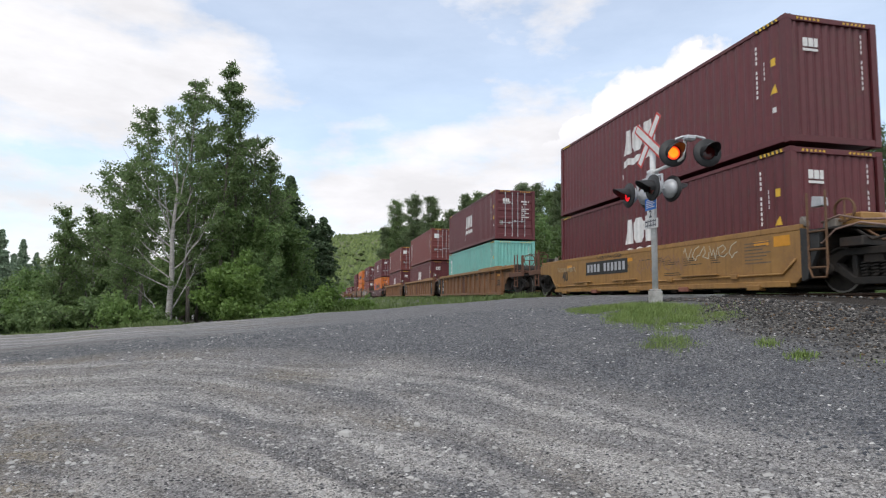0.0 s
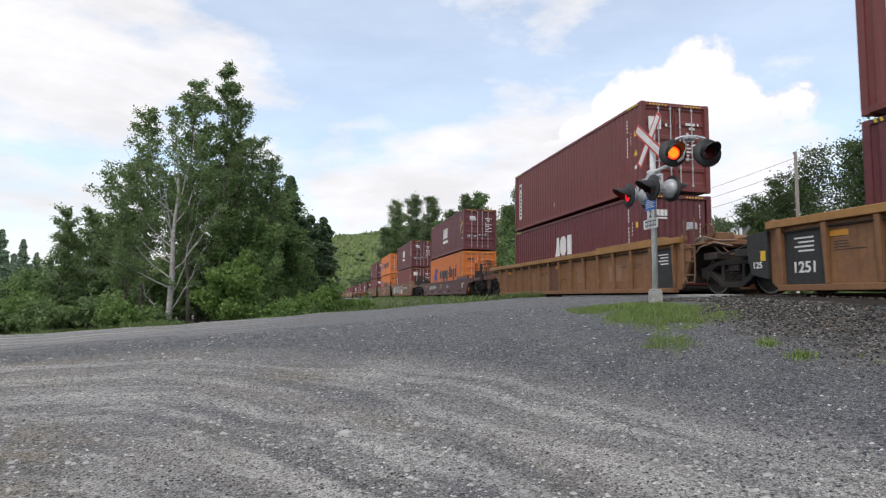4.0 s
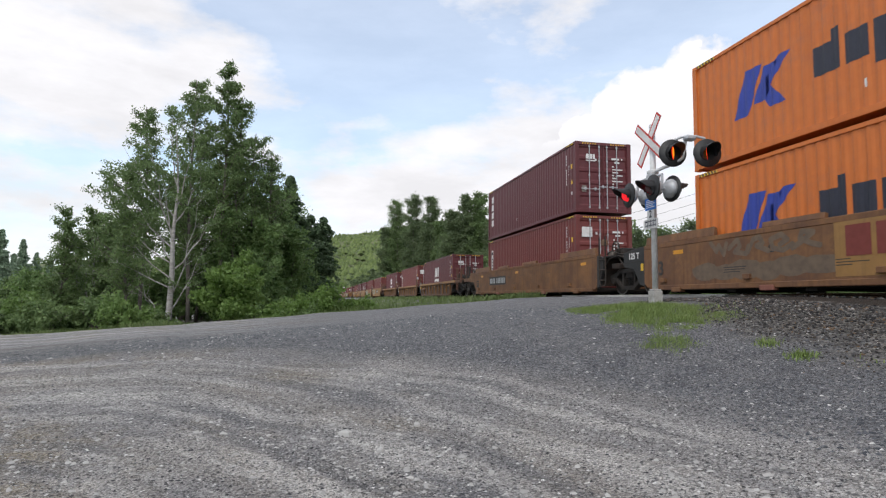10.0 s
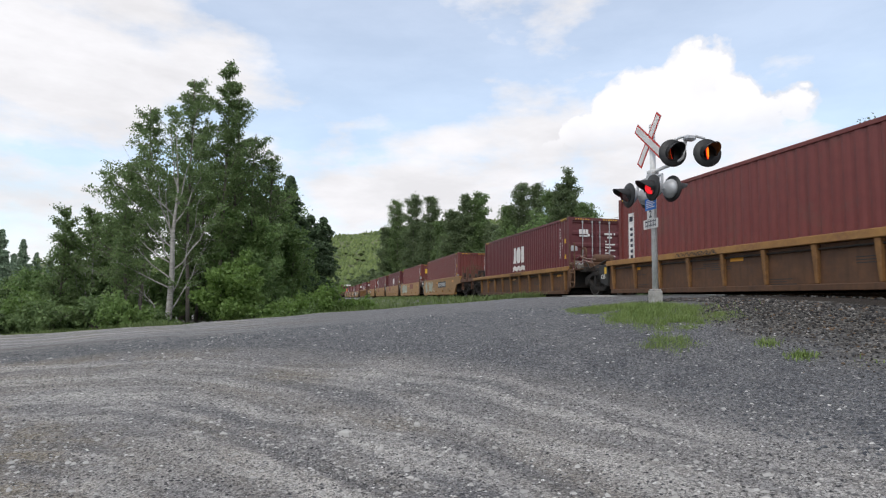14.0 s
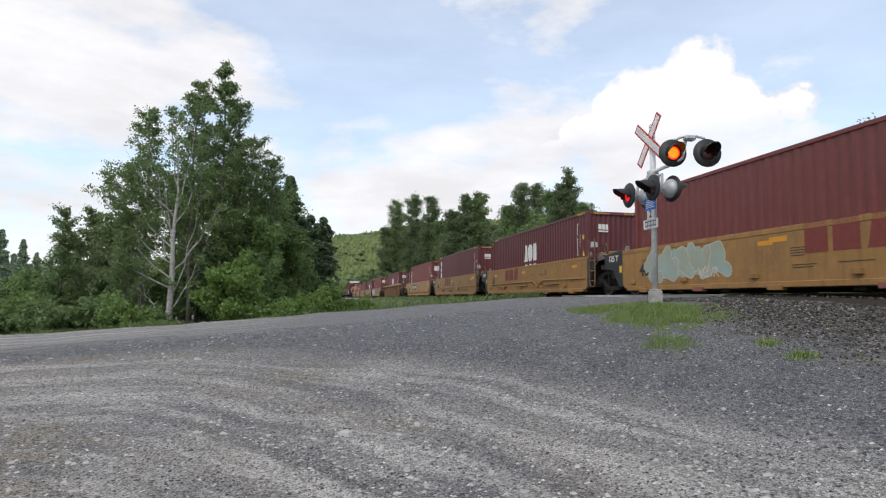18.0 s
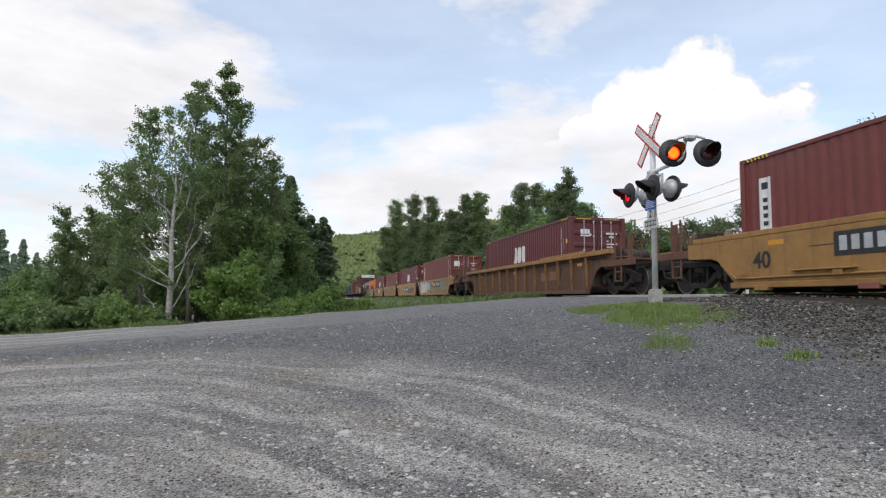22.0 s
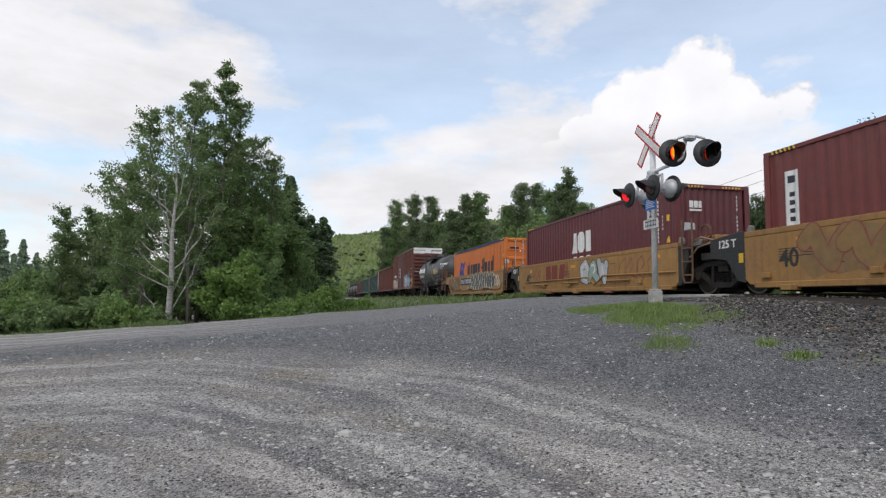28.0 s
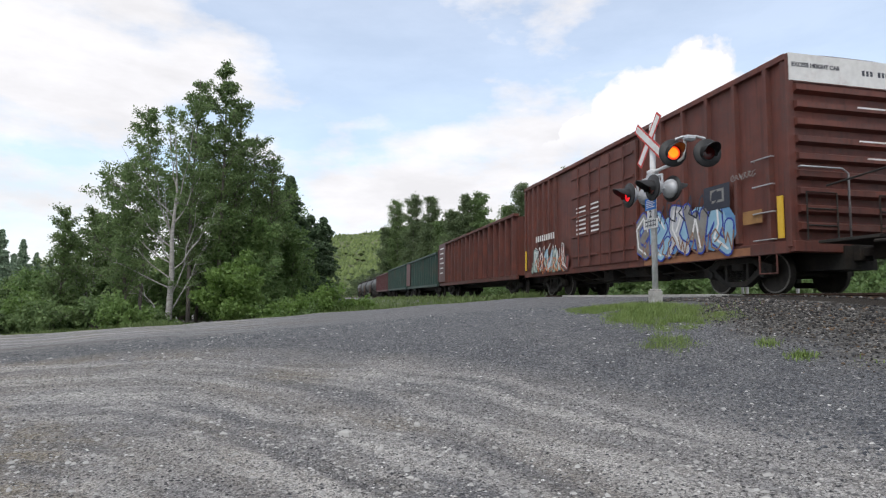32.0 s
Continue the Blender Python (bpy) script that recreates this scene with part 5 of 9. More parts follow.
def side_panel(car, name, pts, y, sgn, material, label="", x0=1.35, x1=1.455):
    """A plate on both sides of a well's end; points are (distance beyond the well, height)."""
    made = None
    for s in (-1, 1):
        poly = [(y + sgn * d, z) for d, z in pts]
        g = Geo().prism(poly, "x", *sorted((s * x0, s * x1)))
        p = part(name, g, material, car, label, bevel=0.008)
        made = made or p
    return made


LOWER_BY = {"rust_yellow": -0.33, "maroon": -0.28, "yellow": -0.05}     # sides lower than the common height


def end_gear(car, y, sgn, paint, end, style):
    """Platform, draft gear, hand-holds and hoses over a truck beyond a well's end. sgn: -1 for the lead end."""
    def Y(d):
        return y + sgn * d

    def span(a, b):
        return sorted((Y(a), Y(b)))
    low = LOWER_BY.get(style, 0.0)
    ribbed = style in ("tan", "rust", "rust_yellow")
    sooty = style in ("brown", "maroon")
    hose = M_STEEL if sooty else M_HOSE
    housing = M_STEEL if sooty else paint
    reach = 1.30 if end != "coupler" else 2.9
    part("draft_sill", Geo().box(-0.45, 0.45, *span(0.0, reach), 0.78, 1.10), M_STEEL, car, bevel=0.015)
    part("body_bolster", Geo().box(-1.28, 1.28, *span(0.75, 1.25), 0.88, 1.06), M_STEEL, car, bevel=0.015)
    part("bulkhead", Geo().box(-1.36, 1.36, *span(0.0, 0.10), 0.3, 1.36 + low), M_STEEL, car, bevel=0.01)
    part("deck_plate", Geo().box(-1.33, 1.33, *span(0.1, 1.05), 1.30 + low, 1.345 + low), M_STEEL if not ribbed else paint, car, bevel=0.006)
    for x in (-1.30, 1.30):
        g = Geo().prism([(Y(-0.12), 1.42 + low), (Y(0.05), 1.42 + low), (Y(0.05), 1.52 + low), (Y(-0.03), 1.64 + low), (Y(-0.09), 1.61 + low)], "x", x - 0.06, x + 0.06)
        if style not in ("brown", "maroon"):
            part("container_guide", g, M_GUIDE if style == "yellow" else paint, car, "dull container guide", bevel=0.01)
    g = Geo().box(-0.75, -0.15, *span(0.2, 0.62), 1.345 + low, 1.56 + low)
    part("brake_box", g, M_STEEL, car, bevel=0.02)
    part("brake_cylinder", Geo().lathe([(0.1, 0.03), (0.12, 0.13), (0.62, 0.13), (0.66, 0.03)], 14, (0, (Y(0.35) + Y(0.55)) / 2, 1.50 + low)), M_STEEL, car, smooth=True)
    grab = M_RUSTY if style in ("yellow", "tan", "rust_yellow") else M_STEEL
    if end == "coupler":
        grab = M_RUSTPANEL if ribbed or style == "yellow" else grab
        for s in (-1, 1):
            part("end_beam", Geo().box(*sorted((s * 1.30, s * 1.44)), *span(0.9, 2.9), 0.95, 1.16), M_RUSTPANEL if ribbed or style == "yellow" else paint, car, bevel=0.012)
            # uprights and steps at the corner
            for d in (1.75, 2.15):
                part("hand_hold", Geo().tube([(s * 1.40, Y(d), 0.42), (s * 1.40, Y(d), 2.05)], 0.03, 6), grab, car)
            part("step", Geo().tube([(s * 1.40, Y(1.75), 0.45), (s * 1.40, Y(2.15), 0.45)], 0.022, 6), grab, car)
            part("step", Geo().tube([(s * 1.40, Y(1.75), 0.75), (s * 1.40, Y(2.15), 0.75)], 0.022, 6), grab, car)
        part("end_rail", Geo().tube([(-1.40, Y(2.85), 1.16), (-1.40, Y(2.85), 1.95), (-0.5, Y(2.85), 1.95), (-0.5, Y(2.85), 1.16)], 0.024, 6), grab, car)
        part("end_rail", Geo().tube([(1.40, Y(2.85), 1.16), (1.40, Y(2.85), 1.95), (0.5, Y(2.85), 1.95), (0.5, Y(2.85), 1.16)], 0.024, 6), grab, car)
        part("end_platform", Geo().box(-1.38, 1.38, *span(2.3, 2.9), 1.12, 1.17), M_RUSTPANEL if ribbed else M_STEEL, car, bevel=0.006)
        for x in (-1.18, 1.18):
            part("corner_post", Geo().box(x - 0.05, x + 0.05, *span(2.25, 2.37), 1.17, 1.98), grab, car, "upright steel post", bevel=0.01)
        part("cut_lever", Geo().tube([(-1.36, Y(2.98), 0.72), (-1.30, Y(2.98), 1.02), (-0.25, Y(3.02), 1.04), (-0.18, Y(3.06), 0.92)], 0.016, 6), M_STEEL, car, "bent uncoupling lever", smooth=True)
        part("air_hose", Geo().tube([(-0.35, Y(2.9), 0.80), (-0.42, Y(3.1), 0.55), (-0.36, Y(3.35), 0.48), (-0.30, Y(3.5), 0.62)], 0.03, 7), M_HOOD, car, "hanging black air hose", smooth=True)
        part("train_pipe", Geo().tube([(-1.20, Y(0.2), 1.42), (-1.24, Y(1.0), 1.26), (-1.16, Y(1.8), 1.28), (-0.9, Y(2.4), 1.22)], 0.026, 6), grab, car, "bent steel pipe", smooth=True)
        part("air_reservoir", Geo().lathe([(-0.46, 0.05), (-0.44, 0.16), (-0.38, 0.20), (0.38, 0.20), (0.44, 0.16), (0.46, 0.05)], 16, (-0.45, Y(1.45), 1.36), "x"), M_STEEL, car, "sooty air tank", smooth=True)
        part("brake_chain_box", Geo().box(-1.2, -0.8, *span(1.0, 1.3), 1.16, 1.62), M_STEEL, car, bevel=0.02)
        part("brake_wheel", Geo().lathe([(-0.02, 0.27), (-0.02, 0.30), (0.02, 0.30), (0.02, 0.27)], 20, (-0.9, Y(2.55), 1.75), "y", cap=False).tube([(-0.9, Y(2.55), 1.17), (-0.9, Y(2.55), 1.75)], 0.025, 6).box(-1.17, -0.63, Y(2.55) - 0.012, Y(2.55) + 0.012, 1.73, 1.77), grab, car)
    elif sgn > 0:
        p = side_panel(car, "black_end_panel", [(0.0, 0.24), (0.28, 0.30), (0.62, 0.80), (1.22, 0.88), (1.22, 1.34), (0.2, 1.45), (0.0, 1.45)] if not ribbed else [(0.0, 0.3), (0.5, 0.42), (0.62, 0.9), (0.62, 1.34 + low), (0.0, 1.38 + low)], y, sgn, M_DARKPLATE, "black painted end panel")
        lettering("capacity_mark", "125 T" if not ribbed else "125", 0.27 if not ribbed else 0.2, M_WHITE, p, on_side(-1.458, Y(0.60 if not ribbed else 0.3), 1.19 if not ribbed else 0.62))
        part("panel_seam", painted([rect(*span(0.02, 1.2), 1.0, 1.012)], 0.004, -1.455, False), M_STEEL, p)
        part("small_plate", painted([rect(*span(0.05, 0.2), 0.72, 0.94)], 0.004, -1.455, False), M_SIGNYEL, p, "small yellow plate")
    else:
        side_panel(car, "black_end_panel", [(0.0, 0.22), (0.15, 0.28), (0.30, 0.62), (0.46, 0.92), (0.46, 1.30 + low), (0.0, 1.38 + low)], y, sgn, M_DARKPLATE if style in ("yellow", "brown", "maroon") else paint, "black painted end panel")
        for s in (-1, 1):
            g = Geo()
            for d in (0.22, 0.66):
                g.tube([(s * 1.47, Y(d), 0.50), (s * 1.47, Y(d), 2.02)], 0.026, 6)
            for z in (0.5, 0.86, 1.22):
                g.tube([(s * 1.47, Y(0.22), z), (s * 1.47, Y(0.66), z)], 0.022, 6)
            part("ladder", g, grab, car)
        part("brake_pipe", Geo().tube([(-1.30, Y(0.15), 1.05), (-1.42, Y(0.5), 0.98), (-1.40, Y(0.8), 1.22), (-1.36, Y(1.3), 1.30), (-1.30, Y(1.9), 1.16)], 0.02, 6), hose, car, "" if sooty else "pinkish bent brake pipe", smooth=True)
        part("hand_brake", Geo().lathe([(-0.02, 0.21), (-0.02, 0.24), (0.02, 0.24), (0.02, 0.21)], 18, (-1.12, Y(0.75), 1.62), "x", cap=False).tube([(-1.12, Y(0.75), 1.36), (-1.12, Y(0.75), 1.84)], 0.018, 5), grab, car)
        part("document_box", Geo().prism([(Y(0.30), 1.72), (Y(0.58), 1.72), (Y(0.55), 1.90), (Y(0.33), 1.94)], "x", -1.46, -1.30), M_RUSTY if sooty else M_ALU, car, "small metal box", bevel=0.008)
        part("step", Geo().tube([(-1.47, Y(0.22), 0.52), (-1.47, Y(0.30), 0.30), (-1.47, Y(0.62), 0.30), (-1.47, Y(0.66), 0.52)], 0.024, 6), grab, car, smooth=True)
        part("air_reservoir", Geo().lathe([(-0.42, 0.05), (-0.40, 0.15), (-0.34, 0.18), (0.34, 0.18), (0.40, 0.15), (0.42, 0.05)], 14, (-0.35, Y(0.85), 1.40), "x"), housing, car, "small round air tank", smooth=True)
        part("connecting_beam", Geo().box(-1.05, -0.55, *span(0.55, 1.05), 1.345 + low, 1.60 + low), housing, car, "upright housing over the joint", bevel=0.02)
        part("brake_pipe", Geo().tube([(-1.22, Y(0.3), 1.42), (-1.30, Y(0.8), 1.50), (-1.26, Y(1.3), 1.36), (-1.22, Y(1.9), 1.30)], 0.022, 6), hose, car, "" if sooty else "pinkish bent brake pipe", smooth=True)
        part("valve_body", Geo().box(-1.2, -0.85, *span(0.3, 0.62), 1.345 + low, 1.52 + low), M_GUIDE, car, "dusty valve body", bevel=0.02)
        for x in (-0.95, -0.7, 0.8):
            part("air_hose", Geo().tube([(x, Y(0.5), 1.36), (x - 0.15, Y(0.95), 1.22), (x - 0.2, Y(1.35), 0.98), (x - 0.1, Y(1.8), 1.10), (x, Y(2.2), 1.26)], 0.026, 6), grab if x > -0.9 else M_STEEL, car, "sagging air hose", smooth=True)


def well_car(style, half, lead, tail, label, pipes=""):
    """A well unit, y=0 at its middle. lead/tail: 'joint' (shared truck beyond), 'coupler', or 'bare' (the neighbour has the truck)."""
    paint = {"yellow": M_YELLOW, "tan": M_TAN, "maroon": M_CARMAROON, "brown": M_BROWN, "rust": M_RUST, "rust_yellow": M_RUSTTAN}[style]
    car = thing("well_car", label, "railway wagon", "well cars of the train")
    ribbed = style in ("tan", "rust", "rust_yellow")
    zt, zb = (1.40, 0.12) if ribbed else (1.36, 0.20)
    zt = {"rust_yellow": 0.97, "maroon": 1.05, "yellow": 1.29, "brown": 1.33}.get(style, zt)

    def outline(end):
        if end != "coupler":
            return [(-0.14, zb), (0.0, zb + 0.12), (0.0, zt)]
        if ribbed:
            return [(-0.25, zb), (0.05, 0.58), (0.30, 0.86), (0.65, 0.99), (1.5, 1.02), (1.5, zt)]
        return [(-0.45, zb), (-0.12, 0.50), (0.18, 0.80), (0.45, 0.87), (1.35, 0.90), (1.35, 1.28), (1.15, zt)]
    poly = [(-half - d, z) for d, z in outline(lead)][::-1] + [(half + d, z) for d, z in outline(tail)]
    past = 1.5 if ribbed else 1.15
    top0, top1 = -half - (past if lead == "coupler" else 0.0), half + (past if tail == "coupler" else 0.0)
    for s in (-1, 1):
        g = Geo()
        if ribbed:
            g.prism(poly, "x", *sorted((s * 1.30, s * 1.36)))
        else:
            g.prism(poly, "x", *sorted((s * 1.38, s * 1.46)))
        part("side_wall", g, paint, car, bevel=0.008)
        chord = M_TANTOP if ribbed else paint
        part("top_chord", Geo().box(*sorted((s * 1.27, s * (1.50 if ribbed else 1.465))), top0, top1, zt + 0.003, zt + (0.17 if ribbed else 0.13)), chord, car, bevel=0.012)
        part("bottom_chord", Geo().box(*sorted((s * 1.30, s * 1.49)), -half + 0.3, half - 0.3, zb - 0.08, zb + 0.05), paint, car, bevel=0.012)
        if ribbed:
            part("pipe", Geo().tube([(s * 1.40, top0 + 0.4, zt - 0.10), (s * 1.40, top1 - 0.4, zt - 0.10)], 0.022, 6), M_STEEL, car)
            n = int(half * 2 / (1.17 if style == "tan" else 1.36))
            ribpaint = paint if style == "tan" else M_RIB
            me = Geo().add([(0, -0.035, zb + 0.062), (0, 0.035, zb + 0.062), (0.07 * s, -0.035, zb + 0.062), (0.07 * s, 0.035, zb + 0.062), (0, -0.06, zt - 0.005), (0, 0.06, zt - 0.005), (0.12 * s, -0.06, zt - 0.005), (0.12 * s, 0.06, zt - 0.005)], [(0, 2, 3, 1), (4, 5, 7, 6), (0, 1, 5, 4), (2, 6, 7, 3), (0, 4, 6, 2), (1, 3, 7, 5)][::s]).mesh("rib", ribpaint, bevel=0.008)
            for k in range(n + 1):
                y = -half + 0.35 + k * (2 * half - 0.7) / n
                part("rib", me, ribpaint, car, at=pose(s * 1.361, y, 0))
            if style != "rust_yellow":
                q = half - 0.4
                part("stacking_ledge", Geo().box(*sorted((s * 1.26, s * 1.44)), -q * 0.95, -q * 0.42, zt + 0.173, zt + 0.25), chord, car, bevel=0.01)
        else:
            bends = {"dipped": [(-half + 0.1, 0.62), (-2.2, 0.66), (-1.9, 0.50), (-1.5, 0.36), (-1.1, 0.64), (half - 0.9, 0.61)], "low": [(-half + 0.1, 0.70), (-half + 0.45, 0.40), (half - 0.5, 0.34), (half - 0.1, 0.62)]}.get(pipes)
            if bends:
                part("conduit", Geo().tube([(s * 1.485, a, b) for a, b in bends], 0.026, 6), paint, car, smooth=True)
                for y in (-half * 0.50, half * 0.08, half * 0.55):
                    part("side_ledge", Geo().box(*sorted((s * 1.462, s * 1.55)), y - 0.75, y + 0.75, 0.45, 0.485), paint, car, bevel=0.01)
            for k in range(5):
                y = -half * 0.8 + k * half * 0.4
                part("jack_pad", Geo().box(*sorted((s * 1.36, s * 1.53)), y - 0.2, y + 0.2, zb - 0.14, zb - 0.02), M_JACK if k % 2 else paint, car, bevel=0.01)
                part("bracket", Geo().box(*sorted((s * 1.455, s * 1.54)), y + 0.5, y + 0.72, 0.33, 0.45), paint, car, bevel=0.01)
            if style in ("brown", "maroon"):
                for y0, y1, up in ((-half + 0.15, -half + 3.3, 0.16),) if style == "maroon" else ((-half + 0.15, -half + 3.3, 0.20), (-half * 0.28, -half * 0.05, 0.10), (half * 0.22, half * 0.42, 0.10), (half - 3.2, half - 0.1, 0.20)):
                    part("top_plate", Geo().prism([(0, 0), (0, up), (s * 0.09, up + 0.03), (s * 0.12, 0.0)], "y", y0, y1), paint, car, at=pose(s * 1.33, 0, zt + 0.135), bevel=0.01)
    g = Geo().box(-1.3, 1.3, -half + 0.4, half - 0.4, 0.10, 0.17)
    for k in range(7):
        y = -half * 0.85 + k * half * 0.283
        g.box(-1.3, 1.3, y - 0.14, y + 0.14, 0.04, 0.27)
    part("well_floor", g, M_UNDER, car)
    for end, sgn in ((lead, -1), (tail, 1)):
        y = sgn * half
        end_gear(car, y, sgn, paint, end, style)
        if end == "joint":
            truck(car, y + sgn * JOINT[half > 7])
        elif end == "coupler":
            truck(car, y + sgn * 1.45)
            part("coupler", Geo().box(-0.12, 0.12, *sorted((y + sgn * 2.2, y + sgn * 3.3)), 0.78, 0.98).box(-0.2, 0.16, *sorted((y + sgn * 3.05, y + sgn * 3.4)), 0.68, 1.02), M_UNDER, car, bevel=0.02)
    return car


JOINT = {False: 1.26, True: 1.56}


def side_marks(car, half, style, size, seed):
    """Panels, numbers and stencils on the near side of a well."""
    rng = random.Random(seed)
    x = -1.46 if style in ("yellow", "maroon", "brown") else -1.36
    low = LOWER_BY.get(style, 0.0)
    col = {"yellow": M_DARKPLATE, "tan": M_DARKPLATE, "rust": M_DARKPLATE, "rust_yellow": M_DARKPLATE, "maroon": M_WHITE, "brown": M_DARKPLATE}[style]
    if size:
        y = {"maroon": -half + 1.5, "yellow": half - 1.3}.get(style, half - 0.75)
        lettering("size_mark", size, 0.56 if style == "brown" else 0.52 if style == "yellow" else 0.42, col, car, on_side(x - 0.003, y if style != "tan" else -half + 1.05, 0.72))
    for k in range(9):
        y, z = rng.uniform(-half + 1.4, half - 1.0), rng.choice((0.98, 1.08, 0.62)) + low
        shapes = [rect(y - rng.uniform(0.3, 0.8), y, z - 0.055 * j, z + 0.018 - 0.055 * j) for j in range(rng.choice((1, 2, 3, 4)))]
        part("stencil_mark", painted(shapes, 0.004, x, False), col, car, "small stencilled lines")
    for y in (-half + 1.2, 0.4, half - 1.6):
        part("reflector", painted([rect(y - 0.35, y + 0.1, 1.10 + low, 1.21 + low)], 0.004, x, False), M_AMBER, car, "amber reflector strip")


def number_panel(car, y, z, x, dark=True):
    if dark:
        part("number_panel", painted([rect(y - 2.85, y + 0.12, z - 0.07, z + 0.40)], 0.006, x, False), M_DARKPLATE, car, "black number panel")
    bars_text(car, x - 0.004, y, z + 0.03, 4, 0.28, M_ALU, 0.17, 0.09)
    bars_text(car, x - 0.004, y - 1.25, z + 0.03, 6, 0.28, M_ALU, 0.16, 0.095)


def plain_mark(car, y, z, x, h=0.62):
    """The owner's mark as plain blocks."""
    w = h * 0.90
    shapes = [rect(y - w, y, z, z + h), rect(y - 2.25 * w, y - 1.2 * w, z, z + h), rect(y - 3.4 * w, y - 2.5 * w, z, z + h, -0.12)]
    part("owner_mark", painted(shapes, 0.005, x, False), M_LOGORED, car, "dark red owner mark")


def place(ob, y, z=0.0):
    ob.matrix_basis = pose(TRACK_X, y, RAIL + z)
    MOVERS.append((ob, TRACK_X, y, RAIL + z))
    return ob


# the containers, in the order of the train: where each lead end starts, and what it is
L_ACL = "maroon corrugated steel container with a white line mark"
L_RED = "red-brown corrugated steel container with a white label strip"
L_ORG = "orange corrugated steel container with a blue emblem and dark bars"
L_TEAL = "faded teal corrugated steel container in a well car"
LOADS = [
    (10.55, ("maroon", "plain", "blocks", L_ACL), ("maroon", "plain", "blocks", L_ACL)),
    (32.15, ("teal", "plain", "side_label", L_TEAL), ("maroon", "doors", "blocks", L_ACL)),
    (51.76, ("maroon", "plain", "blocks", L_ACL), ("red", "doors", "strip", L_RED)),
    (71.53, ("maroon", "plain", "blocks", L_ACL), ("red", "doors", "strip", L_RED)),
    (94.85, ("orange", "doors", "emblem", L_ORG), ("maroon", "doors", "blocks", L_ACL)),
    (118.45, ("red", "doors", "strip", L_RED), ("maroon", "doors", "blocks", L_ACL)),
    (137.95, ("orange", "doors", "emblem", L_ORG), ("orange", "doors", "emblem", L_ORG)),
    (157.64, ("red", "doors", "strip", L_RED), ("maroon", "doors", "column", L_ACL)),
    (179.42, ("maroon", "doors", "blocks", L_ACL)),
    (195.28, ("red", "doors", "strip", L_RED)),
    (211.52, ("maroon", "doors", "blocks", L_ACL)),
    (230.90, ("red", "plain", "none", "red-brown corrugated steel container without a mark")),
    (246.68, ("red", "plain", "yellow_patch", "red-brown corrugated steel container with a yellow label")),
    (262.26, ("maroon", "plain", "blocks", L_ACL)),
    (277.86, ("maroon", "plain", "column", L_ACL)),
    (293.54, ("red", "doors", "strip", L_RED)),
    (315.48, ("maroon", "doors", "blocks", L_ACL)),
    (337.32, ("red", "doors", "strip", L_RED)),
    (352.92, ("maroon", "plain", "blocks", L_ACL)),
    (368.85, ("red", "plain", "strip", L_RED)),
    (384.43, ("maroon", "plain", "blocks", L_ACL)),
    (400.03, ("orange", "doors", "emblem_blue_roof", L_ORG)),
]
# the well units: style, half length of the well, lead end, tail end, size mark, look
L_Y = "yellow-ochre steel well car unit with stencils and grime"
L_T = "rusty tan well car unit with ribbed sides"
L_M = "maroon steel well car with white stencils"
L_B = "faded brown well car unit with worn paint and graffiti"
L_R = "rusted brown well car unit with ribs and a yellow top chord"
L_RR = "rusted brown ribbed well car"
WELLS = [
    ("yellow", 6.5, "joint", "coupler", "40", L_Y),
    ("tan", 8.3, "coupler", "joint", "53", L_T), ("tan", 8.3, "bare", "joint", "53", L_T), ("tan", 8.3, "bare", "coupler", "53", L_T),
    ("maroon", 8.3, "coupler", "coupler", "53", L_M),
    ("brown", 8.3, "coupler", "joint", "53", L_B), ("brown", 8.3, "bare", "joint", "53", L_B), ("brown", 8.3, "bare", "coupler", "53", L_B),
    ("rust_yellow", 6.5, "coupler", "joint", "", L_R), ("rust_yellow", 6.5, "bare", "joint", "", L_R), ("rust_yellow", 6.5, "bare", "coupler", "", L_R),
    ("yellow", 6.5, "coupler", "joint", "40", L_Y), ("yellow", 6.5, "bare", "joint", "40", L_Y), ("yellow", 6.5, "bare", "joint", "40", L_Y),
    ("yellow", 6.5, "bare", "joint", "40", L_Y), ("yellow", 6.5, "bare", "coupler", "40", L_Y),
    ("rust", 8.3, "coupler", "coupler", "53", L_RR),
    ("yellow", 6.5, "coupler", "joint", "", L_Y), ("yellow", 6.5, "bare", "joint", "40", L_Y), ("yellow", 6.5, "bare", "joint", "40", L_Y),
    ("yellow", 6.5, "bare", "joint", "40", L_Y), ("yellow", 6.5, "bare", "coupler", "", L_Y),
]
PIPES = {0: "low", 13: "dipped", 14: "dipped", 15: "low", 20: "dipped", 21: "low"}
BED = 0.305
STACK_GAP = 0.10     # the locks between two boxes


def build_stacks():
    made_boxes = {}
    for i, ((y, *boxes), (style, half, lead, tail, size, label)) in enumerate(zip(LOADS, WELLS)):
        car = well_car(style, half, lead, tail, label, PIPES.get(i, ""))
        side_marks(car, half, style, size, int(y))
        place(car, y + BOX_L / 2)
        CARS.append(car)
        for k, spec in enumerate(boxes):
            if spec not in made_boxes:
                made_boxes[spec] = box = container(*spec)
            else:
                box = copy_thing(made_boxes[spec], Matrix())
            place(box, y, BED + k * (BOX_H + STACK_GAP))


CARS = []
build_stacks()


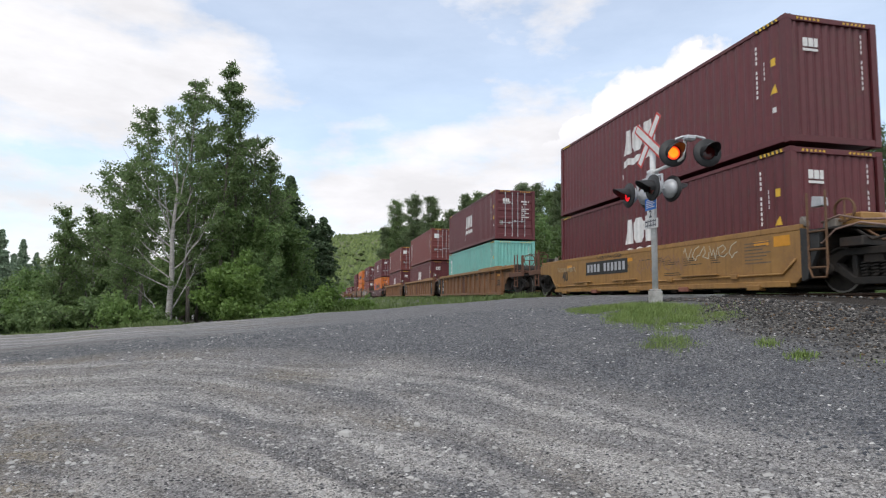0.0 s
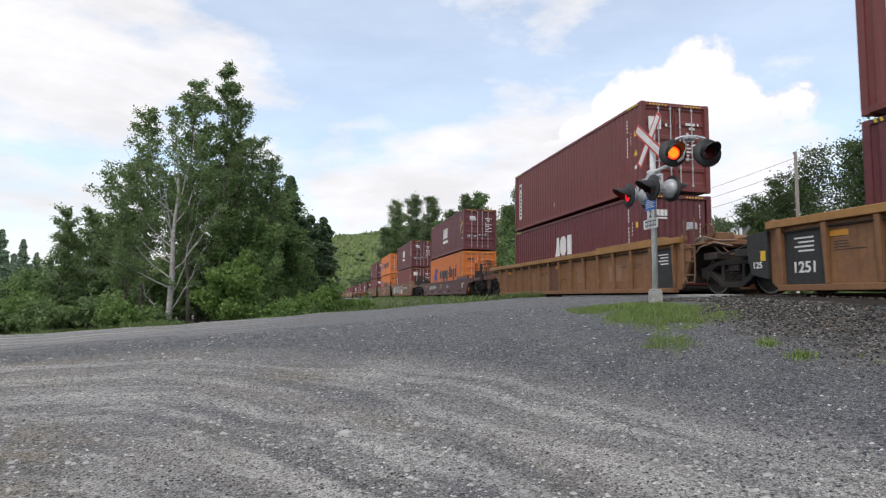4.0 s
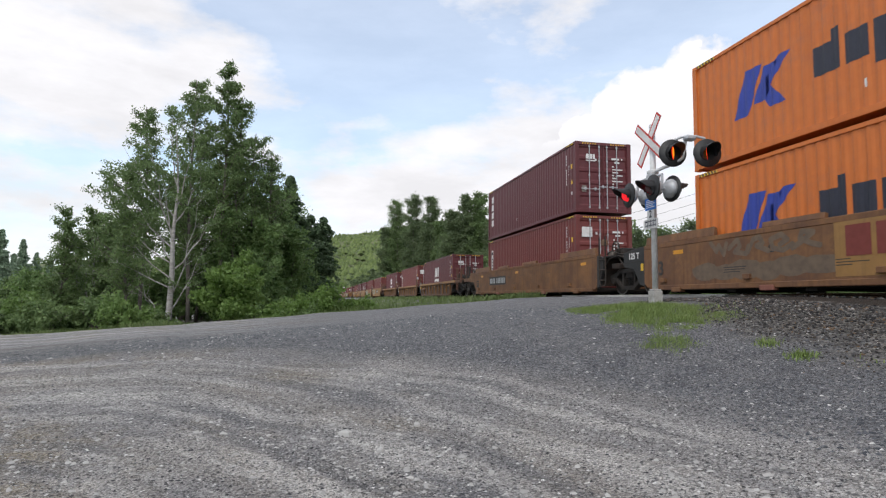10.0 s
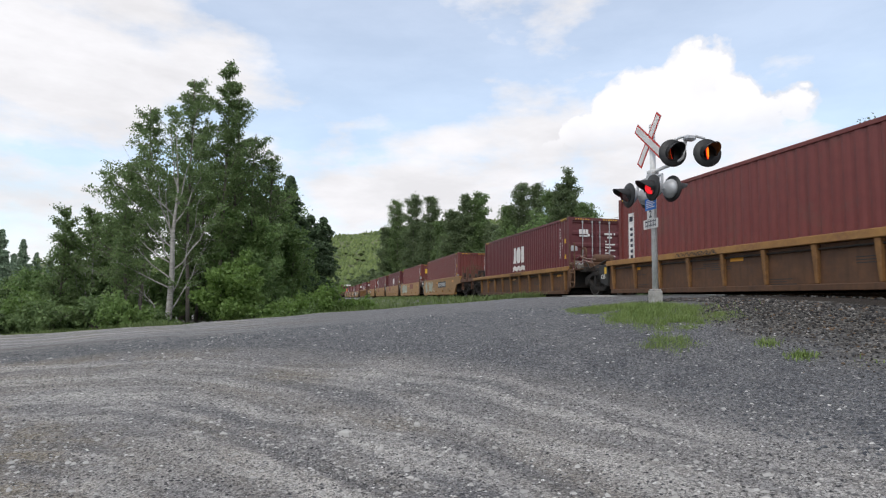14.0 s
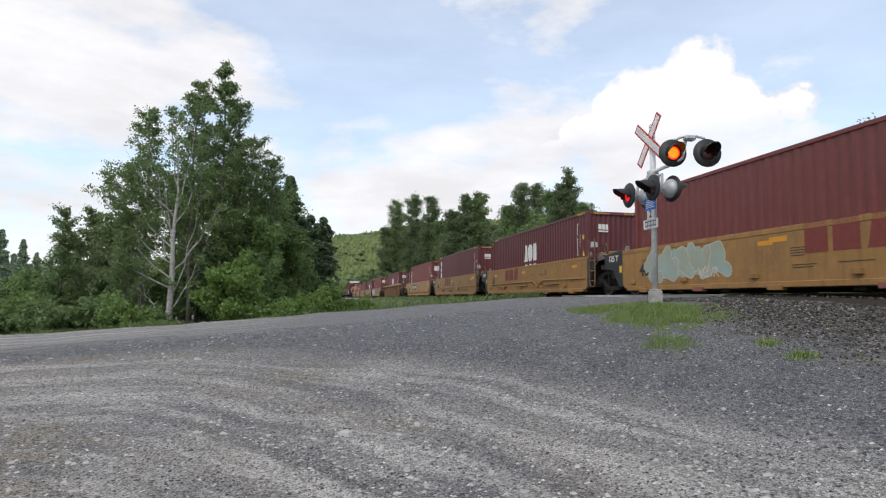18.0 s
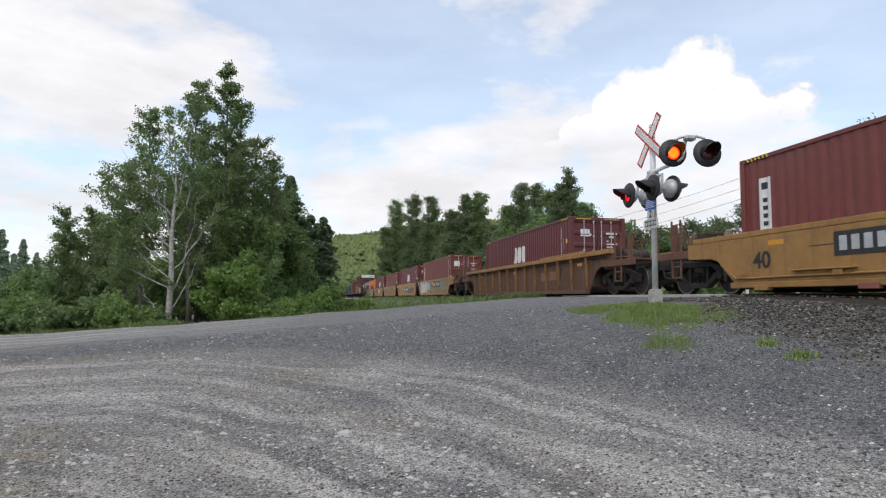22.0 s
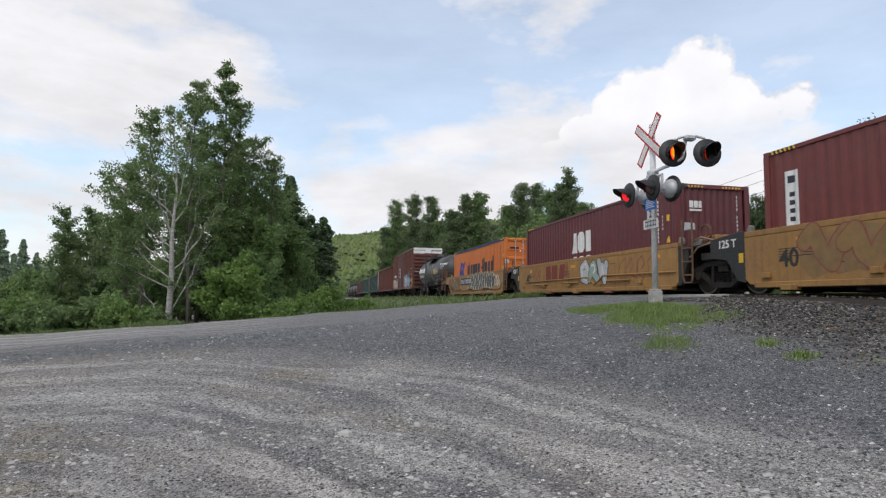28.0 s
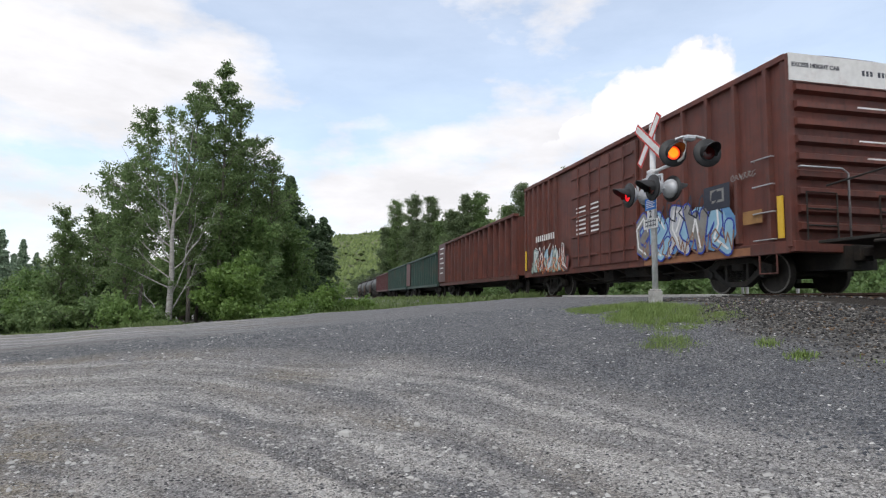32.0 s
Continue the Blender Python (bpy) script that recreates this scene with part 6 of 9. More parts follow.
def size_and_ends():
    """Black end panels with white figures on the ribbed units, and bold size figures."""
    for k in (1, 2, 3):
        lead, tail = WELLS[k][2], WELLS[k][3]
        for end, y0, y1 in ((lead, -7.88, -6.86), (tail, 6.88, 7.88)):
            if end == "coupler":
                continue
            p = part("end_panel", painted([rect(y0, y1, 0.18, 1.28)], 0.01, -1.36, False), M_DARKPLATE, CARS[k], "black painted panel with white figures")
            for j in range(4):
                part("panel_lines", painted([rect(y0 + 0.25, y0 + 0.75 - 0.1 * (j % 2), 1.12 - 0.09 * j, 1.155 - 0.09 * j)], 0.013, -1.36, False), M_WHITE, p)
            if end == tail:
                lettering("capacity_mark", "1251", 0.32, M_WHITE, p, on_side(-1.374, (y0 + y1) / 2, 0.52))
        for y, w in ((-5.0, 0.9), (-2.2, 0.6), (2.9, 0.8)):
            part("faded_patch", painted([rect(y, y + w, 0.45, 1.0)], 0.004, -1.36, False), M_PATCHTAN, CARS[k], "faded paler paint patch")
        part("rust_panel", painted([rect(0.2, 1.1, 0.2, 1.3)], 0.004, -1.36, False), M_RUSTPANEL, CARS[k], "rusted panel between ribs")


def dress_cars():
    """Marks that set each unit apart."""
    S, Rb = -1.46, -1.36

    def letter(k, body, y, z, size=0.26):
        lettering("unit_letter", body, size, M_DARKPLATE, CARS[k], on_side(S - 0.003, y, z), 0.002)

    def amber(k, y, z=1.10, w=0.5, h=0.2):
        part("reflector", painted([rect(y - w, y, z - h / 2, z + h / 2)], 0.0062, S, False), M_AMBER, CARS[k], "amber reflector panel")
    number_panel(CARS[0], 3.2, 0.78, S)
    tag_line(CARS[0], S, 2.5, 0.7, 1.22, 1.36, 6, M_DARKPLATE, 1, 0.012)
    tag_line(CARS[0], S, -0.2, -2.6, 0.62, 1.15, 5, M_PATCHTAN, 2, 0.02)
    tag_line(CARS[0], S, -2.6, -4.7, 0.85, 1.24, 6, M_CREAM, 3, 0.012)
    tag_line(CARS[0], S, 5.9, 4.2, 0.90, 1.10, 6, M_CREAM, 4, 0.010)
    part("reflector", painted([rect(-6.25, -5.8, 1.00, 1.23)], 0.006, S, False), M_AMBER, CARS[0], "large amber reflector panel")
    for k in range(7):
        part("stencil_mark", painted([rect(-5.7 + 0.12 * (k % 3), -4.9, 1.12 - 0.075 * k, 1.145 - 0.075 * k)], 0.005, S, False), M_PATCH, CARS[0])
    number_panel(CARS[4], 5.2, 0.58, S, False)
    # grey fat shapes, then pink and cream
    sprayed_ground(CARS[5], S, 7.0, 5.9, 0.24, 1.30, M_CREAM, 50, 4)
    sprayed_ground(CARS[5], S, 6.0, 1.4, 0.22, 1.42, M_GREYSPRAY, 5, 8)
    sprayed_ground(CARS[5], S, 1.7, 0.3, 0.24, 1.36, M_SPRAYPINK, 51, 3)
    sprayed_ground(CARS[5], S, 0.4, -1.1, 0.24, 1.00, M_CREAM, 52, 4)
    piece(CARS[5], S - 0.003, 5.95, 1.3, 0.24, 1.42, 5, M_PALESPRAY, M_DARKPLATE, 53, 0.15, 0.028)
    tag_line(CARS[5], S, -0.2, -1.0, 1.05, 1.40, 4, M_CREAM, 54, 0.016)
    for y, z in ((5.2, 1.02), (2.6, 1.10), (-0.2, 1.14)):
        part("reflector", painted([rect(y - 0.42, y, z - 0.06, z + 0.06)], 0.017, S, False), M_SIGNYEL, CARS[5], "yellow reflector strip")
    number_panel(CARS[5], -1.85, 0.78, S)
    part("paint_patch", painted([rect(-1.2, 1.6, 0.30, 1.44)], 0.003, S, False), M_YELLOW, CARS[6], "tan paint patch")
    plain_mark(CARS[6], 1.35, 0.68, S - 0.004, 0.58)
    sprayed_ground(CARS[6], S, 5.8, 1.6, 0.26, 0.80, M_PATCH, 61, 6)
    tag_line(CARS[6], S, 5.2, 1.9, 0.9, 1.3, 5, M_PATCH, 62, 0.06)
    sprayed_ground(CARS[6], S, -1.3, -3.0, 0.36, 1.2, M_PATCHTAN, 63, 4)
    part("paint_patch", painted([rect(-3.6, -2.3, 1.06, 1.34), rect(-5.3, -4.3, 1.08, 1.36)], 0.004, S, False), M_SPRAYBLUEGREY, CARS[6], "faded blue-grey patch")
    letter(6, "C", 3.2, 0.98)
    size_and_ends()
    number_panel(CARS[7], 4.9, 0.66, S)
    for k, y in ((8, -2.0), (9, 2.5), (10, 0.5)):
        tag_line(CARS[k], -1.503, y, y - 1.7, 0.99, 1.11, 7, M_DARKPLATE, 80 + k, 0.012)
    part("air_reservoir", Geo().lathe([(-0.42, 0.04), (-0.40, 0.12), (-0.34, 0.15), (0.34, 0.15), (0.40, 0.12), (0.42, 0.04)], 16, (-1.44, 4.93, 0.64), "y"), M_RUSTY, CARS[8], "rusty air tank hung beside the side", smooth=True)
    # pale teal letters with light rims
    number_panel(CARS[11], -0.3, 0.76, S)
    sprayed_ground(CARS[11], S, 5.3, 2.6, 0.34, 1.30, M_SPRAYTEAL, 70, 6)
    piece(CARS[11], S - 0.002, 5.45, 2.25, 0.28, 1.36, 4, (M_PALETEAL, M_YELLOW, M_PALETEAL), M_CREAM, 7, 0.17, 0.022)
    tag_line(CARS[11], S, 2.2, 1.3, 0.35, 0.70, 4, M_CREAM, 8, 0.018)
    letter(11, "A", 0.65, 0.98)
    amber(11, 3.6, 1.12, 0.4, 0.12)
    amber(11, -5.3, 1.12, 0.5, 0.13)
    plain_mark(CARS[12], -0.8, 0.80, S)
    sprayed_ground(CARS[12], S, 5.05, 1.9, 0.34, 1.32, M_SPRAYTEAL, 71, 6)
    piece(CARS[12], S - 0.002, 5.0, 1.5, 0.32, 1.38, 5, M_PALETEAL, M_CREAM, 9, 0.16, 0.022)
    tag_line(CARS[12], S - 0.008, 2.6, 1.8, 0.38, 0.70, 4, M_CREAM, 10, 0.018)
    letter(12, "E", 2.35, 0.98)
    amber(12, 0.15, 1.16, 0.5, 0.12)
    plain_mark(CARS[13], 3.1, 0.78, S)
    letter(13, "D", -2.5, 0.98)
    plain_mark(CARS[14], 2.6, 0.80, S)
    letter(14, "C", -2.5, 0.96)
    amber(14, -5.6, 1.16, 0.5, 0.16)
    number_panel(CARS[15], 3.2, 0.77, S)
    letter(15, "B", -0.7, 0.92)
    amber(15, -5.4, 1.14, 0.5, 0.16)
    part("faded_patch", painted([rect(-4.1, -3.3, 0.62, 1.0), rect(-5.0, -4.25, 0.62, 1.0)], 0.004, Rb, False), M_TAN, CARS[16], "faded tan mark")
    lettering("size_mark", "53", 0.42, M_UNDER, CARS[16], on_side(Rb - 0.006, -5.35, 0.92), 0.002)
    for y in (-1.2, -2.6, 3.4, 5.6):
        part("rust_panel", painted([rect(y, y + 1.05, 0.22, 1.30)], 0.003, Rb, False), M_RUSTPANEL, CARS[16], "rusted panel between ribs")
    # cream panels with blue edges on a pale blue cloud
    number_panel(CARS[17], -0.32, 0.84, S)
    sprayed_ground(CARS[17], S, 5.9, 5.2, 0.30, 1.35, M_PALEBLUE, 72, 3)
    sprayed_ground(CARS[17], S, 2.6, 1.3, 0.55, 1.36, M_PALEBLUE, 73, 4)
    part("graffiti_outline", painted([[(5.75, 0.26), (2.42, 0.26), (2.42, 0.95), (2.95, 1.34), (5.3, 1.36), (5.75, 1.0)]], 0.005, S, False), M_BLUE, CARS[17], "blue sprayed edge")
    for a, b in ((5.66, 4.72), (4.64, 3.66), (3.58, 2.5)):
        part("graffiti_fill", painted([[(a, 0.31), (b, 0.31), (b, 0.94), (b + 0.25, 1.28), (a - 0.22, 1.31), (a, 1.05)]], 0.0075, S, False), M_CREAM, CARS[17], "cream sprayed panel")
        part("graffiti_line", layered([capsule((a - 0.42, 0.42), (a - 0.40, 0.98), 0.035)], 0.010, S), M_PALEBLUE, CARS[17])
    tag_line(CARS[17], S, 1.3, -1.0, 0.36, 0.68, 8, M_SPRAYBLUE, 14, 0.026)
    tag_line(CARS[17], S, 2.2, 1.0, 1.05, 1.30, 4, M_DARKPLATE, 19, 0.014)
    part("paint_patch", painted([[(-3.2, 0.30), (-3.15, 1.30), (-4.3, 1.40), (-5.9, 1.42), (-6.0, 0.34), (-4.6, 0.28)]], 0.0045, S, False), M_OLIVEGREY, CARS[17], "rubbed-out olive-grey paint patch")
    sprayed_ground(CARS[17], S - 0.002, -4.4, -5.7, 0.40, 0.9, M_PATCHTAN, 74, 4)
    tag_line(CARS[17], S - 0.006, -3.4, -5.6, 0.45, 1.25, 5, M_PALETEAL, 85, 0.018)
    letter(17, "B", 0.5, 0.98)
    amber(17, 0.2, 1.14, 0.4, 0.12)
    number_panel(CARS[18], 1.5, 0.62, S)
    sprayed_ground(CARS[18], S, -1.5, -5.4, 0.28, 1.0, M_PATCH, 75, 6)
    # dull brown overspray with red-brown rims
    sprayed_ground(CARS[19], S, 4.8, 0.05, 0.24, 1.40, M_PATCHOLIVE, 76, 8)
    piece(CARS[19], S - 0.001, 4.7, 0.1, 0.26, 1.40, 5, M_PATCHOLIVE, M_SPRAYRED, 15, 0.17, 0.030)
    tag_line(CARS[19], S, 0.0, -0.5, 0.40, 0.62, 3, M_SPRAYRED, 20, 0.02)
    sprayed_ground(CARS[19], S, -0.5, -5.6, 0.24, 1.42, M_SPRAYRED, 77, 8)
    piece(CARS[19], S - 0.003, -0.6, -5.5, 0.28, 1.40, 5, M_PATCHOLIVE, M_SPRAYRED, 21, 0.19, 0.030)
    plain_mark(CARS[20], 3.05, 0.62, S)
    tag_line(CARS[20], S, 4.65, 3.65, 0.62, 1.24, 3, M_SPRAYRED, 18, 0.020)
    tag_line(CARS[20], S, 1.05, 0.70, 0.50, 1.38, 2, M_SPRAYRED, 22, 0.020)
    piece(CARS[20], S, -0.5, -2.5, 0.34, 1.34, 3, (M_ALU, M_SPRAYTEAL), M_DARKPLATE, 16, 0.14, 0.035, M_WHITE)
    tag_line(CARS[20], S, -3.2, -5.6, 0.42, 1.24, 4, M_SPRAYRED, 23, 0.018)
    # rust over the tail end, then black strokes with broad cream rims
    sprayed_ground(CARS[21], S, 6.6, 3.4, 0.22, 1.42, M_RUSTSMEAR, 78, 7)
    sprayed_ground(CARS[21], S - 0.002, 6.4, 5.2, 0.24, 0.80, M_RUSTPANEL, 86, 4)
    tag_line(CARS[21], S - 0.004, 5.9, 3.8, 0.45, 1.25, 4, M_OLIVEGREY, 87, 0.05)
    number_panel(CARS[21], 2.9, 0.80, S)
    tag_line(CARS[21], S, 1.3, 0.7, 1.14, 1.32, 4, M_CREAM, 24, 0.014)
    tag_line(CARS[21], S, 1.3, 0.6, 0.40, 0.64, 4, M_CREAM, 25, 0.014)
    sprayed_ground(CARS[21], S, 0.6, -4.9, 0.24, 1.42, M_CREAM, 79, 9)
    piece(CARS[21], S - 0.002, 0.6, -4.8, 0.24, 1.44, 11, M_NAVY, M_CREAM, 31, 0.085, 0.05, M_GREYSPRAY, lean=0.3)
    tag_line(CARS[21], S, -4.9, -5.9, 0.5, 1.2, 3, M_WHITE, 27, 0.03)


dress_cars()


# ---- the tank car, boxcar and gondolas at the back ----
def mixed_trucks(car, y0, y1):
    truck(car, y0)
    truck(car, y1)


def couplers(car, y0, y1):
    for y, s in ((y0, -1), (y1, 1)):
        part("coupler", Geo().box(-0.12, 0.12, *sorted((y - s * 0.3, y + s * 0.55)), 0.76, 0.96).box(-0.2, 0.15, *sorted((y + s * 0.4, y + s * 0.72)), 0.68, 1.02), M_UNDER, car, bevel=0.02)


def tank_car(length, label, marks=True):
    car = thing("tank_car", label, "railway wagon", "tank cars of the train")
    r, zc = 1.30, 2.20
    head = [(0.02, 0.12), (0.06, 0.36), (0.14, 0.62), (0.28, 0.86), (0.48, 1.07), (0.75, 1.22), (1.1, r)]
    prof = [(a + 0.45, q) for a, q in head] + [(length - 0.5 - a, q) for a, q in head[::-1]]
    part("tank", Geo().lathe(prof, 48, (0, 0, zc), "y"), M_BLACK, car, "dusty black tank shell", smooth=True)
    for y in (1.57, 4.0, 6.6, 9.1, length - 1.62):
        part("weld_band", Geo().lathe([(y - 0.015, r + 0.001), (y - 0.015, r + 0.005), (y + 0.015, r + 0.005), (y + 0.015, r + 0.001)], 40, (0, 0, zc), "y"), M_BLACK, car)
    t0, t1 = 2.35, length - 2.3
    for y0, y1 in ((-0.1, 3.9), (length - 3.9, length + 0.1)):
        part("stub_sill", Geo().box(-0.35, 0.35, y0, y1, 0.68, 1.0), M_UNDER, car, bevel=0.02)
    for y in (t0, t1):
        part("saddle", Geo().prism([(-0.75, 0.9), (0.75, 0.9), (1.02, 1.5), (0.6, 1.1), (-0.6, 1.1), (-1.02, 1.5)], "y", y - 0.35, y + 0.35), M_BLACK, car, bevel=0.01)
        part("body_bolster", Geo().box(-1.25, 1.25, y - 0.2, y + 0.2, 0.82, 1.0), M_UNDER, car, bevel=0.02)
    ya, yb, zp = 4.6, 8.3, zc + r * 0.86
    part("dome_platform", Geo().box(-1.35, -0.45, ya, yb, zp, zp + 0.06).box(-1.3, -1.22, ya, yb, zp - 0.14, zp), M_UNDER, car, "grated side platform", bevel=0.006)
    yc = (ya + yb) / 2
    part("manway", Geo().lathe([(zc + r - 0.15, 0.42), (zc + r + 0.26, 0.42), (zc + r + 0.32, 0.34)], 20, (0, yc, 0), "z"), M_BLACK, car, smooth=True)
    part("valve_housing", Geo().lathe([(zc + r - 0.1, 0.18), (zc + r + 0.22, 0.18), (zc + r + 0.26, 0.1)], 14, (0, yc - 1.0, 0), "z"), M_BLACK, car)
    part("brace", Geo().box(-1.0, -0.3, ya + 0.7, yb - 0.7, zc + r * 0.86 + 0.06, zc + r + 0.1), M_UNDER, car, bevel=0.02)
    z1 = 4.08
    for y, back in ((ya, 1), (yb, -1)):
        part("dome_railing", Geo().tube([(-1.38, y, zp), (-1.38, y, z1), (0.05, y, z1), (0.05, y, zc + r - 0.02)], 0.026, 6), M_BLACK, car)
        part("railing_loop", Geo().tube([(-0.62, y + 0.25 * back, zp + 0.06), (-0.62, y + 0.25 * back, z1 - 0.35), (-0.5, y + 0.22 * back, z1 - 0.25), (0.03, y + 0.03 * back, z1 - 0.08)], 0.022, 6), M_BLACK, car)
    part("side_rail", Geo().tube([(-1.38, ya, z1 - 0.4), (-1.38, ya + 0.8, z1 - 0.4), (-1.38, ya + 0.9, zp)], 0.02, 6), M_BLACK, car)
    ladder(car, -1.46, 6.7, 0.95, zp + 0.5, 0.42, M_BLACK)
    for s in (-1, 1):
        x = 1.42 * s
        part("handrail", Geo().tube([(x, -0.05, 2.1), (x, 0.7, 2.2), (x, 1.26, 2.24), (x, 1.32, 2.16), (x, 1.32, 1.02)], 0.022, 6), M_STEEL, car, "bent steel handrail")
        part("handrail", Geo().tube([(x, length + 0.05, 2.1), (x, length - 1.26, 2.2), (x, length - 1.32, 1.02)], 0.022, 6), M_STEEL, car)
        part("side_rail", Geo().tube([(x, 2.2, 0.95), (x, length - 0.9, 0.92)], 0.03, 6), M_UNDER, car)
        for k in range(5):
            y = 3.6 + k * 1.6
            part("rail_bracket", Geo().tube([(x, y, 0.93), (s * 1.05, y + 0.25, 1.32)], 0.02, 5), M_UNDER, car)
        part("ladder", Geo().box(*sorted((x, x + 0.04 * s)), -0.62, -0.50, 0.5, 2.35).box(*sorted((x, x + 0.04 * s)), -0.18, -0.12, 0.5, 2.3).box(*sorted((x, x + 0.03 * s)), -0.6, -0.14, 0.6, 0.64).box(*sorted((x, x + 0.03 * s)), -0.6, -0.14, 1.0, 1.04).box(*sorted((x, x + 0.03 * s)), -0.6, -0.14, 1.4, 1.44).box(*sorted((x, x + 0.03 * s)), -0.6, -0.14, 1.8, 1.84), M_RUSTY, car, "rusty end ladder")
    for y0, y1 in ((-0.3, 2.9), (length - 1.0, length + 0.3)):
        part("end_platform", Geo().box(-1.42, 1.42, y0, y1, 0.98, 1.04), M_UNDER, car, bevel=0.006)
    part("air_reservoir", Geo().lathe([(-0.72, 0.04), (-0.68, 0.16), (-0.6, 0.22), (0.6, 0.22), (0.68, 0.16), (0.72, 0.04)], 18, (-1.18, 1.95, 1.28), "y"), M_STEEL, car, "small dusty air tank", smooth=True)
    part("valve_cluster", Geo().lathe([(1.0, 0.09), (1.3, 0.11), (1.36, 0.05), (1.48, 0.04)], 12, (-1.2, 3.0, 0), "z").box(-1.3, -1.1, 2.85, 3.15, 1.02, 1.2), M_GUIDE, car, "pale dusty air valve", bevel=0.01)
    part("bottom_outlet", Geo().lathe([(0.55, 0.14), (0.62, 0.2), (0.95, 0.2)], 14, (0, length / 2, 0), "z"), M_UNDER, car)
    part("brake_rigging", Geo().tube([(-0.5, 3.9, 0.7), (-0.5, length - 3.9, 0.72)], 0.025, 6), M_UNDER, car)
    part("brake_cylinder", Geo().lathe([(4.2, 0.05), (4.25, 0.17), (4.9, 0.17), (4.95, 0.05)], 14, (-0.6, 0, 0.78), "y"), M_UNDER, car, smooth=True)
    mixed_trucks(car, t0, t1)
    couplers(car, -0.1, length + 0.1)
    if not marks:
        return car

    def radius(y):
        return float(np.interp(y, [a for a, q in prof], [q for a, q in prof])) + 0.006

    def shell(y, z, w, h, m, nm, slant=0.0, label=""):
        """Paint that follows the shell; reads towards -y from y."""
        vs, fs = [], []
        cols = 1 if y - w > 1.1 else 3
        for k in range(5):
            zz = z + h * k / 4
            for c in range(cols + 1):
                yy = y - w * c / cols + slant * k / 4
                q = radius(yy)
                vs.append((-math.sqrt(max(0.01, q * q - (zz - zc) ** 2)), yy, zz))
        n = cols + 1
        for k in range(4):
            for c in range(cols):
                fs.append((k * n + c, k * n + c + 1, (k + 1) * n + c + 1, (k + 1) * n + c))
        part(nm, Geo().add(vs, fs), m, car, label)
    shell(11.45, 2.27, 0.36, 0.46, M_WHITE, "emblem", 0.0, "white painted emblem shape")
    for k in range(6):
        shell(11.0 - 0.44 * k, 2.27, 0.36, 0.36, M_WHITE, "name_mark", -0.05)
    for k in range(10):
        if k != 4:
            shell(10.95 - 0.185 * k, 1.78, 0.13, 0.25, M_WHITE, "number_mark")
    for k in range(3):
        for c in range(3):
            shell(10.8 - 0.62 * c, 1.50 - 0.1 * k, 0.42 - 0.1 * ((k + c) % 2), 0.045, M_ALU, "data_lines")
    for y, z, h, lean in ((8.4, 1.66, 0.62, 0.0), (7.9, 1.7, 0.62, 0.0), (5.4, 1.75, 0.56, 0.0), (4.95, 1.75, 0.58, 0.0), (2.1, 1.5, 0.85, 0.0), (12.15, 1.6, 0.8, 0.0)):
        shell(y, z, 0.085, h, M_SIGNYEL, "conspicuity_stripe", lean, "worn yellow stripe")
    shell(4.25, 1.97, 0.72, 0.42, M_SIGNYEL, "placard", 0.0, "yellow notice panel")
    for k in range(3):
        shell(4.18 - 0.04 * (k % 2), 2.04 + 0.12 * k, 0.58 - 0.06 * k, 0.045, M_TANTOP, "data_lines")
    for k in range(7):
        for c in range(3):
            shell(3.40 - 0.38 * c, 1.95 + 0.075 * k, 0.33 - 0.05 * ((k + c) % 3), 0.04, M_ALU, "data_lines")
    for k in range(2):
        shell(5.25 - 0.1 * k, 2.68 + 0.07 * k, 0.62 - 0.1 * k, 0.045, M_ALU, "data_lines")
        shell(5.25 - 0.1 * k, 2.86 + 0.07 * k, 0.5 - 0.1 * k, 0.035, M_ALU, "data_lines")
    for k in range(4):
        for c in range(3):
            shell(5.25 - 0.33 * c, 1.42 + 0.08 * k, 0.24 - 0.05 * ((k + c) % 3), 0.035, M_ALU, "data_lines")
    shell(3.15, 1.64, 0.42, 0.1, M_ALU, "data_plate", 0.0, "small pale outlined plate")
    shell(3.11, 1.665, 0.34, 0.05, M_BLACK, "plate_middle")
    for k in range(10):
        if k != 4:
            shell(1.62 - 0.085 * k, 2.62, 0.062, 0.14, M_WHITE, "number_mark")
    for k in range(4):
        shell(1.42 - 0.1 * (k % 2), 2.52 - 0.075 * k, 0.5 - 0.12 * (k % 3), 0.035, M_ALU, "data_lines")
    rng = random.Random(41)
    for k in range(7):
        y, z = 8.75 - 0.22 * k, 1.35 + rng.uniform(-0.05, 0.2)
        shell(y, z, 0.3, 0.03, M_SPRAYTEAL, "sprayed_line", rng.uniform(-0.1, 0.1))
        shell(y, z - 0.05, 0.03, 0.3, M_SPRAYTEAL, "sprayed_line", rng.uniform(-0.15, 0.15))
    return car


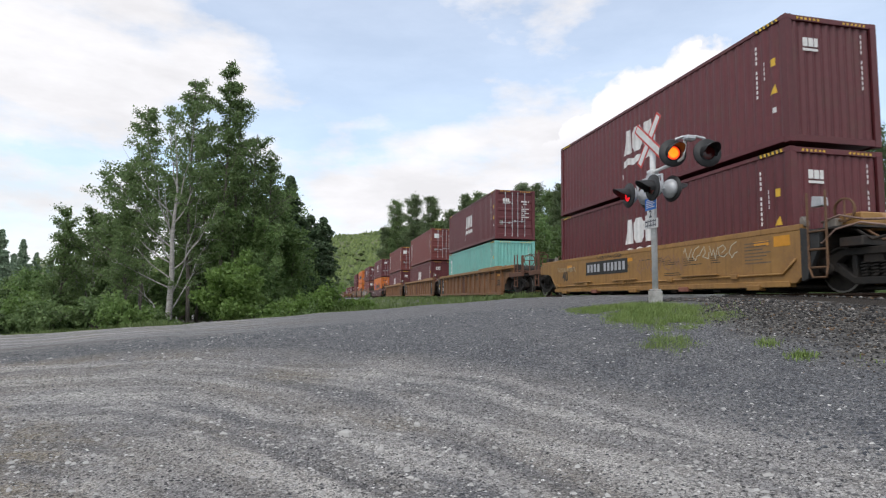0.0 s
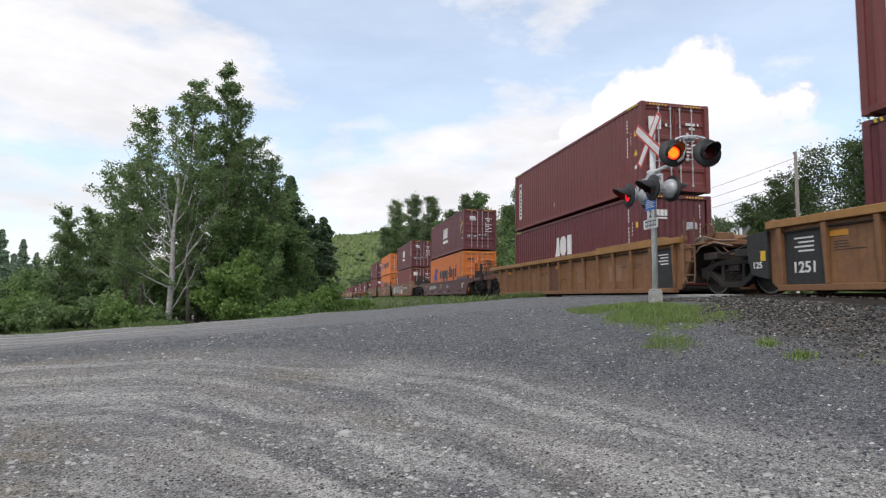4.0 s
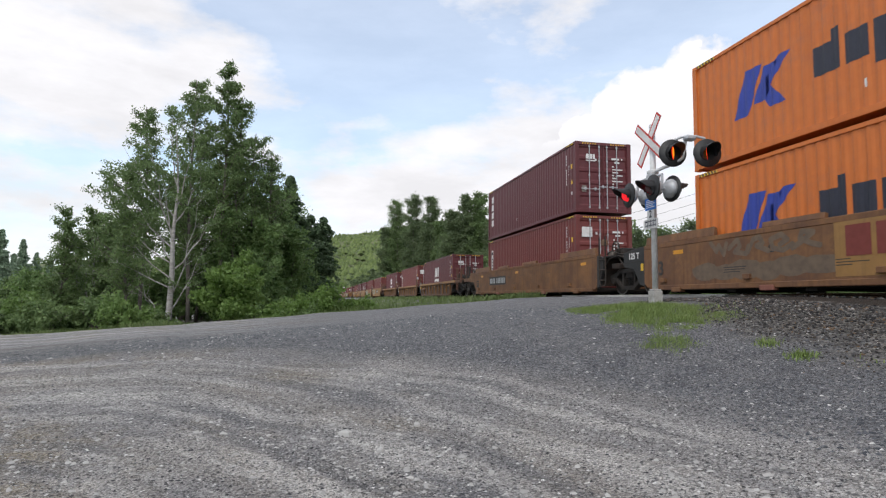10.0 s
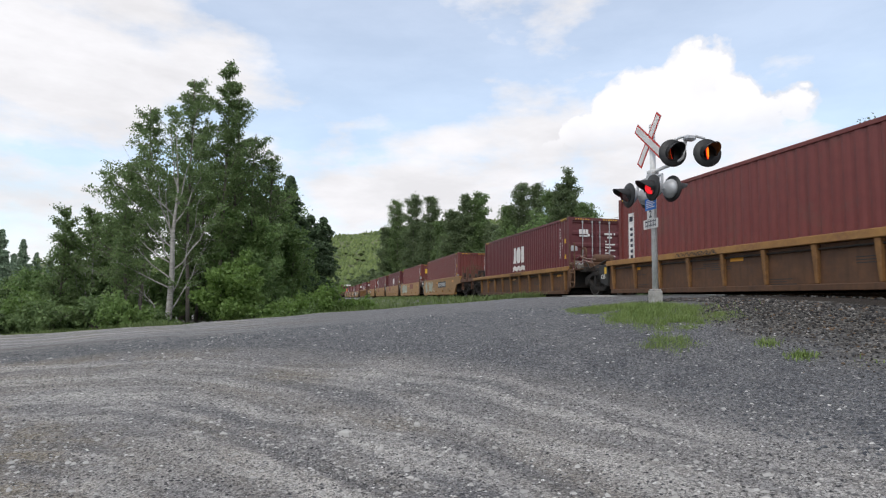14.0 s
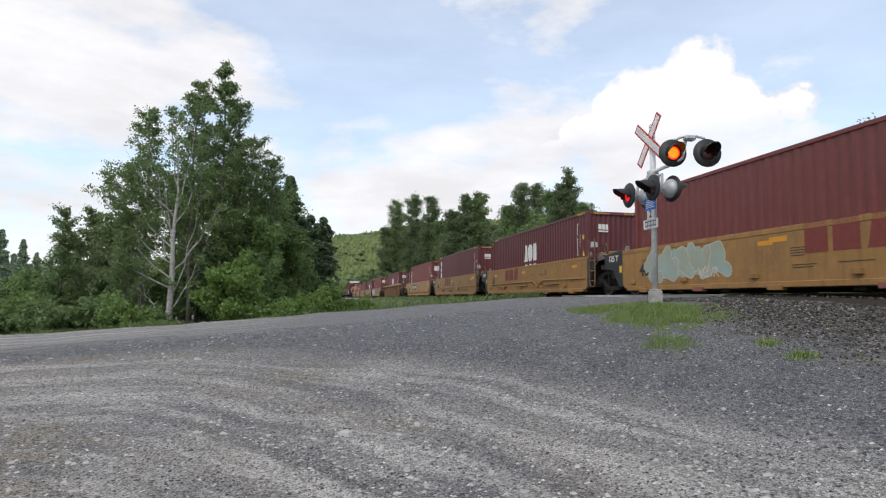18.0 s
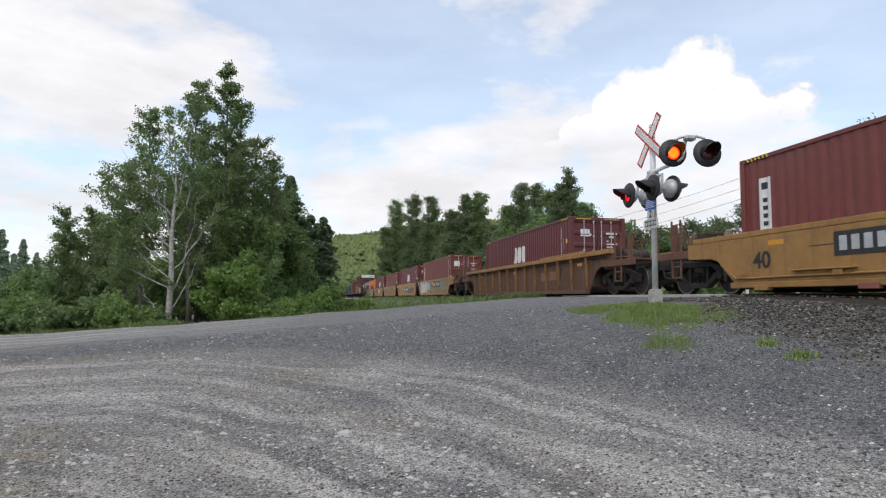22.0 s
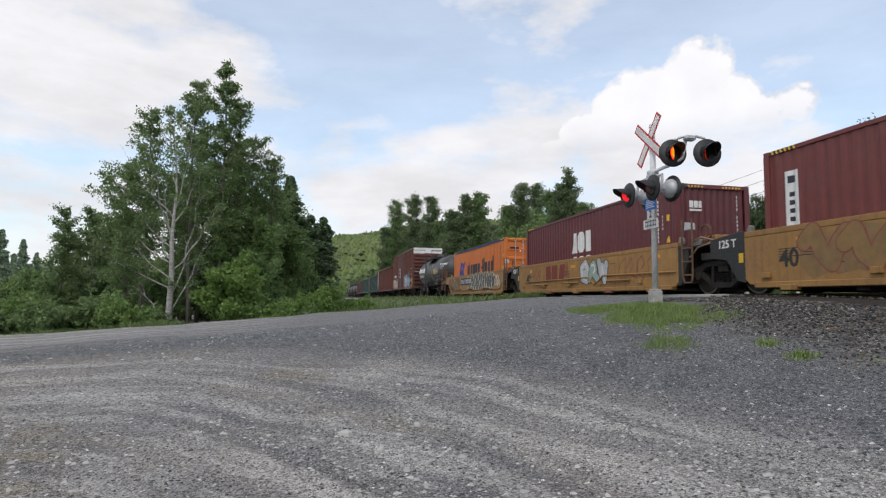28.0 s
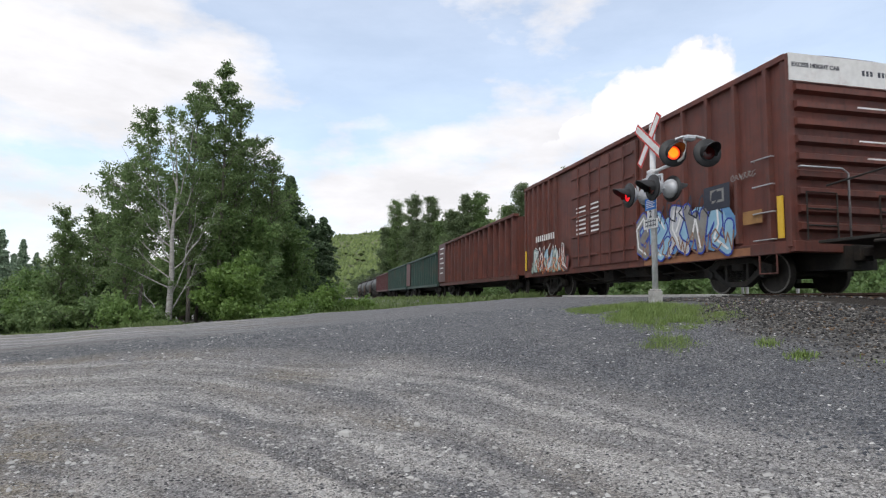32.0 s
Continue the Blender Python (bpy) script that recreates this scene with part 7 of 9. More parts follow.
def boxcar(length, label):
    car = thing("boxcar", label, "railway wagon", "covered cars of the train")
    w, z0, z1 = 1.58, 1.05, 5.05
    part("body", Geo().box(-w + 0.05, w - 0.05, 0.05, length - 0.05, z0, z1), M_BOXRED, car)
    part("roof", Geo().prism([(-w, z1), (w, z1), (w, z1 + 0.03), (0.5, z1 + 0.07), (-0.5, z1 + 0.07), (-w, z1 + 0.03)], "y", 0, length), M_BOXRED, car)
    me = Geo().prism([(0, 0), (-0.11, 0.02), (-0.11, 0.12), (0, 0.14)], "z", z0 + 0.1, z1 - 0.08)
    me = Geo().add([(p[0], p[1], p[2]) for p in me.v], me.f).mesh("side_post", M_BOXRED)
    half = length / 2
    for s in (1, -1):
        turn = pose(0, length, 0, 0, 0, 180) if s < 0 else Matrix()
        for k in range(6):
            for y in (0.5 + k * 1.0, length - 0.64 - k * 0.62):
                if not (5.55 < y < 10.6) :
                    part("side_post", me, M_BOXRED, car, at=turn @ pose(-w + 0.05, y, 0))
        for y in (5.9, 8.3):
            d = part("door", Geo().box(-w - 0.07, -w + 0.03, y, y + 2.36, z0 - 0.02, z1 - 0.25), M_BOXRED, car, "oxide red plug door", bevel=0.01, at=turn)
            g = Geo()
            for k in range(5):
                z = z0 + 0.35 + k * 0.75
                g.box(-w - 0.115, -w - 0.06, y + 0.12, y + 2.24, z, z + 0.08)
            part("door_rib", g, M_BOXRED, d)
            part("door_rod", Geo().tube([(-w - 0.12, y + 0.7, z0), (-w - 0.12, y + 0.7, z1 - 0.3)], 0.03, 6).tube([(-w - 0.12, y + 1.6, z0), (-w - 0.12, y + 1.6, z1 - 0.3)], 0.03, 6), M_BOXRED, d)
        part("side_sill", Geo().box(-w - 0.02, -w + 0.12, 0.1, length - 0.1, z0 - 0.22, z0 + 0.04), M_BOXRED, car, at=turn, bevel=0.01)
        part("top_plate", Geo().box(-w - 0.06, -w + 0.1, 0, length, z1 - 0.12, z1 + 0.02), M_BOXRED, car, at=turn, bevel=0.01)
        part("corner_post", Geo().box(-w - 0.03, -w + 0.16, 0, 0.16, z0 - 0.1, z1), M_BOXRED, car, at=turn, bevel=0.01)
        part("corner_post", Geo().box(-w - 0.03, -w + 0.16, length - 0.16, length, z0 - 0.1, z1), M_BOXRED, car, at=turn, bevel=0.01)
        for z in (1.15, 1.75, 2.35, 2.95):
            part("grab_iron", Geo().tube([(-w - 0.01, 0.42, z), (-w - 0.09, 0.42, z), (-w - 0.09, 1.0, z), (-w - 0.01, 1.0, z)], 0.016, 6), M_GALV, car, "thin pale grab iron", at=turn)
        part("step", Geo().tube([(-w, 0.45, 0.85), (-w, 0.45, 0.42), (-w, 0.95, 0.42), (-w, 0.95, 0.85)], 0.022, 6), M_BOXRED, car, "hanging corner step", at=turn)
    for s, y in ((1, 0.0), (-1, length)):
        at = Matrix.Translation((0, y, 0)) @ pose(0, 0, 0, 0, 0, 0 if s > 0 else 180)
        for k in range(9):
            z = z0 + 0.22 + k * 0.37
            part("end_rib", Geo().prism([(0.05, 0), (-0.09, 0.05), (-0.09, 0.17), (0.05, 0.22)], "x", -w + 0.15, w - 0.15), M_BOXRED, car, at=at @ pose(0, 0, z))
        part("height_panel", Geo().box(-w + 0.05, w - 0.05, -0.015, 0.05, z1 - 0.55, z1 + 0.05), M_WHITE, car, "white painted height warning panel", at=at)
        if s > 0:
            lettering("height_words", "EXCESS HEIGHT CAR", 0.13, M_NAVY, car, on_end(-0.85, -0.018, z1 - 0.2))
            part("board_lines", end_rects([(0.35 + 0.105 * k, 0.42 + 0.105 * k, z1 - 0.30, z1 - 0.18) for k in range(10) if k != 3], -0.012), M_NAVY, car)
            for x, z in ((0.1, 3.98), (0.1, 3.24), (0.3, 2.87)):
                part("end_line", end_rects([(x, x + 0.75, z, z + 0.035)], -0.088), M_WHITE, car, "thin white stencilled line")
        for x in (-1.3, 0.55):
            g = Geo()
            g.tube([(x, -0.1, 1.1), (x, -0.1, 2.1), (x + 0.75, -0.1, 2.1), (x + 0.75, -0.1, 1.1)], 0.018, 6)
            for q in (1.4, 1.75):
                g.tube([(x, -0.1, q), (x + 0.75, -0.1, q)], 0.016, 6)
            part("hand_hold", g, M_STEEL, car, "dark steel hand-hold", at=at)
        part("end_rail", Geo().tube([(-w + 0.12, -0.09, 2.62), (-w + 0.12, -0.16, 2.62), (-0.45, -0.16, 2.62), (-0.30, -0.16, 2.52), (-0.30, -0.16, 1.12)], 0.018, 6), M_GALV, car, "pale bent end rail", at=at, smooth=True)
        part("end_sill", Geo().box(-w, w, -0.05, 0.25, z0 - 0.2, z0 + 0.03), M_BOXRED, car, at=at, bevel=0.01)
    part("centre_sill", Geo().box(-0.4, 0.4, -0.1, length + 0.1, 0.50, 1.0), M_UNDER, car)
    for k in range(9):
        y = 3.9 + k * (length - 7.8) / 8
        part("cross_bearer", Geo().prism([(-w + 0.1, 0.98), (w - 0.1, 0.98), (0.4, 0.52), (-0.4, 0.52)], "y", y - 0.05, y + 0.05), M_UNDER, car)
    part("brake_rod", Geo().tube([(-0.75, 3.2, 0.66), (-0.7, length - 3.2, 0.60)], 0.03, 6), M_UNDER, car)
    part("brake_lever", Geo().box(-0.95, -0.45, 6.0, 6.1, 0.42, 0.75), M_UNDER, car)
    part("air_reservoir", Geo().lathe([(6.4, 0.05), (6.45, 0.22), (7.8, 0.22), (7.85, 0.05)], 12, (-0.8, 0, 0.8), "y"), M_UNDER, car)
    part("valve_box", Geo().box(-1.0, -0.5, 8.6, 9.3, 0.5, 0.95), M_UNDER, car, bevel=0.02)
    for y in (0.18, length - 0.34):
        part("yellow_strip", Geo().box(-w - 0.06, -w - 0.03, y, y + 0.15, 1.15, 2.05), M_SIGNYEL, car, "yellow reflector strip")
    side = -w - 0.06
    sprayed_ground(car, side, 5.9, 1.7, 0.98, 2.15, M_SPRAYBLUE, 11, 8)
    sprayed_ground(car, side - 0.002, 5.7, 2.0, 1.3, 2.3, M_PALEBLUE, 12, 6)
    piece(car, side - 0.004, 5.9, 1.8, 0.92, 2.45, 5, (M_GREYSPRAY, M_PALEBLUE, M_ALU), M_BLUE, 13, 0.14, 0.05, M_WHITE)
    tag_line(car, side - 0.012, 5.6, 1.6, 1.0, 1.6, 9, M_PATCHTAN, 14, 0.022)
    tag_line(car, side - 0.012, 5.4, 2.0, 1.9, 2.6, 7, M_NAVY, 15, 0.022)
    part("sprayed_square", painted([rect(1.75, 2.7, 2.05, 2.65)], 0.014, side, False), M_NAVY, car, "black sprayed square")
    part("sprayed_square", painted([rect(1.95, 2.45, 2.22, 2.55)], 0.017, side, False), M_GREYSPRAY, car)
    part("sprayed_square", painted([rect(2.02, 2.38, 2.28, 2.49)], 0.020, side, False), M_NAVY, car)
    part("notice_plate", painted([rect(0.75, 1.35, 1.55, 1.85)], 0.004, side, False), M_TANTOP, car, "yellow notice plate")
    tag_line(car, side, 1.7, 0.9, 2.62, 2.78, 6, M_GREYSPRAY, 16, 0.009)
    sprayed_ground(car, side, length - 1.2, length - 4.9, 0.92, 1.7, M_SPRAYTEAL, 18, 7)
    piece(car, side - 0.003, length - 1.2, length - 5.0, 0.88, 2.05, 5, (M_SPRAYTEAL, M_SPRAYRED, M_PALEBLUE), M_NAVY, 19, 0.11, 0.04, M_WHITE)
    tag_line(car, side - 0.012, length - 1.4, length - 4.8, 1.0, 2.2, 7, M_WHITE, 20, 0.02)
    tag_line(car, side - 0.014, length - 1.6, length - 4.6, 0.9, 1.6, 5, M_ORANGE, 21, 0.03)
    part("sill_paint", painted([rect(1.2, 5.6, z0 - 0.2, z0 - 0.02)], 0.004, -w - 0.02, False), M_SPRAYRUST, car, "sprayed colour on the sill")
    bars_text(car, -w - 0.06, length - 1.6, 2.35, 9, 0.26, M_WHITE, 0.15, 0.09)
    for k in range(7):
        part("data_lines", painted([rect(8.3, 8.9, 3.2 - 0.16 * k, 3.26 - 0.16 * k), rect(9.3, 10.1, 3.2 - 0.16 * k, 3.26 - 0.16 * k)], 0.004, -w - 0.105, False), M_WHITE, car)
    mixed_trucks(car, 2.3, length - 2.3)
    couplers(car, -0.2, length + 0.2)
    return car


def gondola(length, top, paint, label, end_board=False, side_board=False):
    car = thing("gondola_car", label, "railway wagon", "open cars of the train")
    w, z0 = 1.5, 1.0
    for s in (-1, 1):
        part("side_wall", Geo().box(*sorted((s * (w - 0.05), s * w)), 0.1, length - 0.1, z0, top), paint, car)
        part("top_chord", Geo().box(*sorted((s * (w - 0.06), s * (w + 0.23))), 0, length, top, top + 0.14), paint, car, bevel=0.01)
        part("side_sill", Geo().box(*sorted((s * (w - 0.06), s * (w + 0.1))), 0, length, z0 - 0.2, z0 + 0.02), paint, car, bevel=0.01)
        n = int(length / 1.05)
        me = Geo().prism([(0, -0.09), (s * 0.22, -0.06), (s * 0.22, 0.06), (0, 0.09)], "z", z0 + 0.022, top - 0.002).mesh("side_post", paint)
        for k in range(n + 1):
            part("side_post", me, paint, car, at=pose(s * w, 0.25 + k * (length - 0.5) / n, 0))
    for y in (0.05, length - 0.13):
        part("end_wall", Geo().box(-w, w, y, y + 0.08, z0, top + (0.15 if end_board else 0)), paint, car)
    if end_board:
        part("end_board", Geo().box(-w - 0.03, w + 0.03, -0.03, 0.0, z0 + 0.2, top + 0.3), M_CARMAROON, car, "maroon end board with white lines")
        part("board_lines", end_rects([(-1.1, 0.4 - 0.3 * (k % 3), top - 0.1 - 0.22 * k, top - 0.03 - 0.22 * k) for k in range(8)], -0.035), M_WHITE, car)
        g = painted([rect(length - 1.5 - 1.3, length - 0.2, z0 + 0.1, top - 0.05)], 0.01, -w - 0.225, False)
        part("side_board", g, M_CARMAROON, car)
    if side_board:
        part("side_board", painted([rect(length - 2.4, length - 0.1, z0 + 0.1, top + 0.12)], 0.01, -w - 0.225, False), M_CARMAROON, car, "maroon board with white marks")
        for k in range(6):
            part("board_lines", painted([rect(length - 1.9 + 0.1 * (k % 3), length - 0.6, top - 0.3 - 0.38 * k, top - 0.2 - 0.38 * k)], 0.016, -w - 0.225, False), M_WHITE, car)
    part("floor", Geo().box(-w + 0.05, w - 0.05, 0.12, length - 0.12, z0, z0 + 0.1), M_UNDER, car)
    part("centre_sill", Geo().box(-0.4, 0.4, -0.1, length + 0.1, 0.62, 0.99), M_UNDER, car)
    mixed_trucks(car, 1.9, length - 1.9)
    couplers(car, -0.2, length + 0.2)
    return car


def build_tail():
    CARS.append(place(tank_car(13.1, "dusty black tank car with white and yellow marks"), 415.8))
    CARS.append(place(boxcar(15.98, "oxide-red boxcar with graffiti and a white height panel"), 429.66))
    y = 446.9
    CARS.append(place(gondola(18.4, 3.95, M_BOXRED, "oxide-red high-sided gondola car with many posts", False, True), y))
    y += 19.7
    for k in range(2):
        CARS.append(place(gondola(16.4, 3.5, M_GREEN, "dark green high-sided gondola car", k == 0), y))
        y += 17.7
    CARS.append(place(gondola(15.5, 3.3, M_CARMAROON, "dark maroon gondola car"), y))
    y += 17.0
    for k in range(4):
        CARS.append(place(tank_car(12.6, "dusty black tank car", False), y))
        y += 14.0


build_tail()


# ---- the crossing signal ----
SIG_X, SIG_Y = 6.39, 10.19
SIG_Z = 1.48
FLASH = []           # (part, local pose, lit first)


def lamp_head(parent, at):
    """A flasher head that faces local -y: background disc, hood, lens cavity and a turning lit/dark lens."""
    g = Geo().lathe([(0.0, 0.0), (0.0, 0.282), (0.012, 0.292), (0.03, 0.292), (0.03, 0.0)], 36, axis="y")
    disc = part("background", g, M_HOOD, parent, "round black background disc", at=at, smooth=True)
    g = Geo()
    # hood: the upper part of a short tube, cut back below
    n = 22
    vs, fs = [], []
    for k in range(n + 1):
        a = radians(-25 + 230 * k / n)
        cx, cz = 0.165 * math.cos(a), 0.165 * math.sin(a)
        deep = 0.11 + 0.26 * max(0.0, math.sin(a)) ** 0.6 if math.sin(a) > 0 else 0.11
        for r in (1.0, 0.955):
            vs += [(cx * r, -0.004, cz * r), (cx * r * 0.97, -deep, cz * r * 0.97 - 0.02)]
    for k in range(n):
        b = 4 * k
        fs += [(b, b + 4, b + 5, b + 1), (b + 2, b + 3, b + 7, b + 6), (b + 1, b + 5, b + 7, b + 3)]
    g.add(vs, fs)
    part("hood", g, M_HOOD, disc, "black half-round hood")
    part("lamp_body", Geo().lathe([(0.03, 0.20), (0.06, 0.215), (0.13, 0.19), (0.19, 0.12), (0.21, 0.05), (0.21, 0.0)], 26, axis="y"), M_ALU, disc, "grey domed lamp housing", smooth=True)
    part("bezel", Geo().lathe([(-0.02, 0.150), (-0.02, 0.163), (0.0, 0.166), (0.0, 0.150)], 28, axis="y", cap=False), M_HOOD, disc)
    return disc


def flasher(disc, lit_first, lit):
    """The lens turns its lit or its dark face outwards."""
    lens = part("lens", Geo().lathe([(-0.020, 0.0), (-0.019, 0.06), (-0.014, 0.10), (-0.006, 0.135), (-0.002, 0.147)], 26, axis="y"), lit, disc, "round red flasher lens", smooth=True)
    part("dark_lens", Geo().lathe([(0.002, 0.147), (0.006, 0.135), (0.014, 0.10), (0.019, 0.06), (0.020, 0.0)], 26, axis="y"), M_DIM, lens, "unlit dark red lens", smooth=True)
    FLASH.append((lens, lit_first))


def lit_material():
    m = bpy.data.materials.new("lit_red_lens")
    m.use_nodes = True
    nt = m.node_tree
    N, L = nt.nodes.new, nt.links.new
    bs = nt.nodes["Principled BSDF"]
    tc = N("ShaderNodeTexCoord")
    sub = N("ShaderNodeVectorMath")
    sub.operation = "LENGTH"
    fl = N("ShaderNodeVectorMath")
    fl.operation = "MULTIPLY"
    fl.inputs[1].default_value = (1, 0, 1)
    L(tc.outputs["Object"], fl.inputs[0])
    L(fl.outputs[0], sub.inputs[0])
    r = N("ShaderNodeMapRange")
    r.inputs["From Min"].default_value, r.inputs["From Max"].default_value = 0.085, 0.135
    L(sub.outputs["Value"], r.inputs["Value"])
    mx = N("ShaderNodeMix")
    mx.data_type = "RGBA"
    mx.inputs[6].default_value, mx.inputs[7].default_value = (1.0, 0.30, 0.015, 1), (0.8, 0.012, 0.008, 1)
    L(r.outputs[0], mx.inputs[0])
    L(mx.outputs[2], bs.inputs["Emission Color"])
    L(mx.outputs[2], bs.inputs["Base Color"])
    vor = N("ShaderNodeTexVoronoi")
    vor.inputs["Scale"].default_value = 38.0
    L(tc.outputs["Object"], vor.inputs["Vector"])
    st = N("ShaderNodeMapRange")
    st.inputs["To Min"].default_value, st.inputs["To Max"].default_value = 1.5, 0.9
    L(vor.outputs["Distance"], st.inputs["Value"])
    L(st.outputs[0], bs.inputs["Emission Strength"])
    return m


M_LIT = lit_material()
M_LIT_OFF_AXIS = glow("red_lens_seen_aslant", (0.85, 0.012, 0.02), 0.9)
M_DIM = surface("unlit_red_lens", (0.05, 0.004, 0.004), (0.07, 0.006, 0.006), 30, 0.2, bump=0.2, bump_scale=60)


def build_signal(x, y, z, turn, main=True):
    s = thing("crossing_signal", "galvanised crossing signal mast with crossbuck and red flashers" if main else "galvanised crossing signal mast seen from behind", "railway signal", "crossing signals", at=pose(x, y, z, 0, 0, turn))
    part("foundation", Geo().box(-0.10, 0.10, -0.10, 0.10, -0.3, 0.17).box(-0.085, 0.085, -0.085, 0.085, 0.17, 0.20), M_CONCRETE, s, "pale concrete and steel foot", bevel=0.015)
    part("mast", Geo().tube([(0, 0, 0.2), (0, 0, 3.42)], 0.057, 16), M_MAST, s, "silver painted steel mast", smooth=True)
    part("mast_cap", Geo().lathe([(3.40, 0.062), (3.46, 0.055), (3.48, 0.02)], 14, axis="z"), M_MAST, s)
    # crossbuck: two white blades with red borders, crossed
    for k, lean in enumerate((40, -50)):
        at = pose(0, -0.075 - 0.012 * k, 3.13, 0, lean - 0, 0)
        b = part("crossbuck_blade", Geo().box(-0.1, 0.1, -0.001, 0.004, -0.57, 0.57), M_SIGNBACK, s, "white crossbuck blade with red border", at=at)
        part("border", Geo().box(-0.1, 0.1, -0.004, -0.0012, -0.57, 0.57), M_SIGNRED, b, "red sheeting border")
        part("blade_face", Geo().box(-0.062, 0.062, -0.008, -0.0045, -0.53, 0.53), M_WHITE, b, "white sheeting")
    # upper pair on a bracket arm towards the lot, lower pairs back to back on a cross arm
    if main:
        part("bracket_arm", Geo().tube([(-0.06, -0.10, 2.50), (0.0, 0.0, 2.50), (0.30, 0.04, 2.53), (0.58, 0.13, 2.57), (0.67, 0.20, 2.64), (0.71, 0.24, 2.97)], 0.034, 10), M_MAST, s, smooth=True)
        part("mast_clamp", Geo().box(-0.085, 0.085, -0.085, 0.085, 2.45, 2.55), M_MAST, s, bevel=0.02)
        part("junction_box", Geo().box(0.69, 0.85, 0.18, 0.39, 2.95, 3.05), M_ALU, s, "cast aluminium junction box", bevel=0.03)
        part("cross_arm", Geo().tube([(0.66, 0.06, 2.99), (0.72, 0.17, 3.03), (0.82, 0.38, 3.03), (0.88, 0.53, 2.98)], 0.024, 8), M_ALU, s)
        for (px, py, pz, tz, lit) in UPPER:
            bx, by = px - 0.13, py + 0.03
            part("lamp_stem", Geo().tube([(bx, by, 3.01), (bx, by, pz)], 0.026, 8), M_ALU, s)
            d = lamp_head(s, pose(px, py, pz, 0, 0, tz - turn) @ Matrix.Scale(0.90, 4))
            flasher(d, lit, M_LIT)
        part("cross_arm", Geo().tube([(-0.44, -0.08, 2.36), (0.0, -0.06, 2.40), (0.44, -0.08, 2.36)], 0.028, 8), M_ALU, s)
        part("crossarm_clamp", Geo().box(-0.1, 0.1, -0.1, 0.1, 2.32, 2.46), M_ALU, s, bevel=0.02)
        for (px, py, pz, tz, lit) in LOWER:
            part("lamp_stem", Geo().tube([(px, -0.08, 2.37), (px, -0.08, pz), (px, py + (0.1 if py < 0 else -0.1), pz)], 0.026, 8), M_ALU, s)
            d = lamp_head(s, pose(px, py, pz, 0, 0, tz - turn) @ Matrix.Scale(0.86, 4))
            if lit is not None:
                flasher(d, lit, M_LIT_OFF_AXIS)
        sign = part("blue_sign", Geo().box(-0.19, 0.19, -0.07, -0.062, 1.75, 1.98), M_SIGNBLUE, s, "blue emergency notice plate", bevel=0.002)
        part("notice_lines", end_rects([(-0.15, 0.15 - 0.05 * (k % 2), 1.935 - 0.035 * k, 1.95 - 0.035 * k) for k in range(5)], -0.071, 0.002), M_WHITE, sign)
        plate = part("track_count_plate", Geo().box(-0.12, 0.12, -0.072, -0.064, 1.57, 1.745), M_WHITE, s, "white plate with a black 2")
        lettering("track_count", "2", 0.2, M_NAVY, plate, on_end(-0.0, -0.074, 1.66), 0.001)
        pic = part("track_plate", Geo().box(-0.25, 0.25, -0.075, -0.066, 1.38, 1.565), M_WHITE, s, "white plate with a black track symbol")
        g = Geo().box(-0.19, 0.19, -0.078, -0.0755, 1.435, 1.45).box(-0.19, 0.19, -0.078, -0.0755, 1.515, 1.53)
        for k in range(7):
            q = -0.165 + 0.055 * k
            g.box(q - 0.008, q + 0.008, -0.078, -0.0755, 1.41, 1.435).box(q - 0.008, q + 0.008, -0.078, -0.0755, 1.45, 1.515).box(q - 0.008, q + 0.008, -0.078, -0.0755, 1.53, 1.555)
        part("track_symbol", g, M_NAVY, pic)
    else:
        part("cross_arm", Geo().tube([(-0.5, 0, 2.5), (0.5, 0, 2.5)], 0.03, 8), M_ALU, s)
        for px in (-0.42, 0.42):
            lamp_head(s, pose(px, -0.12, 2.5, 0, 0, 0))
    return s


# lamp heads: place on the mast and which way each faces (degrees from -y)
UPPER = [(0.61, 0.045, 2.745, -10, True), (0.93, 0.545, 2.70, -10, False)]
LOWER = [(-0.43, -0.30, 2.10, -93, True), (0.43, -0.30, 2.10, -93, False), (-0.43, 0.14, 2.10, 92, None), (0.43, 0.14, 2.10, 96, None)]
build_signal(SIG_X, SIG_Y, SIG_Z, -90.0)
build_signal(18.5, 22.6, 1.3, 90.0, False)


def marker_post(x, y, h):
    z = float(height(x, y))
    p = thing("marker_post", "small white marker post beyond the track", "post", "marker posts", at=pose(x, y, z))
    part("post", Geo().tube([(0, 0, -0.2), (0, 0, h)], 0.05, 10), M_WHITE, p)
    part("cap", Geo().lathe([(h, 0.055), (h + 0.03, 0.05), (h + 0.05, 0.0)], 10, axis="z"), M_GALV, p)


marker_post(14.0, 16.9, 0.55)
marker_post(14.0, 14.8, 0.6)


# ---- poles and wires ----
def utility_pole(x, y, h, wires_to=None):
    z = float(height(x, y))
    p = thing("utility_pole", "weathered grey wooden utility pole", "utility pole", "utility poles", at=pose(x, y, z))
    part("pole", Geo().tube([(0, 0, -0.4), (0, 0, h)], [0.16, 0.11], 12), M_POLE, p, smooth=True)
    for k, z2 in ((-0.16, h - 0.2), (0.16, h - 1.9), (0.14, h - 3.1)):
        part("insulator", Geo().lathe([(z2 - 0.08, 0.04), (z2, 0.06), (z2 + 0.07, 0.03)], 10, (k, 0, 0), "z"), M_GALV, p)
    return p


POLES = [(35.2, 36.9, 12.6), (27.0, 74.0, 9.9), (45.0, -1.0, 12.3)]
for q in POLES:
    utility_pole(*q)


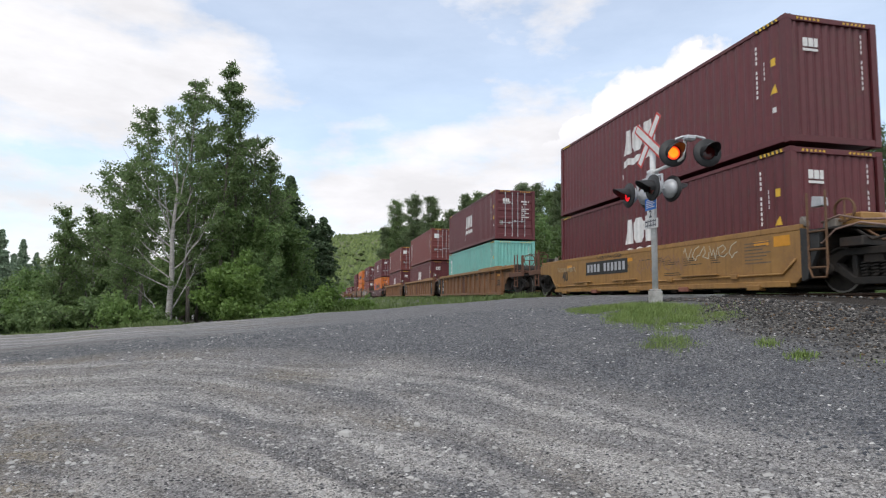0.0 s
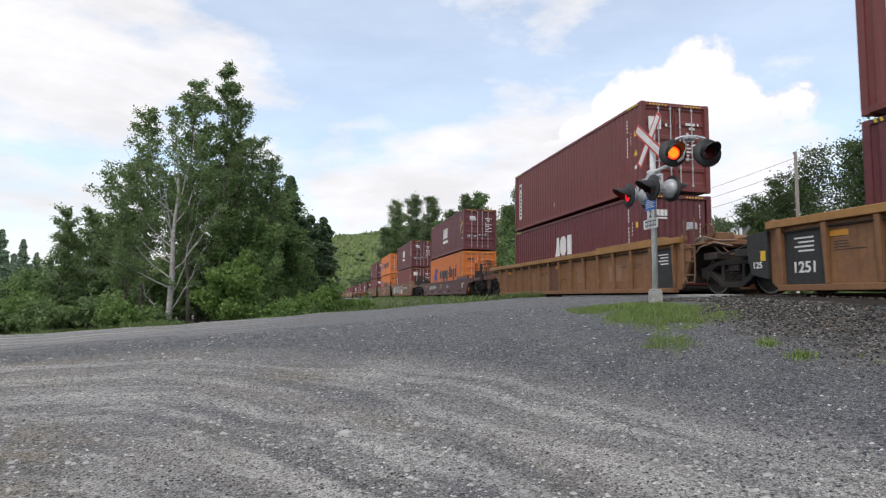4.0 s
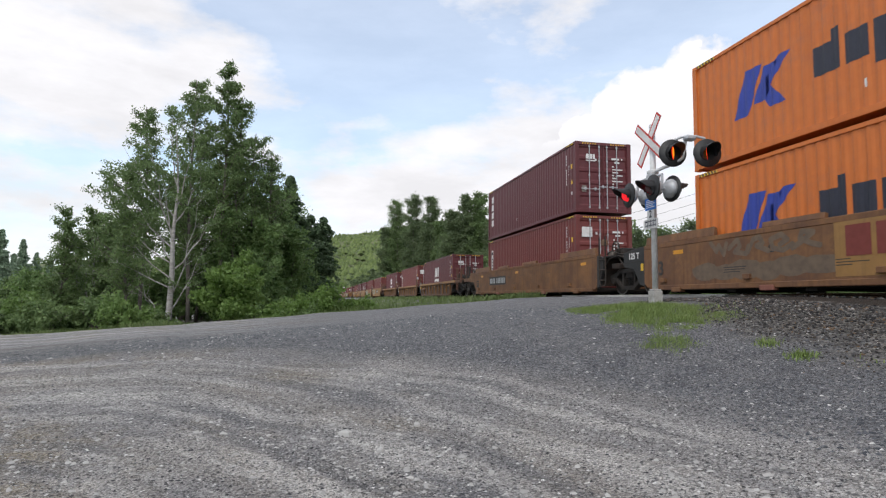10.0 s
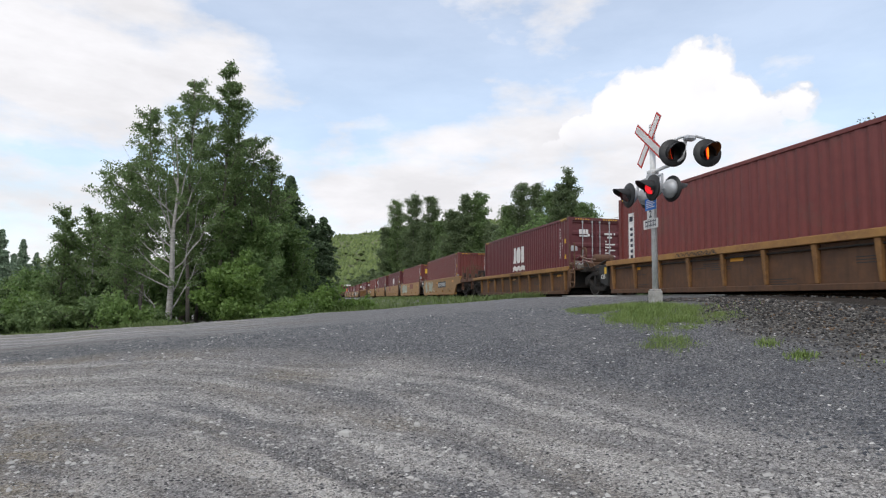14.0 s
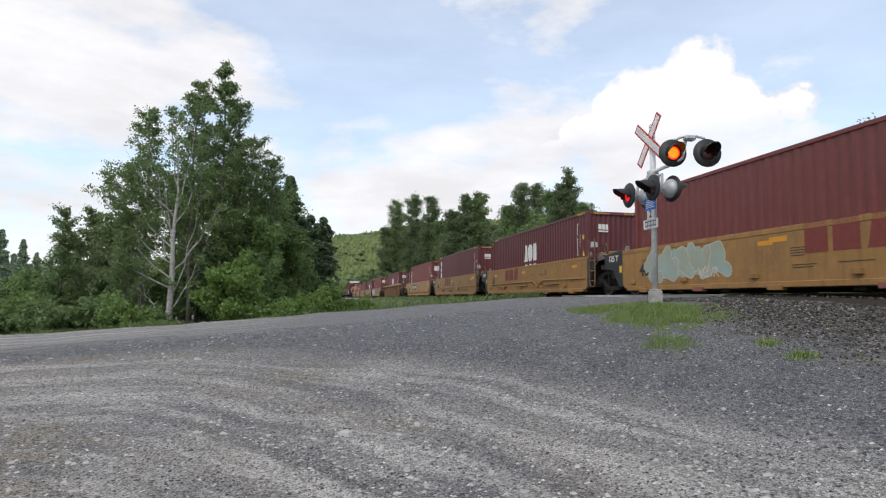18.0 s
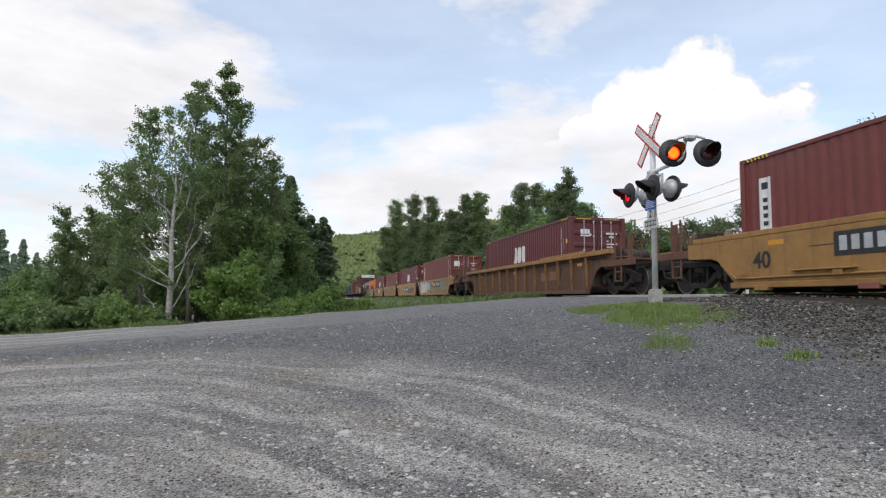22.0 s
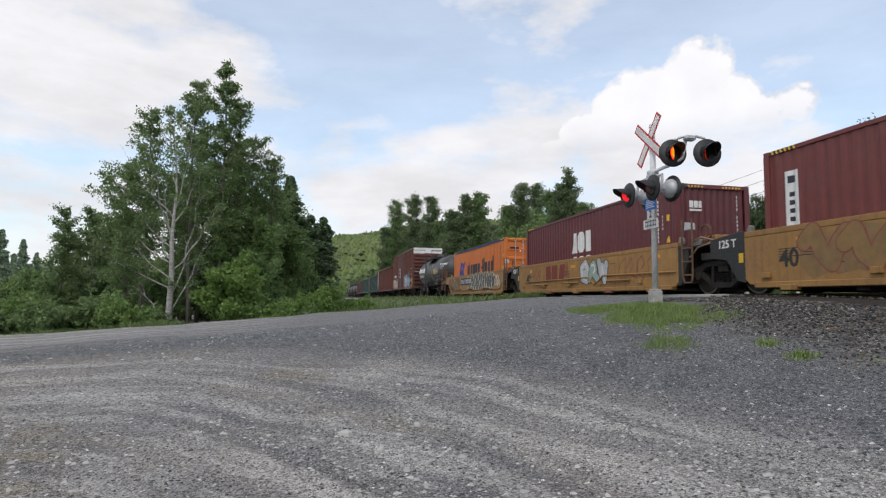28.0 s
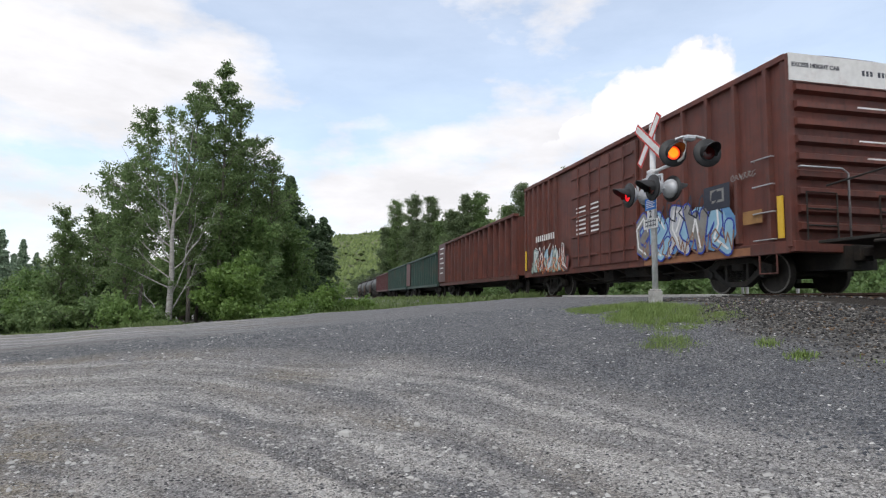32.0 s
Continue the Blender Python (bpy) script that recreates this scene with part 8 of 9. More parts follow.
def wire(a, b, sag):
    pts = []
    for k in range(15):
        t = k / 14
        p = Vector(a).lerp(Vector(b), t)
        p.z -= sag * 4 * t * (1 - t)
        pts.append(p)
    w = thing("overhead_wire", "thin dark overhead wire between poles", "cable", "overhead wires")
    part("strand", Geo().tube(pts, 0.014, 5), M_HOOD, w)


for a, b in (((35.2, 36.9), (27.0, 74.0)), ((35.2, 36.9), (45.0, -1.0))):
    for k, h in ((-0.1, 12.1), (0.1, 11.3), (0.1, 10.4), (0.0, 9.2), (0.05, 8.5)):
        za, zb = float(height(*a)), float(height(*b))
        wire((a[0] + k, a[1], za + h), (b[0] + k, b[1], zb + h - (2.4 if b[1] > 50 else 0.0)), 0.8)


# ---- plants ----
SWAY = []            # trees and bushes that rock in the wind: thing, pose, amount in degrees


def leaf_cloud(rng, centres, spread, count, size, flat=0.6):
    """Small kite-shaped leaves scattered round centres; returns vertices and quads."""
    c = centres[rng.integers(0, len(centres), count)]
    s = spread[:, None] if np.ndim(spread) else spread
    q = rng.normal(0, 1, (count, 3))
    q *= rng.random((count, 1)) ** 0.45 / np.linalg.norm(q, axis=1)[:, None]
    p = c + q * s * 1.35 * np.array([1, 1, flat])
    u = rng.normal(0, 1, (count, 3))
    u /= np.linalg.norm(u, axis=1)[:, None]
    w = np.cross(u, rng.normal(0, 1, (count, 3)))
    w /= np.linalg.norm(w, axis=1)[:, None]
    k = size * rng.uniform(0.6, 1.35, (count, 1))
    v = np.stack([p - u * k * 0.6, p + w * k * 0.38, p + u * k * 0.6, p - w * k * 0.38], 1).reshape(-1, 3)
    f = np.arange(count * 4).reshape(-1, 4)
    return v, f


def broadleaf(name, x, y, h, spread, seed, leaf, bark, leaves, size, label, crown_from=0.3, stems=1, density=1.0, lean=0.0, clump=0.55, airy=1.0, inner=1, twigs=2):
    """A leafy tree: tapered trunk, limbs and twigs, and leaf clumps along the twigs."""
    rng = np.random.default_rng(seed)
    z = float(height(x, y))
    t = thing(name, label, "tree", "trees round the crossing", at=pose(x, y, z))
    g = Geo()
    tips = []
    for sidx in range(stems):
        la = rng.uniform(0, 6.28)
        off = 0.25 * sidx
        top_h = h * (1.0 - 0.13 * sidx)
        out = spread * (0.12 + 0.34 * sidx)
        pts, rad = [], []
        r0 = (0.0064 if bark is M_BIRCH else 0.006) * h + 0.02
        for k in range(9):
            q = k / 8
            wob = 0.05 * spread * math.sin(3.1 * q * 2 + seed + sidx)
            pts.append(Vector((math.cos(la) * (off + out * q * q) + wob + lean * q * q, math.sin(la) * (off + out * q * q) + wob * 0.5, -0.3 + top_h * q)))
            rad.append(r0 * (1 - 0.9 * q) * (0.85 if sidx else 1.0) + 0.012)
        g.tube(pts, rad, 8)
        n = int(17 * density) + 4
        for k in range(n):
            q = crown_from + (0.97 - crown_from) * (k + rng.uniform(0, 1)) / n
            i = min(7, int(q * 8))
            base = pts[i].lerp(pts[i + 1], q * 8 - i)
            a = k * 2.4 + rng.uniform(-0.6, 0.6)
            prof = math.sin(math.pi * min(1, (q - crown_from) / (1 - crown_from) * 0.75 + 0.25)) ** 0.8
            ln = spread * (0.35 + 0.65 * prof) * rng.uniform(0.55, 1.1) / (1 + 0.35 * (stems - 1))
            up = rng.uniform(0.35, 0.95)
            limb = [base]
            d = Vector((math.cos(a), math.sin(a), up)).normalized()
            for j in range(1, 5):
                d = (d + Vector(rng.normal(0, 0.16, 3)) + Vector((0, 0, 0.06))).normalized()
                limb.append(limb[-1] + d * ln / 4)
            r1 = max(0.012, rad[i] * 0.42)
            g.tube(limb, [r1 * (1 - 0.2 * j) + 0.004 for j in range(5)], 5, False)
            for j in range(inner, 5):
                tips.append(limb[j])
                for _ in range(twigs):
                    dd = (d + Vector(rng.normal(0, 0.75, 3))).normalized()
                    e = limb[j] + dd * ln * rng.uniform(0.18, 0.36)
                    if rng.random() < 0.5:
                        g.tube([limb[j], e], [0.012, 0.004], 4, False)
                    tips.append(e)
                    if twigs > 2:
                        tips.append(limb[j].lerp(e, 0.6))
        tips.append(pts[-1])
    part("trunk", g, bark, t, "trunk with branching limbs", smooth=True)
    c = np.array([tuple(p) for p in tips])
    keep = c[rng.random(len(c)) < airy]
    sp = rng.uniform(0.5, 1.2, leaves) * clump * (spread / 3.0) ** 0.5
    v, f = leaf_cloud(rng, keep, sp, leaves, size)
    ob = new("crown", fast_mesh("crown", v, f, leaf))
    ob.parent = t
    if y < 36 and x < 5:
        SWAY.append((t, pose(x, y, z), 0.45))
    return t


def white_birch(x, y, seed):
    """A birch with a pale forked trunk, long rising limbs and an airy crown."""
    rng = np.random.default_rng(seed)
    z = float(height(x, y))
    t = thing("birch_tree", L_BIR, "tree", "trees round the crossing", at=pose(x, y, z))
    g = Geo()
    stem = [Vector(p) for p in ((-0.02, 0, -0.3), (0.0, 0, 0.9), (0.04, 0, 2.4), (-0.02, 0, 4.2), (0.10, 0, 6.2), (0.0, 0, 7.8), (-0.14, 0, 9.2))]
    g.tube(stem, [0.16, 0.135, 0.115, 0.085, 0.052, 0.03, 0.010], 9)
    # limbs: height of the fork, sideways reach, height of the tip, depth, share that bears leaves
    limbs = ((1.4, 1.0, 5.6, 0.2, 0.15), (2.6, 1.7, 5.2, -0.1, 0.2), (0.7, 1.2, 3.6, 0.3, 0.1), (0.0, -1.2, 1.9, 0.1, 0.0), (3.0, -1.4, 5.5, 0.4, 0.6), (4.2, -1.3, 8.3, 0.2, 0.6), (5.3, 0.75, 9.7, -0.2, 0.55),
             (4.7, 1.1, 7.4, 0.4, 0.5), (2.2, -1.8, 4.0, 0.1, 0.6), (1.8, -2.1, 2.9, -0.3, 0.6), (3.6, -2.2, 6.3, -0.2, 0.55), (3.9, -0.7, 6.9, 0.7, 0.5), (6.4, -0.5, 9.4, 0.3, 0.6), (2.9, -2.5, 5.0, 0.5, 0.5), (5.0, -1.7, 7.3, -0.4, 0.55))
    tips = []
    for low, dx, high, dy, leafed in limbs:
        i = next(k for k in range(6) if stem[k + 1].z >= low)
        base = stem[i].lerp(stem[i + 1], (low - stem[i].z) / (stem[i + 1].z - stem[i].z))
        end = Vector((base.x + dx, dy, high))
        elbow = base.lerp(end, 0.45) + Vector((0.12 * dx, 0, -0.06 * (high - low)))
        pts = [base * (1 - q) ** 2 + elbow * 2 * q * (1 - q) + end * q * q for q in (0, 0.2, 0.4, 0.6, 0.8, 1.0)]
        pts = [pts[0]] + [p + Vector(rng.normal(0, 0.05, 3)) for p in pts[1:]]
        g.tube(pts, [0.040, 0.034, 0.028, 0.022, 0.015, 0.006], 6, False)
        for k in range(2, 6):
            for _ in range(5):
                d = Vector((dx * 0.3 + rng.normal(0, 0.5), rng.normal(0, 0.5), 0.5 + rng.normal(0, 0.4))).normalized()
                e = pts[k] + d * rng.uniform(0.4, 1.0)
                g.tube([pts[k], pts[k].lerp(e, 0.5) + Vector(rng.normal(0, 0.05, 3)), e], [0.008, 0.006, 0.003], 4, False)
                if rng.random() < leafed * (0.6 + 0.15 * k):
                    tips += [e, pts[k].lerp(e, 0.65)]
    part("trunk", g, M_BIRCH, t, "white forked trunk with long pale limbs", smooth=True)
    v, f = leaf_cloud(rng, np.array([tuple(p) for p in tips]), rng.uniform(0.12, 0.30, 13000), 13000, 0.09)
    ob = new("crown", fast_mesh("crown", v, f, M_POPLAR_LEAF))
    ob.parent = t
    SWAY.append((t, pose(x, y, z), 0.45))
    return t


def spruce(x, y, h, r, seed, label="dark green spruce with drooping boughs", leaf=None, taper=0.8):
    rng = np.random.default_rng(seed)
    z = float(height(x, y))
    t = thing("spruce_tree", label, "tree", "spruces round the crossing", at=pose(x, y, z))
    part("trunk", Geo().tube([(0, 0, -0.3), (0, 0, h)], [0.02 * h, 0.01], 8), M_BARK, t)
    pts, sp = [], []
    n = int(h * 26)
    for k in range(n):
        q = rng.random() ** 0.8
        zz = h * (0.06 + 0.94 * q)
        rr = r * (1 - q) ** taper * (0.8 + 0.25 * math.sin(zz * 5.0))
        a = rng.uniform(0, 6.28)
        for j in range(4):
            d = (j + 1) / 4
            pts.append((rr * d * math.cos(a), rr * d * math.sin(a), zz - rr * 0.3 * d * d))
    pts = np.array(pts)
    v, f = leaf_cloud(rng, pts, 0.16, int(h * 1700), 0.17, 0.6)
    ob = new("crown", fast_mesh("crown", v, f, leaf or M_NEEDLE))
    ob.parent = t
    return t


def bush(x, y, w, h, seed, leaf, leaves, size, label="leafy green roadside bush"):
    rng = np.random.default_rng(seed)
    z = float(height(x, y))
    t = thing("bush", label, "bush", "roadside bushes", at=pose(x, y, z))
    g = Geo()
    tips = []
    for k in range(26):
        a, b = rng.uniform(0, 6.28), rng.uniform(0.1, 1.35)
        ln = rng.uniform(0.75, 1.0)
        e = Vector((math.cos(a) * math.cos(b) * w * 0.5 * ln, math.sin(a) * math.cos(b) * w * 0.5 * ln, h * (0.2 + 0.75 * math.sin(b)) * ln))
        m = e * 0.5 + Vector((0, 0, h * 0.1))
        g.tube([(0, 0, -0.1), m, e], [0.03, 0.02, 0.008], 5, False)
        for q in (0.55, 0.75, 0.9, 1.0):
            tips.append(tuple(e * q))
        tips.append(tuple(e * 1.0 + Vector(rng.normal(0, 0.12 * w, 3))))
    part("stems", g, M_BARK, t)
    v, f = leaf_cloud(rng, np.array(tips), 0.10 * w ** 0.6 + 0.05, leaves, size, 0.9)
    v[:, 2] = np.maximum(v[:, 2], 0.02)
    ob = new("foliage", fast_mesh("foliage", v, f, leaf))
    ob.parent = t
    return t


L_POP = "tall pale-barked poplar with green leaves"
L_BIR = "tall white-barked birch with loose green crown"
L_YNG = "young green-leaved poplar at the wood's edge"
L_DRK = "dense dark green tree in the wood"
L_FAR = "green broadleaf tree beyond the track"


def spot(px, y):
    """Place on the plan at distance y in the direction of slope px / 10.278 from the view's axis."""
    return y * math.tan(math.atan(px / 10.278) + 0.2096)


def build_woods():
    # the group beside the road: direction, distance, height, crown radius
    fine = dict(clump=0.36, twigs=4)
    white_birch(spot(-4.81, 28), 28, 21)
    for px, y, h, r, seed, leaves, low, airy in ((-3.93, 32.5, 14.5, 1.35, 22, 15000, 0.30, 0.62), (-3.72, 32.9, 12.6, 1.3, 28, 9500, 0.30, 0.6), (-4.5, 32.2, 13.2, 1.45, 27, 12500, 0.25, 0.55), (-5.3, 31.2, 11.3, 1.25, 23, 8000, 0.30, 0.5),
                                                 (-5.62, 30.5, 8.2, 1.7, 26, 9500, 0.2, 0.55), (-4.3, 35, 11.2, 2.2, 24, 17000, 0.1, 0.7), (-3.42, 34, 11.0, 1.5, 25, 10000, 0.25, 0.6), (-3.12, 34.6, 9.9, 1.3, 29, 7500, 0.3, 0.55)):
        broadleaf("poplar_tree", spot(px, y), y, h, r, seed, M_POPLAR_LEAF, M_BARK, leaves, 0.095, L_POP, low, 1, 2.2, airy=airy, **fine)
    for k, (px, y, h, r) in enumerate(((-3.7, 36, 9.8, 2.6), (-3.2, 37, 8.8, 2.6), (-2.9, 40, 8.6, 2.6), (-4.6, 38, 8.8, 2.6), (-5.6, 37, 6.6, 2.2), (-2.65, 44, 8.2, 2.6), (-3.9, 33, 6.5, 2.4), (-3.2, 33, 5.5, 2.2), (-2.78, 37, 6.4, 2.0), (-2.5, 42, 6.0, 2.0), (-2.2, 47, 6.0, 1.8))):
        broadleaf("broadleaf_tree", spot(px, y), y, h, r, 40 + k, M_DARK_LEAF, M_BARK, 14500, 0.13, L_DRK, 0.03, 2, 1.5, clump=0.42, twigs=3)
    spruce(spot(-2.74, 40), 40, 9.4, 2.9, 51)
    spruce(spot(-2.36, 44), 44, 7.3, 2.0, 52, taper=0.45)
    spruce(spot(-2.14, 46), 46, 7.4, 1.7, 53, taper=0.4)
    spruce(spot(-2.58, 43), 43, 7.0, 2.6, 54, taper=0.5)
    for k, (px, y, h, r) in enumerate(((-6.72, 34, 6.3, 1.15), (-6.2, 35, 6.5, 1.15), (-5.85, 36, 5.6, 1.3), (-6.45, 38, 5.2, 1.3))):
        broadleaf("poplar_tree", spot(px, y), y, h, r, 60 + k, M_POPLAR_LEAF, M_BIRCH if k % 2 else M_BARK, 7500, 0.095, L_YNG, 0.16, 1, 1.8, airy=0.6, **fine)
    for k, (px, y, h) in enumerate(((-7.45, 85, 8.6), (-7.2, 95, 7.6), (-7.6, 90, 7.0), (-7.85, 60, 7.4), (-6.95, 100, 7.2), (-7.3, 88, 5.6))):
        spruce(spot(px, y), y, h, 1.9, 65 + k, "slender spruce far beyond the road, coloured pale grey-green for haze", M_FARNEEDLE)
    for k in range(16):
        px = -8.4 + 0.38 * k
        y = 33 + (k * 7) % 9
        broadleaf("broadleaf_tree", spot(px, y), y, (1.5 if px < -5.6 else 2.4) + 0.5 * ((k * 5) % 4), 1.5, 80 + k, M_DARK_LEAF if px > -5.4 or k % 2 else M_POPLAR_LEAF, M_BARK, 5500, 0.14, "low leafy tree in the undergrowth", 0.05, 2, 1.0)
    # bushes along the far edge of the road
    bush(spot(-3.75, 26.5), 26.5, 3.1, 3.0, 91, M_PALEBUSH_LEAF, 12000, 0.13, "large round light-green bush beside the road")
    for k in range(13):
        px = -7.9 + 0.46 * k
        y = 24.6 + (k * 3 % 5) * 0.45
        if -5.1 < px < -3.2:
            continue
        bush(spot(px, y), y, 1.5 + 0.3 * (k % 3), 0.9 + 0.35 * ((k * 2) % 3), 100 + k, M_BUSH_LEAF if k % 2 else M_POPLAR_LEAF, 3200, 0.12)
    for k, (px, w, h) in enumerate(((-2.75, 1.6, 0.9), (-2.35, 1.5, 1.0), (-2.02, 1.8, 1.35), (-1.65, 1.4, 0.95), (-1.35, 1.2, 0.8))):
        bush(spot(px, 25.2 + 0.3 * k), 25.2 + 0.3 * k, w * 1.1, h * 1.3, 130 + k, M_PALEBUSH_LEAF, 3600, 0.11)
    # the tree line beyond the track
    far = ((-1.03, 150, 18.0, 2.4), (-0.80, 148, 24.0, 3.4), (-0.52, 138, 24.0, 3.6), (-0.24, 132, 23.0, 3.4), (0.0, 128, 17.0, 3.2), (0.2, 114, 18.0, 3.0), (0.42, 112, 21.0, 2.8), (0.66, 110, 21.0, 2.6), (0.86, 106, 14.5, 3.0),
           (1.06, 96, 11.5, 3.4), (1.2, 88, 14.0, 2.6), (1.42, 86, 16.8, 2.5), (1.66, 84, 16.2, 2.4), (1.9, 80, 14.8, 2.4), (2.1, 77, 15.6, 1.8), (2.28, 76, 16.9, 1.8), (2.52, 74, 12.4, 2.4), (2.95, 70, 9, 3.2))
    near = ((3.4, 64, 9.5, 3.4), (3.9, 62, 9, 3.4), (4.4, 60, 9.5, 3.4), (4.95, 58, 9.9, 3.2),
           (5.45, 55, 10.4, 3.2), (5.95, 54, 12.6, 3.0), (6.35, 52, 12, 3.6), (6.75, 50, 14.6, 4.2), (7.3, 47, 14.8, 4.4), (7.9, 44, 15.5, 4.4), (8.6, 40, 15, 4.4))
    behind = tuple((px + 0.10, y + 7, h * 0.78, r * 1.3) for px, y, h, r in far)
    # most trees past 57 m take the leaf colour greyed for haze
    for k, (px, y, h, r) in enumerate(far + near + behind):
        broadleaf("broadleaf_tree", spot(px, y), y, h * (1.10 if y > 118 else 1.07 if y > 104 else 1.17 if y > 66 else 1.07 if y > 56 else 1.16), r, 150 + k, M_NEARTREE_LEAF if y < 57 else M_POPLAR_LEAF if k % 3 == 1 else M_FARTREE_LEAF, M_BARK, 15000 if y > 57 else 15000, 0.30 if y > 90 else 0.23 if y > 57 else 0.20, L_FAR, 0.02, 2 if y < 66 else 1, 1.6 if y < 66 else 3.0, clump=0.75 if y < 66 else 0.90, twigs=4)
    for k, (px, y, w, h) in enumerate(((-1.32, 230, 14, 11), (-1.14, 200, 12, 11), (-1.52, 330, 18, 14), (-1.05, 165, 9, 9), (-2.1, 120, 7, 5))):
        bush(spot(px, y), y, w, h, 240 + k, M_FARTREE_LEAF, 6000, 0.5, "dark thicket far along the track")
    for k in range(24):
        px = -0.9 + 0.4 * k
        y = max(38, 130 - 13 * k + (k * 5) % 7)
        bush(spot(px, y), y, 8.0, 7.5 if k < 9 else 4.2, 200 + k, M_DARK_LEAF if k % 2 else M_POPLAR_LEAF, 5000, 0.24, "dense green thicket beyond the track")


build_woods()


def blades(name, rng, x, y, h, label, width=0.012, material=M_GRASS):
    """Grass: bent blades of two quads each."""
    n = len(x)
    z = height(x, y)
    a = rng.uniform(0, 6.28, n)
    lean = rng.uniform(0.15, 0.9, n) * h
    dx, dy = np.cos(a), np.sin(a)
    px, py = -dy * width, dx * width
    base = np.stack([x, y, z - 0.01], -1)
    mid = base + np.stack([dx * lean * 0.35, dy * lean * 0.35, h * 0.6], -1)
    tip = base + np.stack([dx * lean, dy * lean, h], -1)
    s = np.stack([px, py, 0 * px], -1)
    v = np.stack([base - s, base + s, mid + s * 0.8, mid - s * 0.8, tip + s * 0.15, tip - s * 0.15], 1).reshape(-1, 3)
    i = np.arange(n)[:, None] * 6
    f = np.concatenate([i + np.array([0, 1, 2, 3]), i + np.array([3, 2, 4, 5])])
    tagged(new(name, fast_mesh(name, v, f, material)), label, "grass", kind="stuff")


def build_grass():
    rng = np.random.default_rng(9)
    # the tuft round the signal's foot
    tufts = 400
    pick = rng.choice(4, tufts, p=(0.64, 0.26, 0.04, 0.06))
    centre, radii = np.array([q[:2] for q in TURF])[pick], np.array([q[2:] for q in TURF])[pick]
    a, d = rng.uniform(0, 6.28, tufts), rng.random(tufts) ** 0.6 * 1.05 + np.abs(rng.normal(0, 0.16, tufts))
    count = (rng.uniform(20, 260, tufts) * np.clip(1.25 - 0.75 * d, 0.15, 1.2)).astype(int)
    own = np.repeat(np.arange(tufts), count)
    n = len(own)
    sp = rng.uniform(0.025, 0.11, tufts)[own]
    tall = (rng.uniform(0.25, 1.0, tufts) * np.clip(1.2 - 0.7 * d, 0.25, 1.0))[own]
    x = (centre[:, 0] + radii[:, 0] * d * np.cos(a))[own] + rng.normal(0, 1, n) * sp
    y = (centre[:, 1] + radii[:, 1] * d * np.sin(a))[own] + rng.normal(0, 1, n) * sp
    blades("grass_patch", rng, x, y, 0.015 + 0.17 * rng.random(n) ** 1.8 * tall, "patchy short grass round the signal foot", 0.0030)
    # weeds on the ballast
    xs, ys = [], []
    for cx, cy, k, sp in ((5.57, 5.87, 360, 0.075), (5.61, 6.43, 220, 0.075), (5.88, 5.34, 14, 0.10), (6.6, 8.9, 120, 0.3)):
        xs.append(rng.normal(cx, sp, k))
        ys.append(rng.normal(cy, sp, k))
    x, y = np.concatenate(xs), np.concatenate(ys)
    blades("weeds", rng, x, y, 0.015 + 0.075 * rng.random(len(x)) ** 1.8, "small green weeds on the ballast", 0.006)
    # tall grass beyond the road
    n = 32000
    x = rng.uniform(-30, 9.0, n)
    y = ROAD_FAR + 0.5 + np.abs(rng.normal(0, 1.6, n))
    blades("roadside_grass", rng, x, y, rng.uniform(0.05, 0.18, n) * (1.0 + 0.9 * np.sin(x * 1.3) * np.sin(x * 0.47 + 1)), "green roadside grass", 0.012, M_TALLGRASS)
    n = 20000
    x = rng.uniform(2.0, 9.3, n)
    y = 23 + 60 * rng.random(n) ** 1.6
    blades("verge_grass", rng, x, y, 0.06 + 0.26 * rng.random(n) ** 2, "tall grass on the bank beside the track", 0.02, M_TALLGRASS)
    n = 12000
    x = rng.uniform(14.0, 34.0, n)
    y = rng.uniform(4, 60, n)
    blades("meadow_grass", rng, x, y, 0.08 + 0.3 * rng.random(n) ** 2, "long grass beyond the track", 0.022, M_TALLGRASS)


build_grass()


def rocks(name, rng, x, y, size, material, label):
    """Loose stones: uneven six-cornered lumps half sunk in the ground."""
    n = len(x)
    base = np.array([[1, 0, 0], [-1, 0, 0], [0, 1, 0], [0, -1, 0], [0, 0, 1], [0, 0, -1], [0.6, 0.6, 0.5], [-0.6, 0.55, 0.55]], float)
    tri = np.array([[0, 6, 4], [6, 2, 4], [2, 7, 4], [7, 1, 4], [1, 3, 4], [3, 0, 4], [0, 2, 6], [2, 1, 7], [0, 5, 2], [2, 5, 1], [1, 5, 3], [3, 5, 0]])
    k = rng.uniform(0.65, 1.3, (n, 8, 1)) * base[None]
    k = k * (size[:, None, None] * rng.uniform(0.6, 1.2, (n, 1, 3)) * np.array([1, 1, 0.7]))
    a = rng.uniform(0, 6.28, n)
    c, s = np.cos(a)[:, None], np.sin(a)[:, None]
    vx, vy = k[..., 0] * c - k[..., 1] * s, k[..., 0] * s + k[..., 1] * c
    z = height(x, y)
    v = np.stack([vx + x[:, None], vy + y[:, None], k[..., 2] + (z + size * 0.22)[:, None]], -1).reshape(-1, 3)
    f = (tri[None] + (np.arange(n) * 8)[:, None, None]).reshape(-1, 3)
    tagged(new(name, fast_mesh(name, v, f, material)), label, "gravel", kind="stuff")


M_PALESTONE = leafy("pale_stones", (0.27, 0.262, 0.25), (0.52, 0.51, 0.49), rough=0.9, through=0.0)


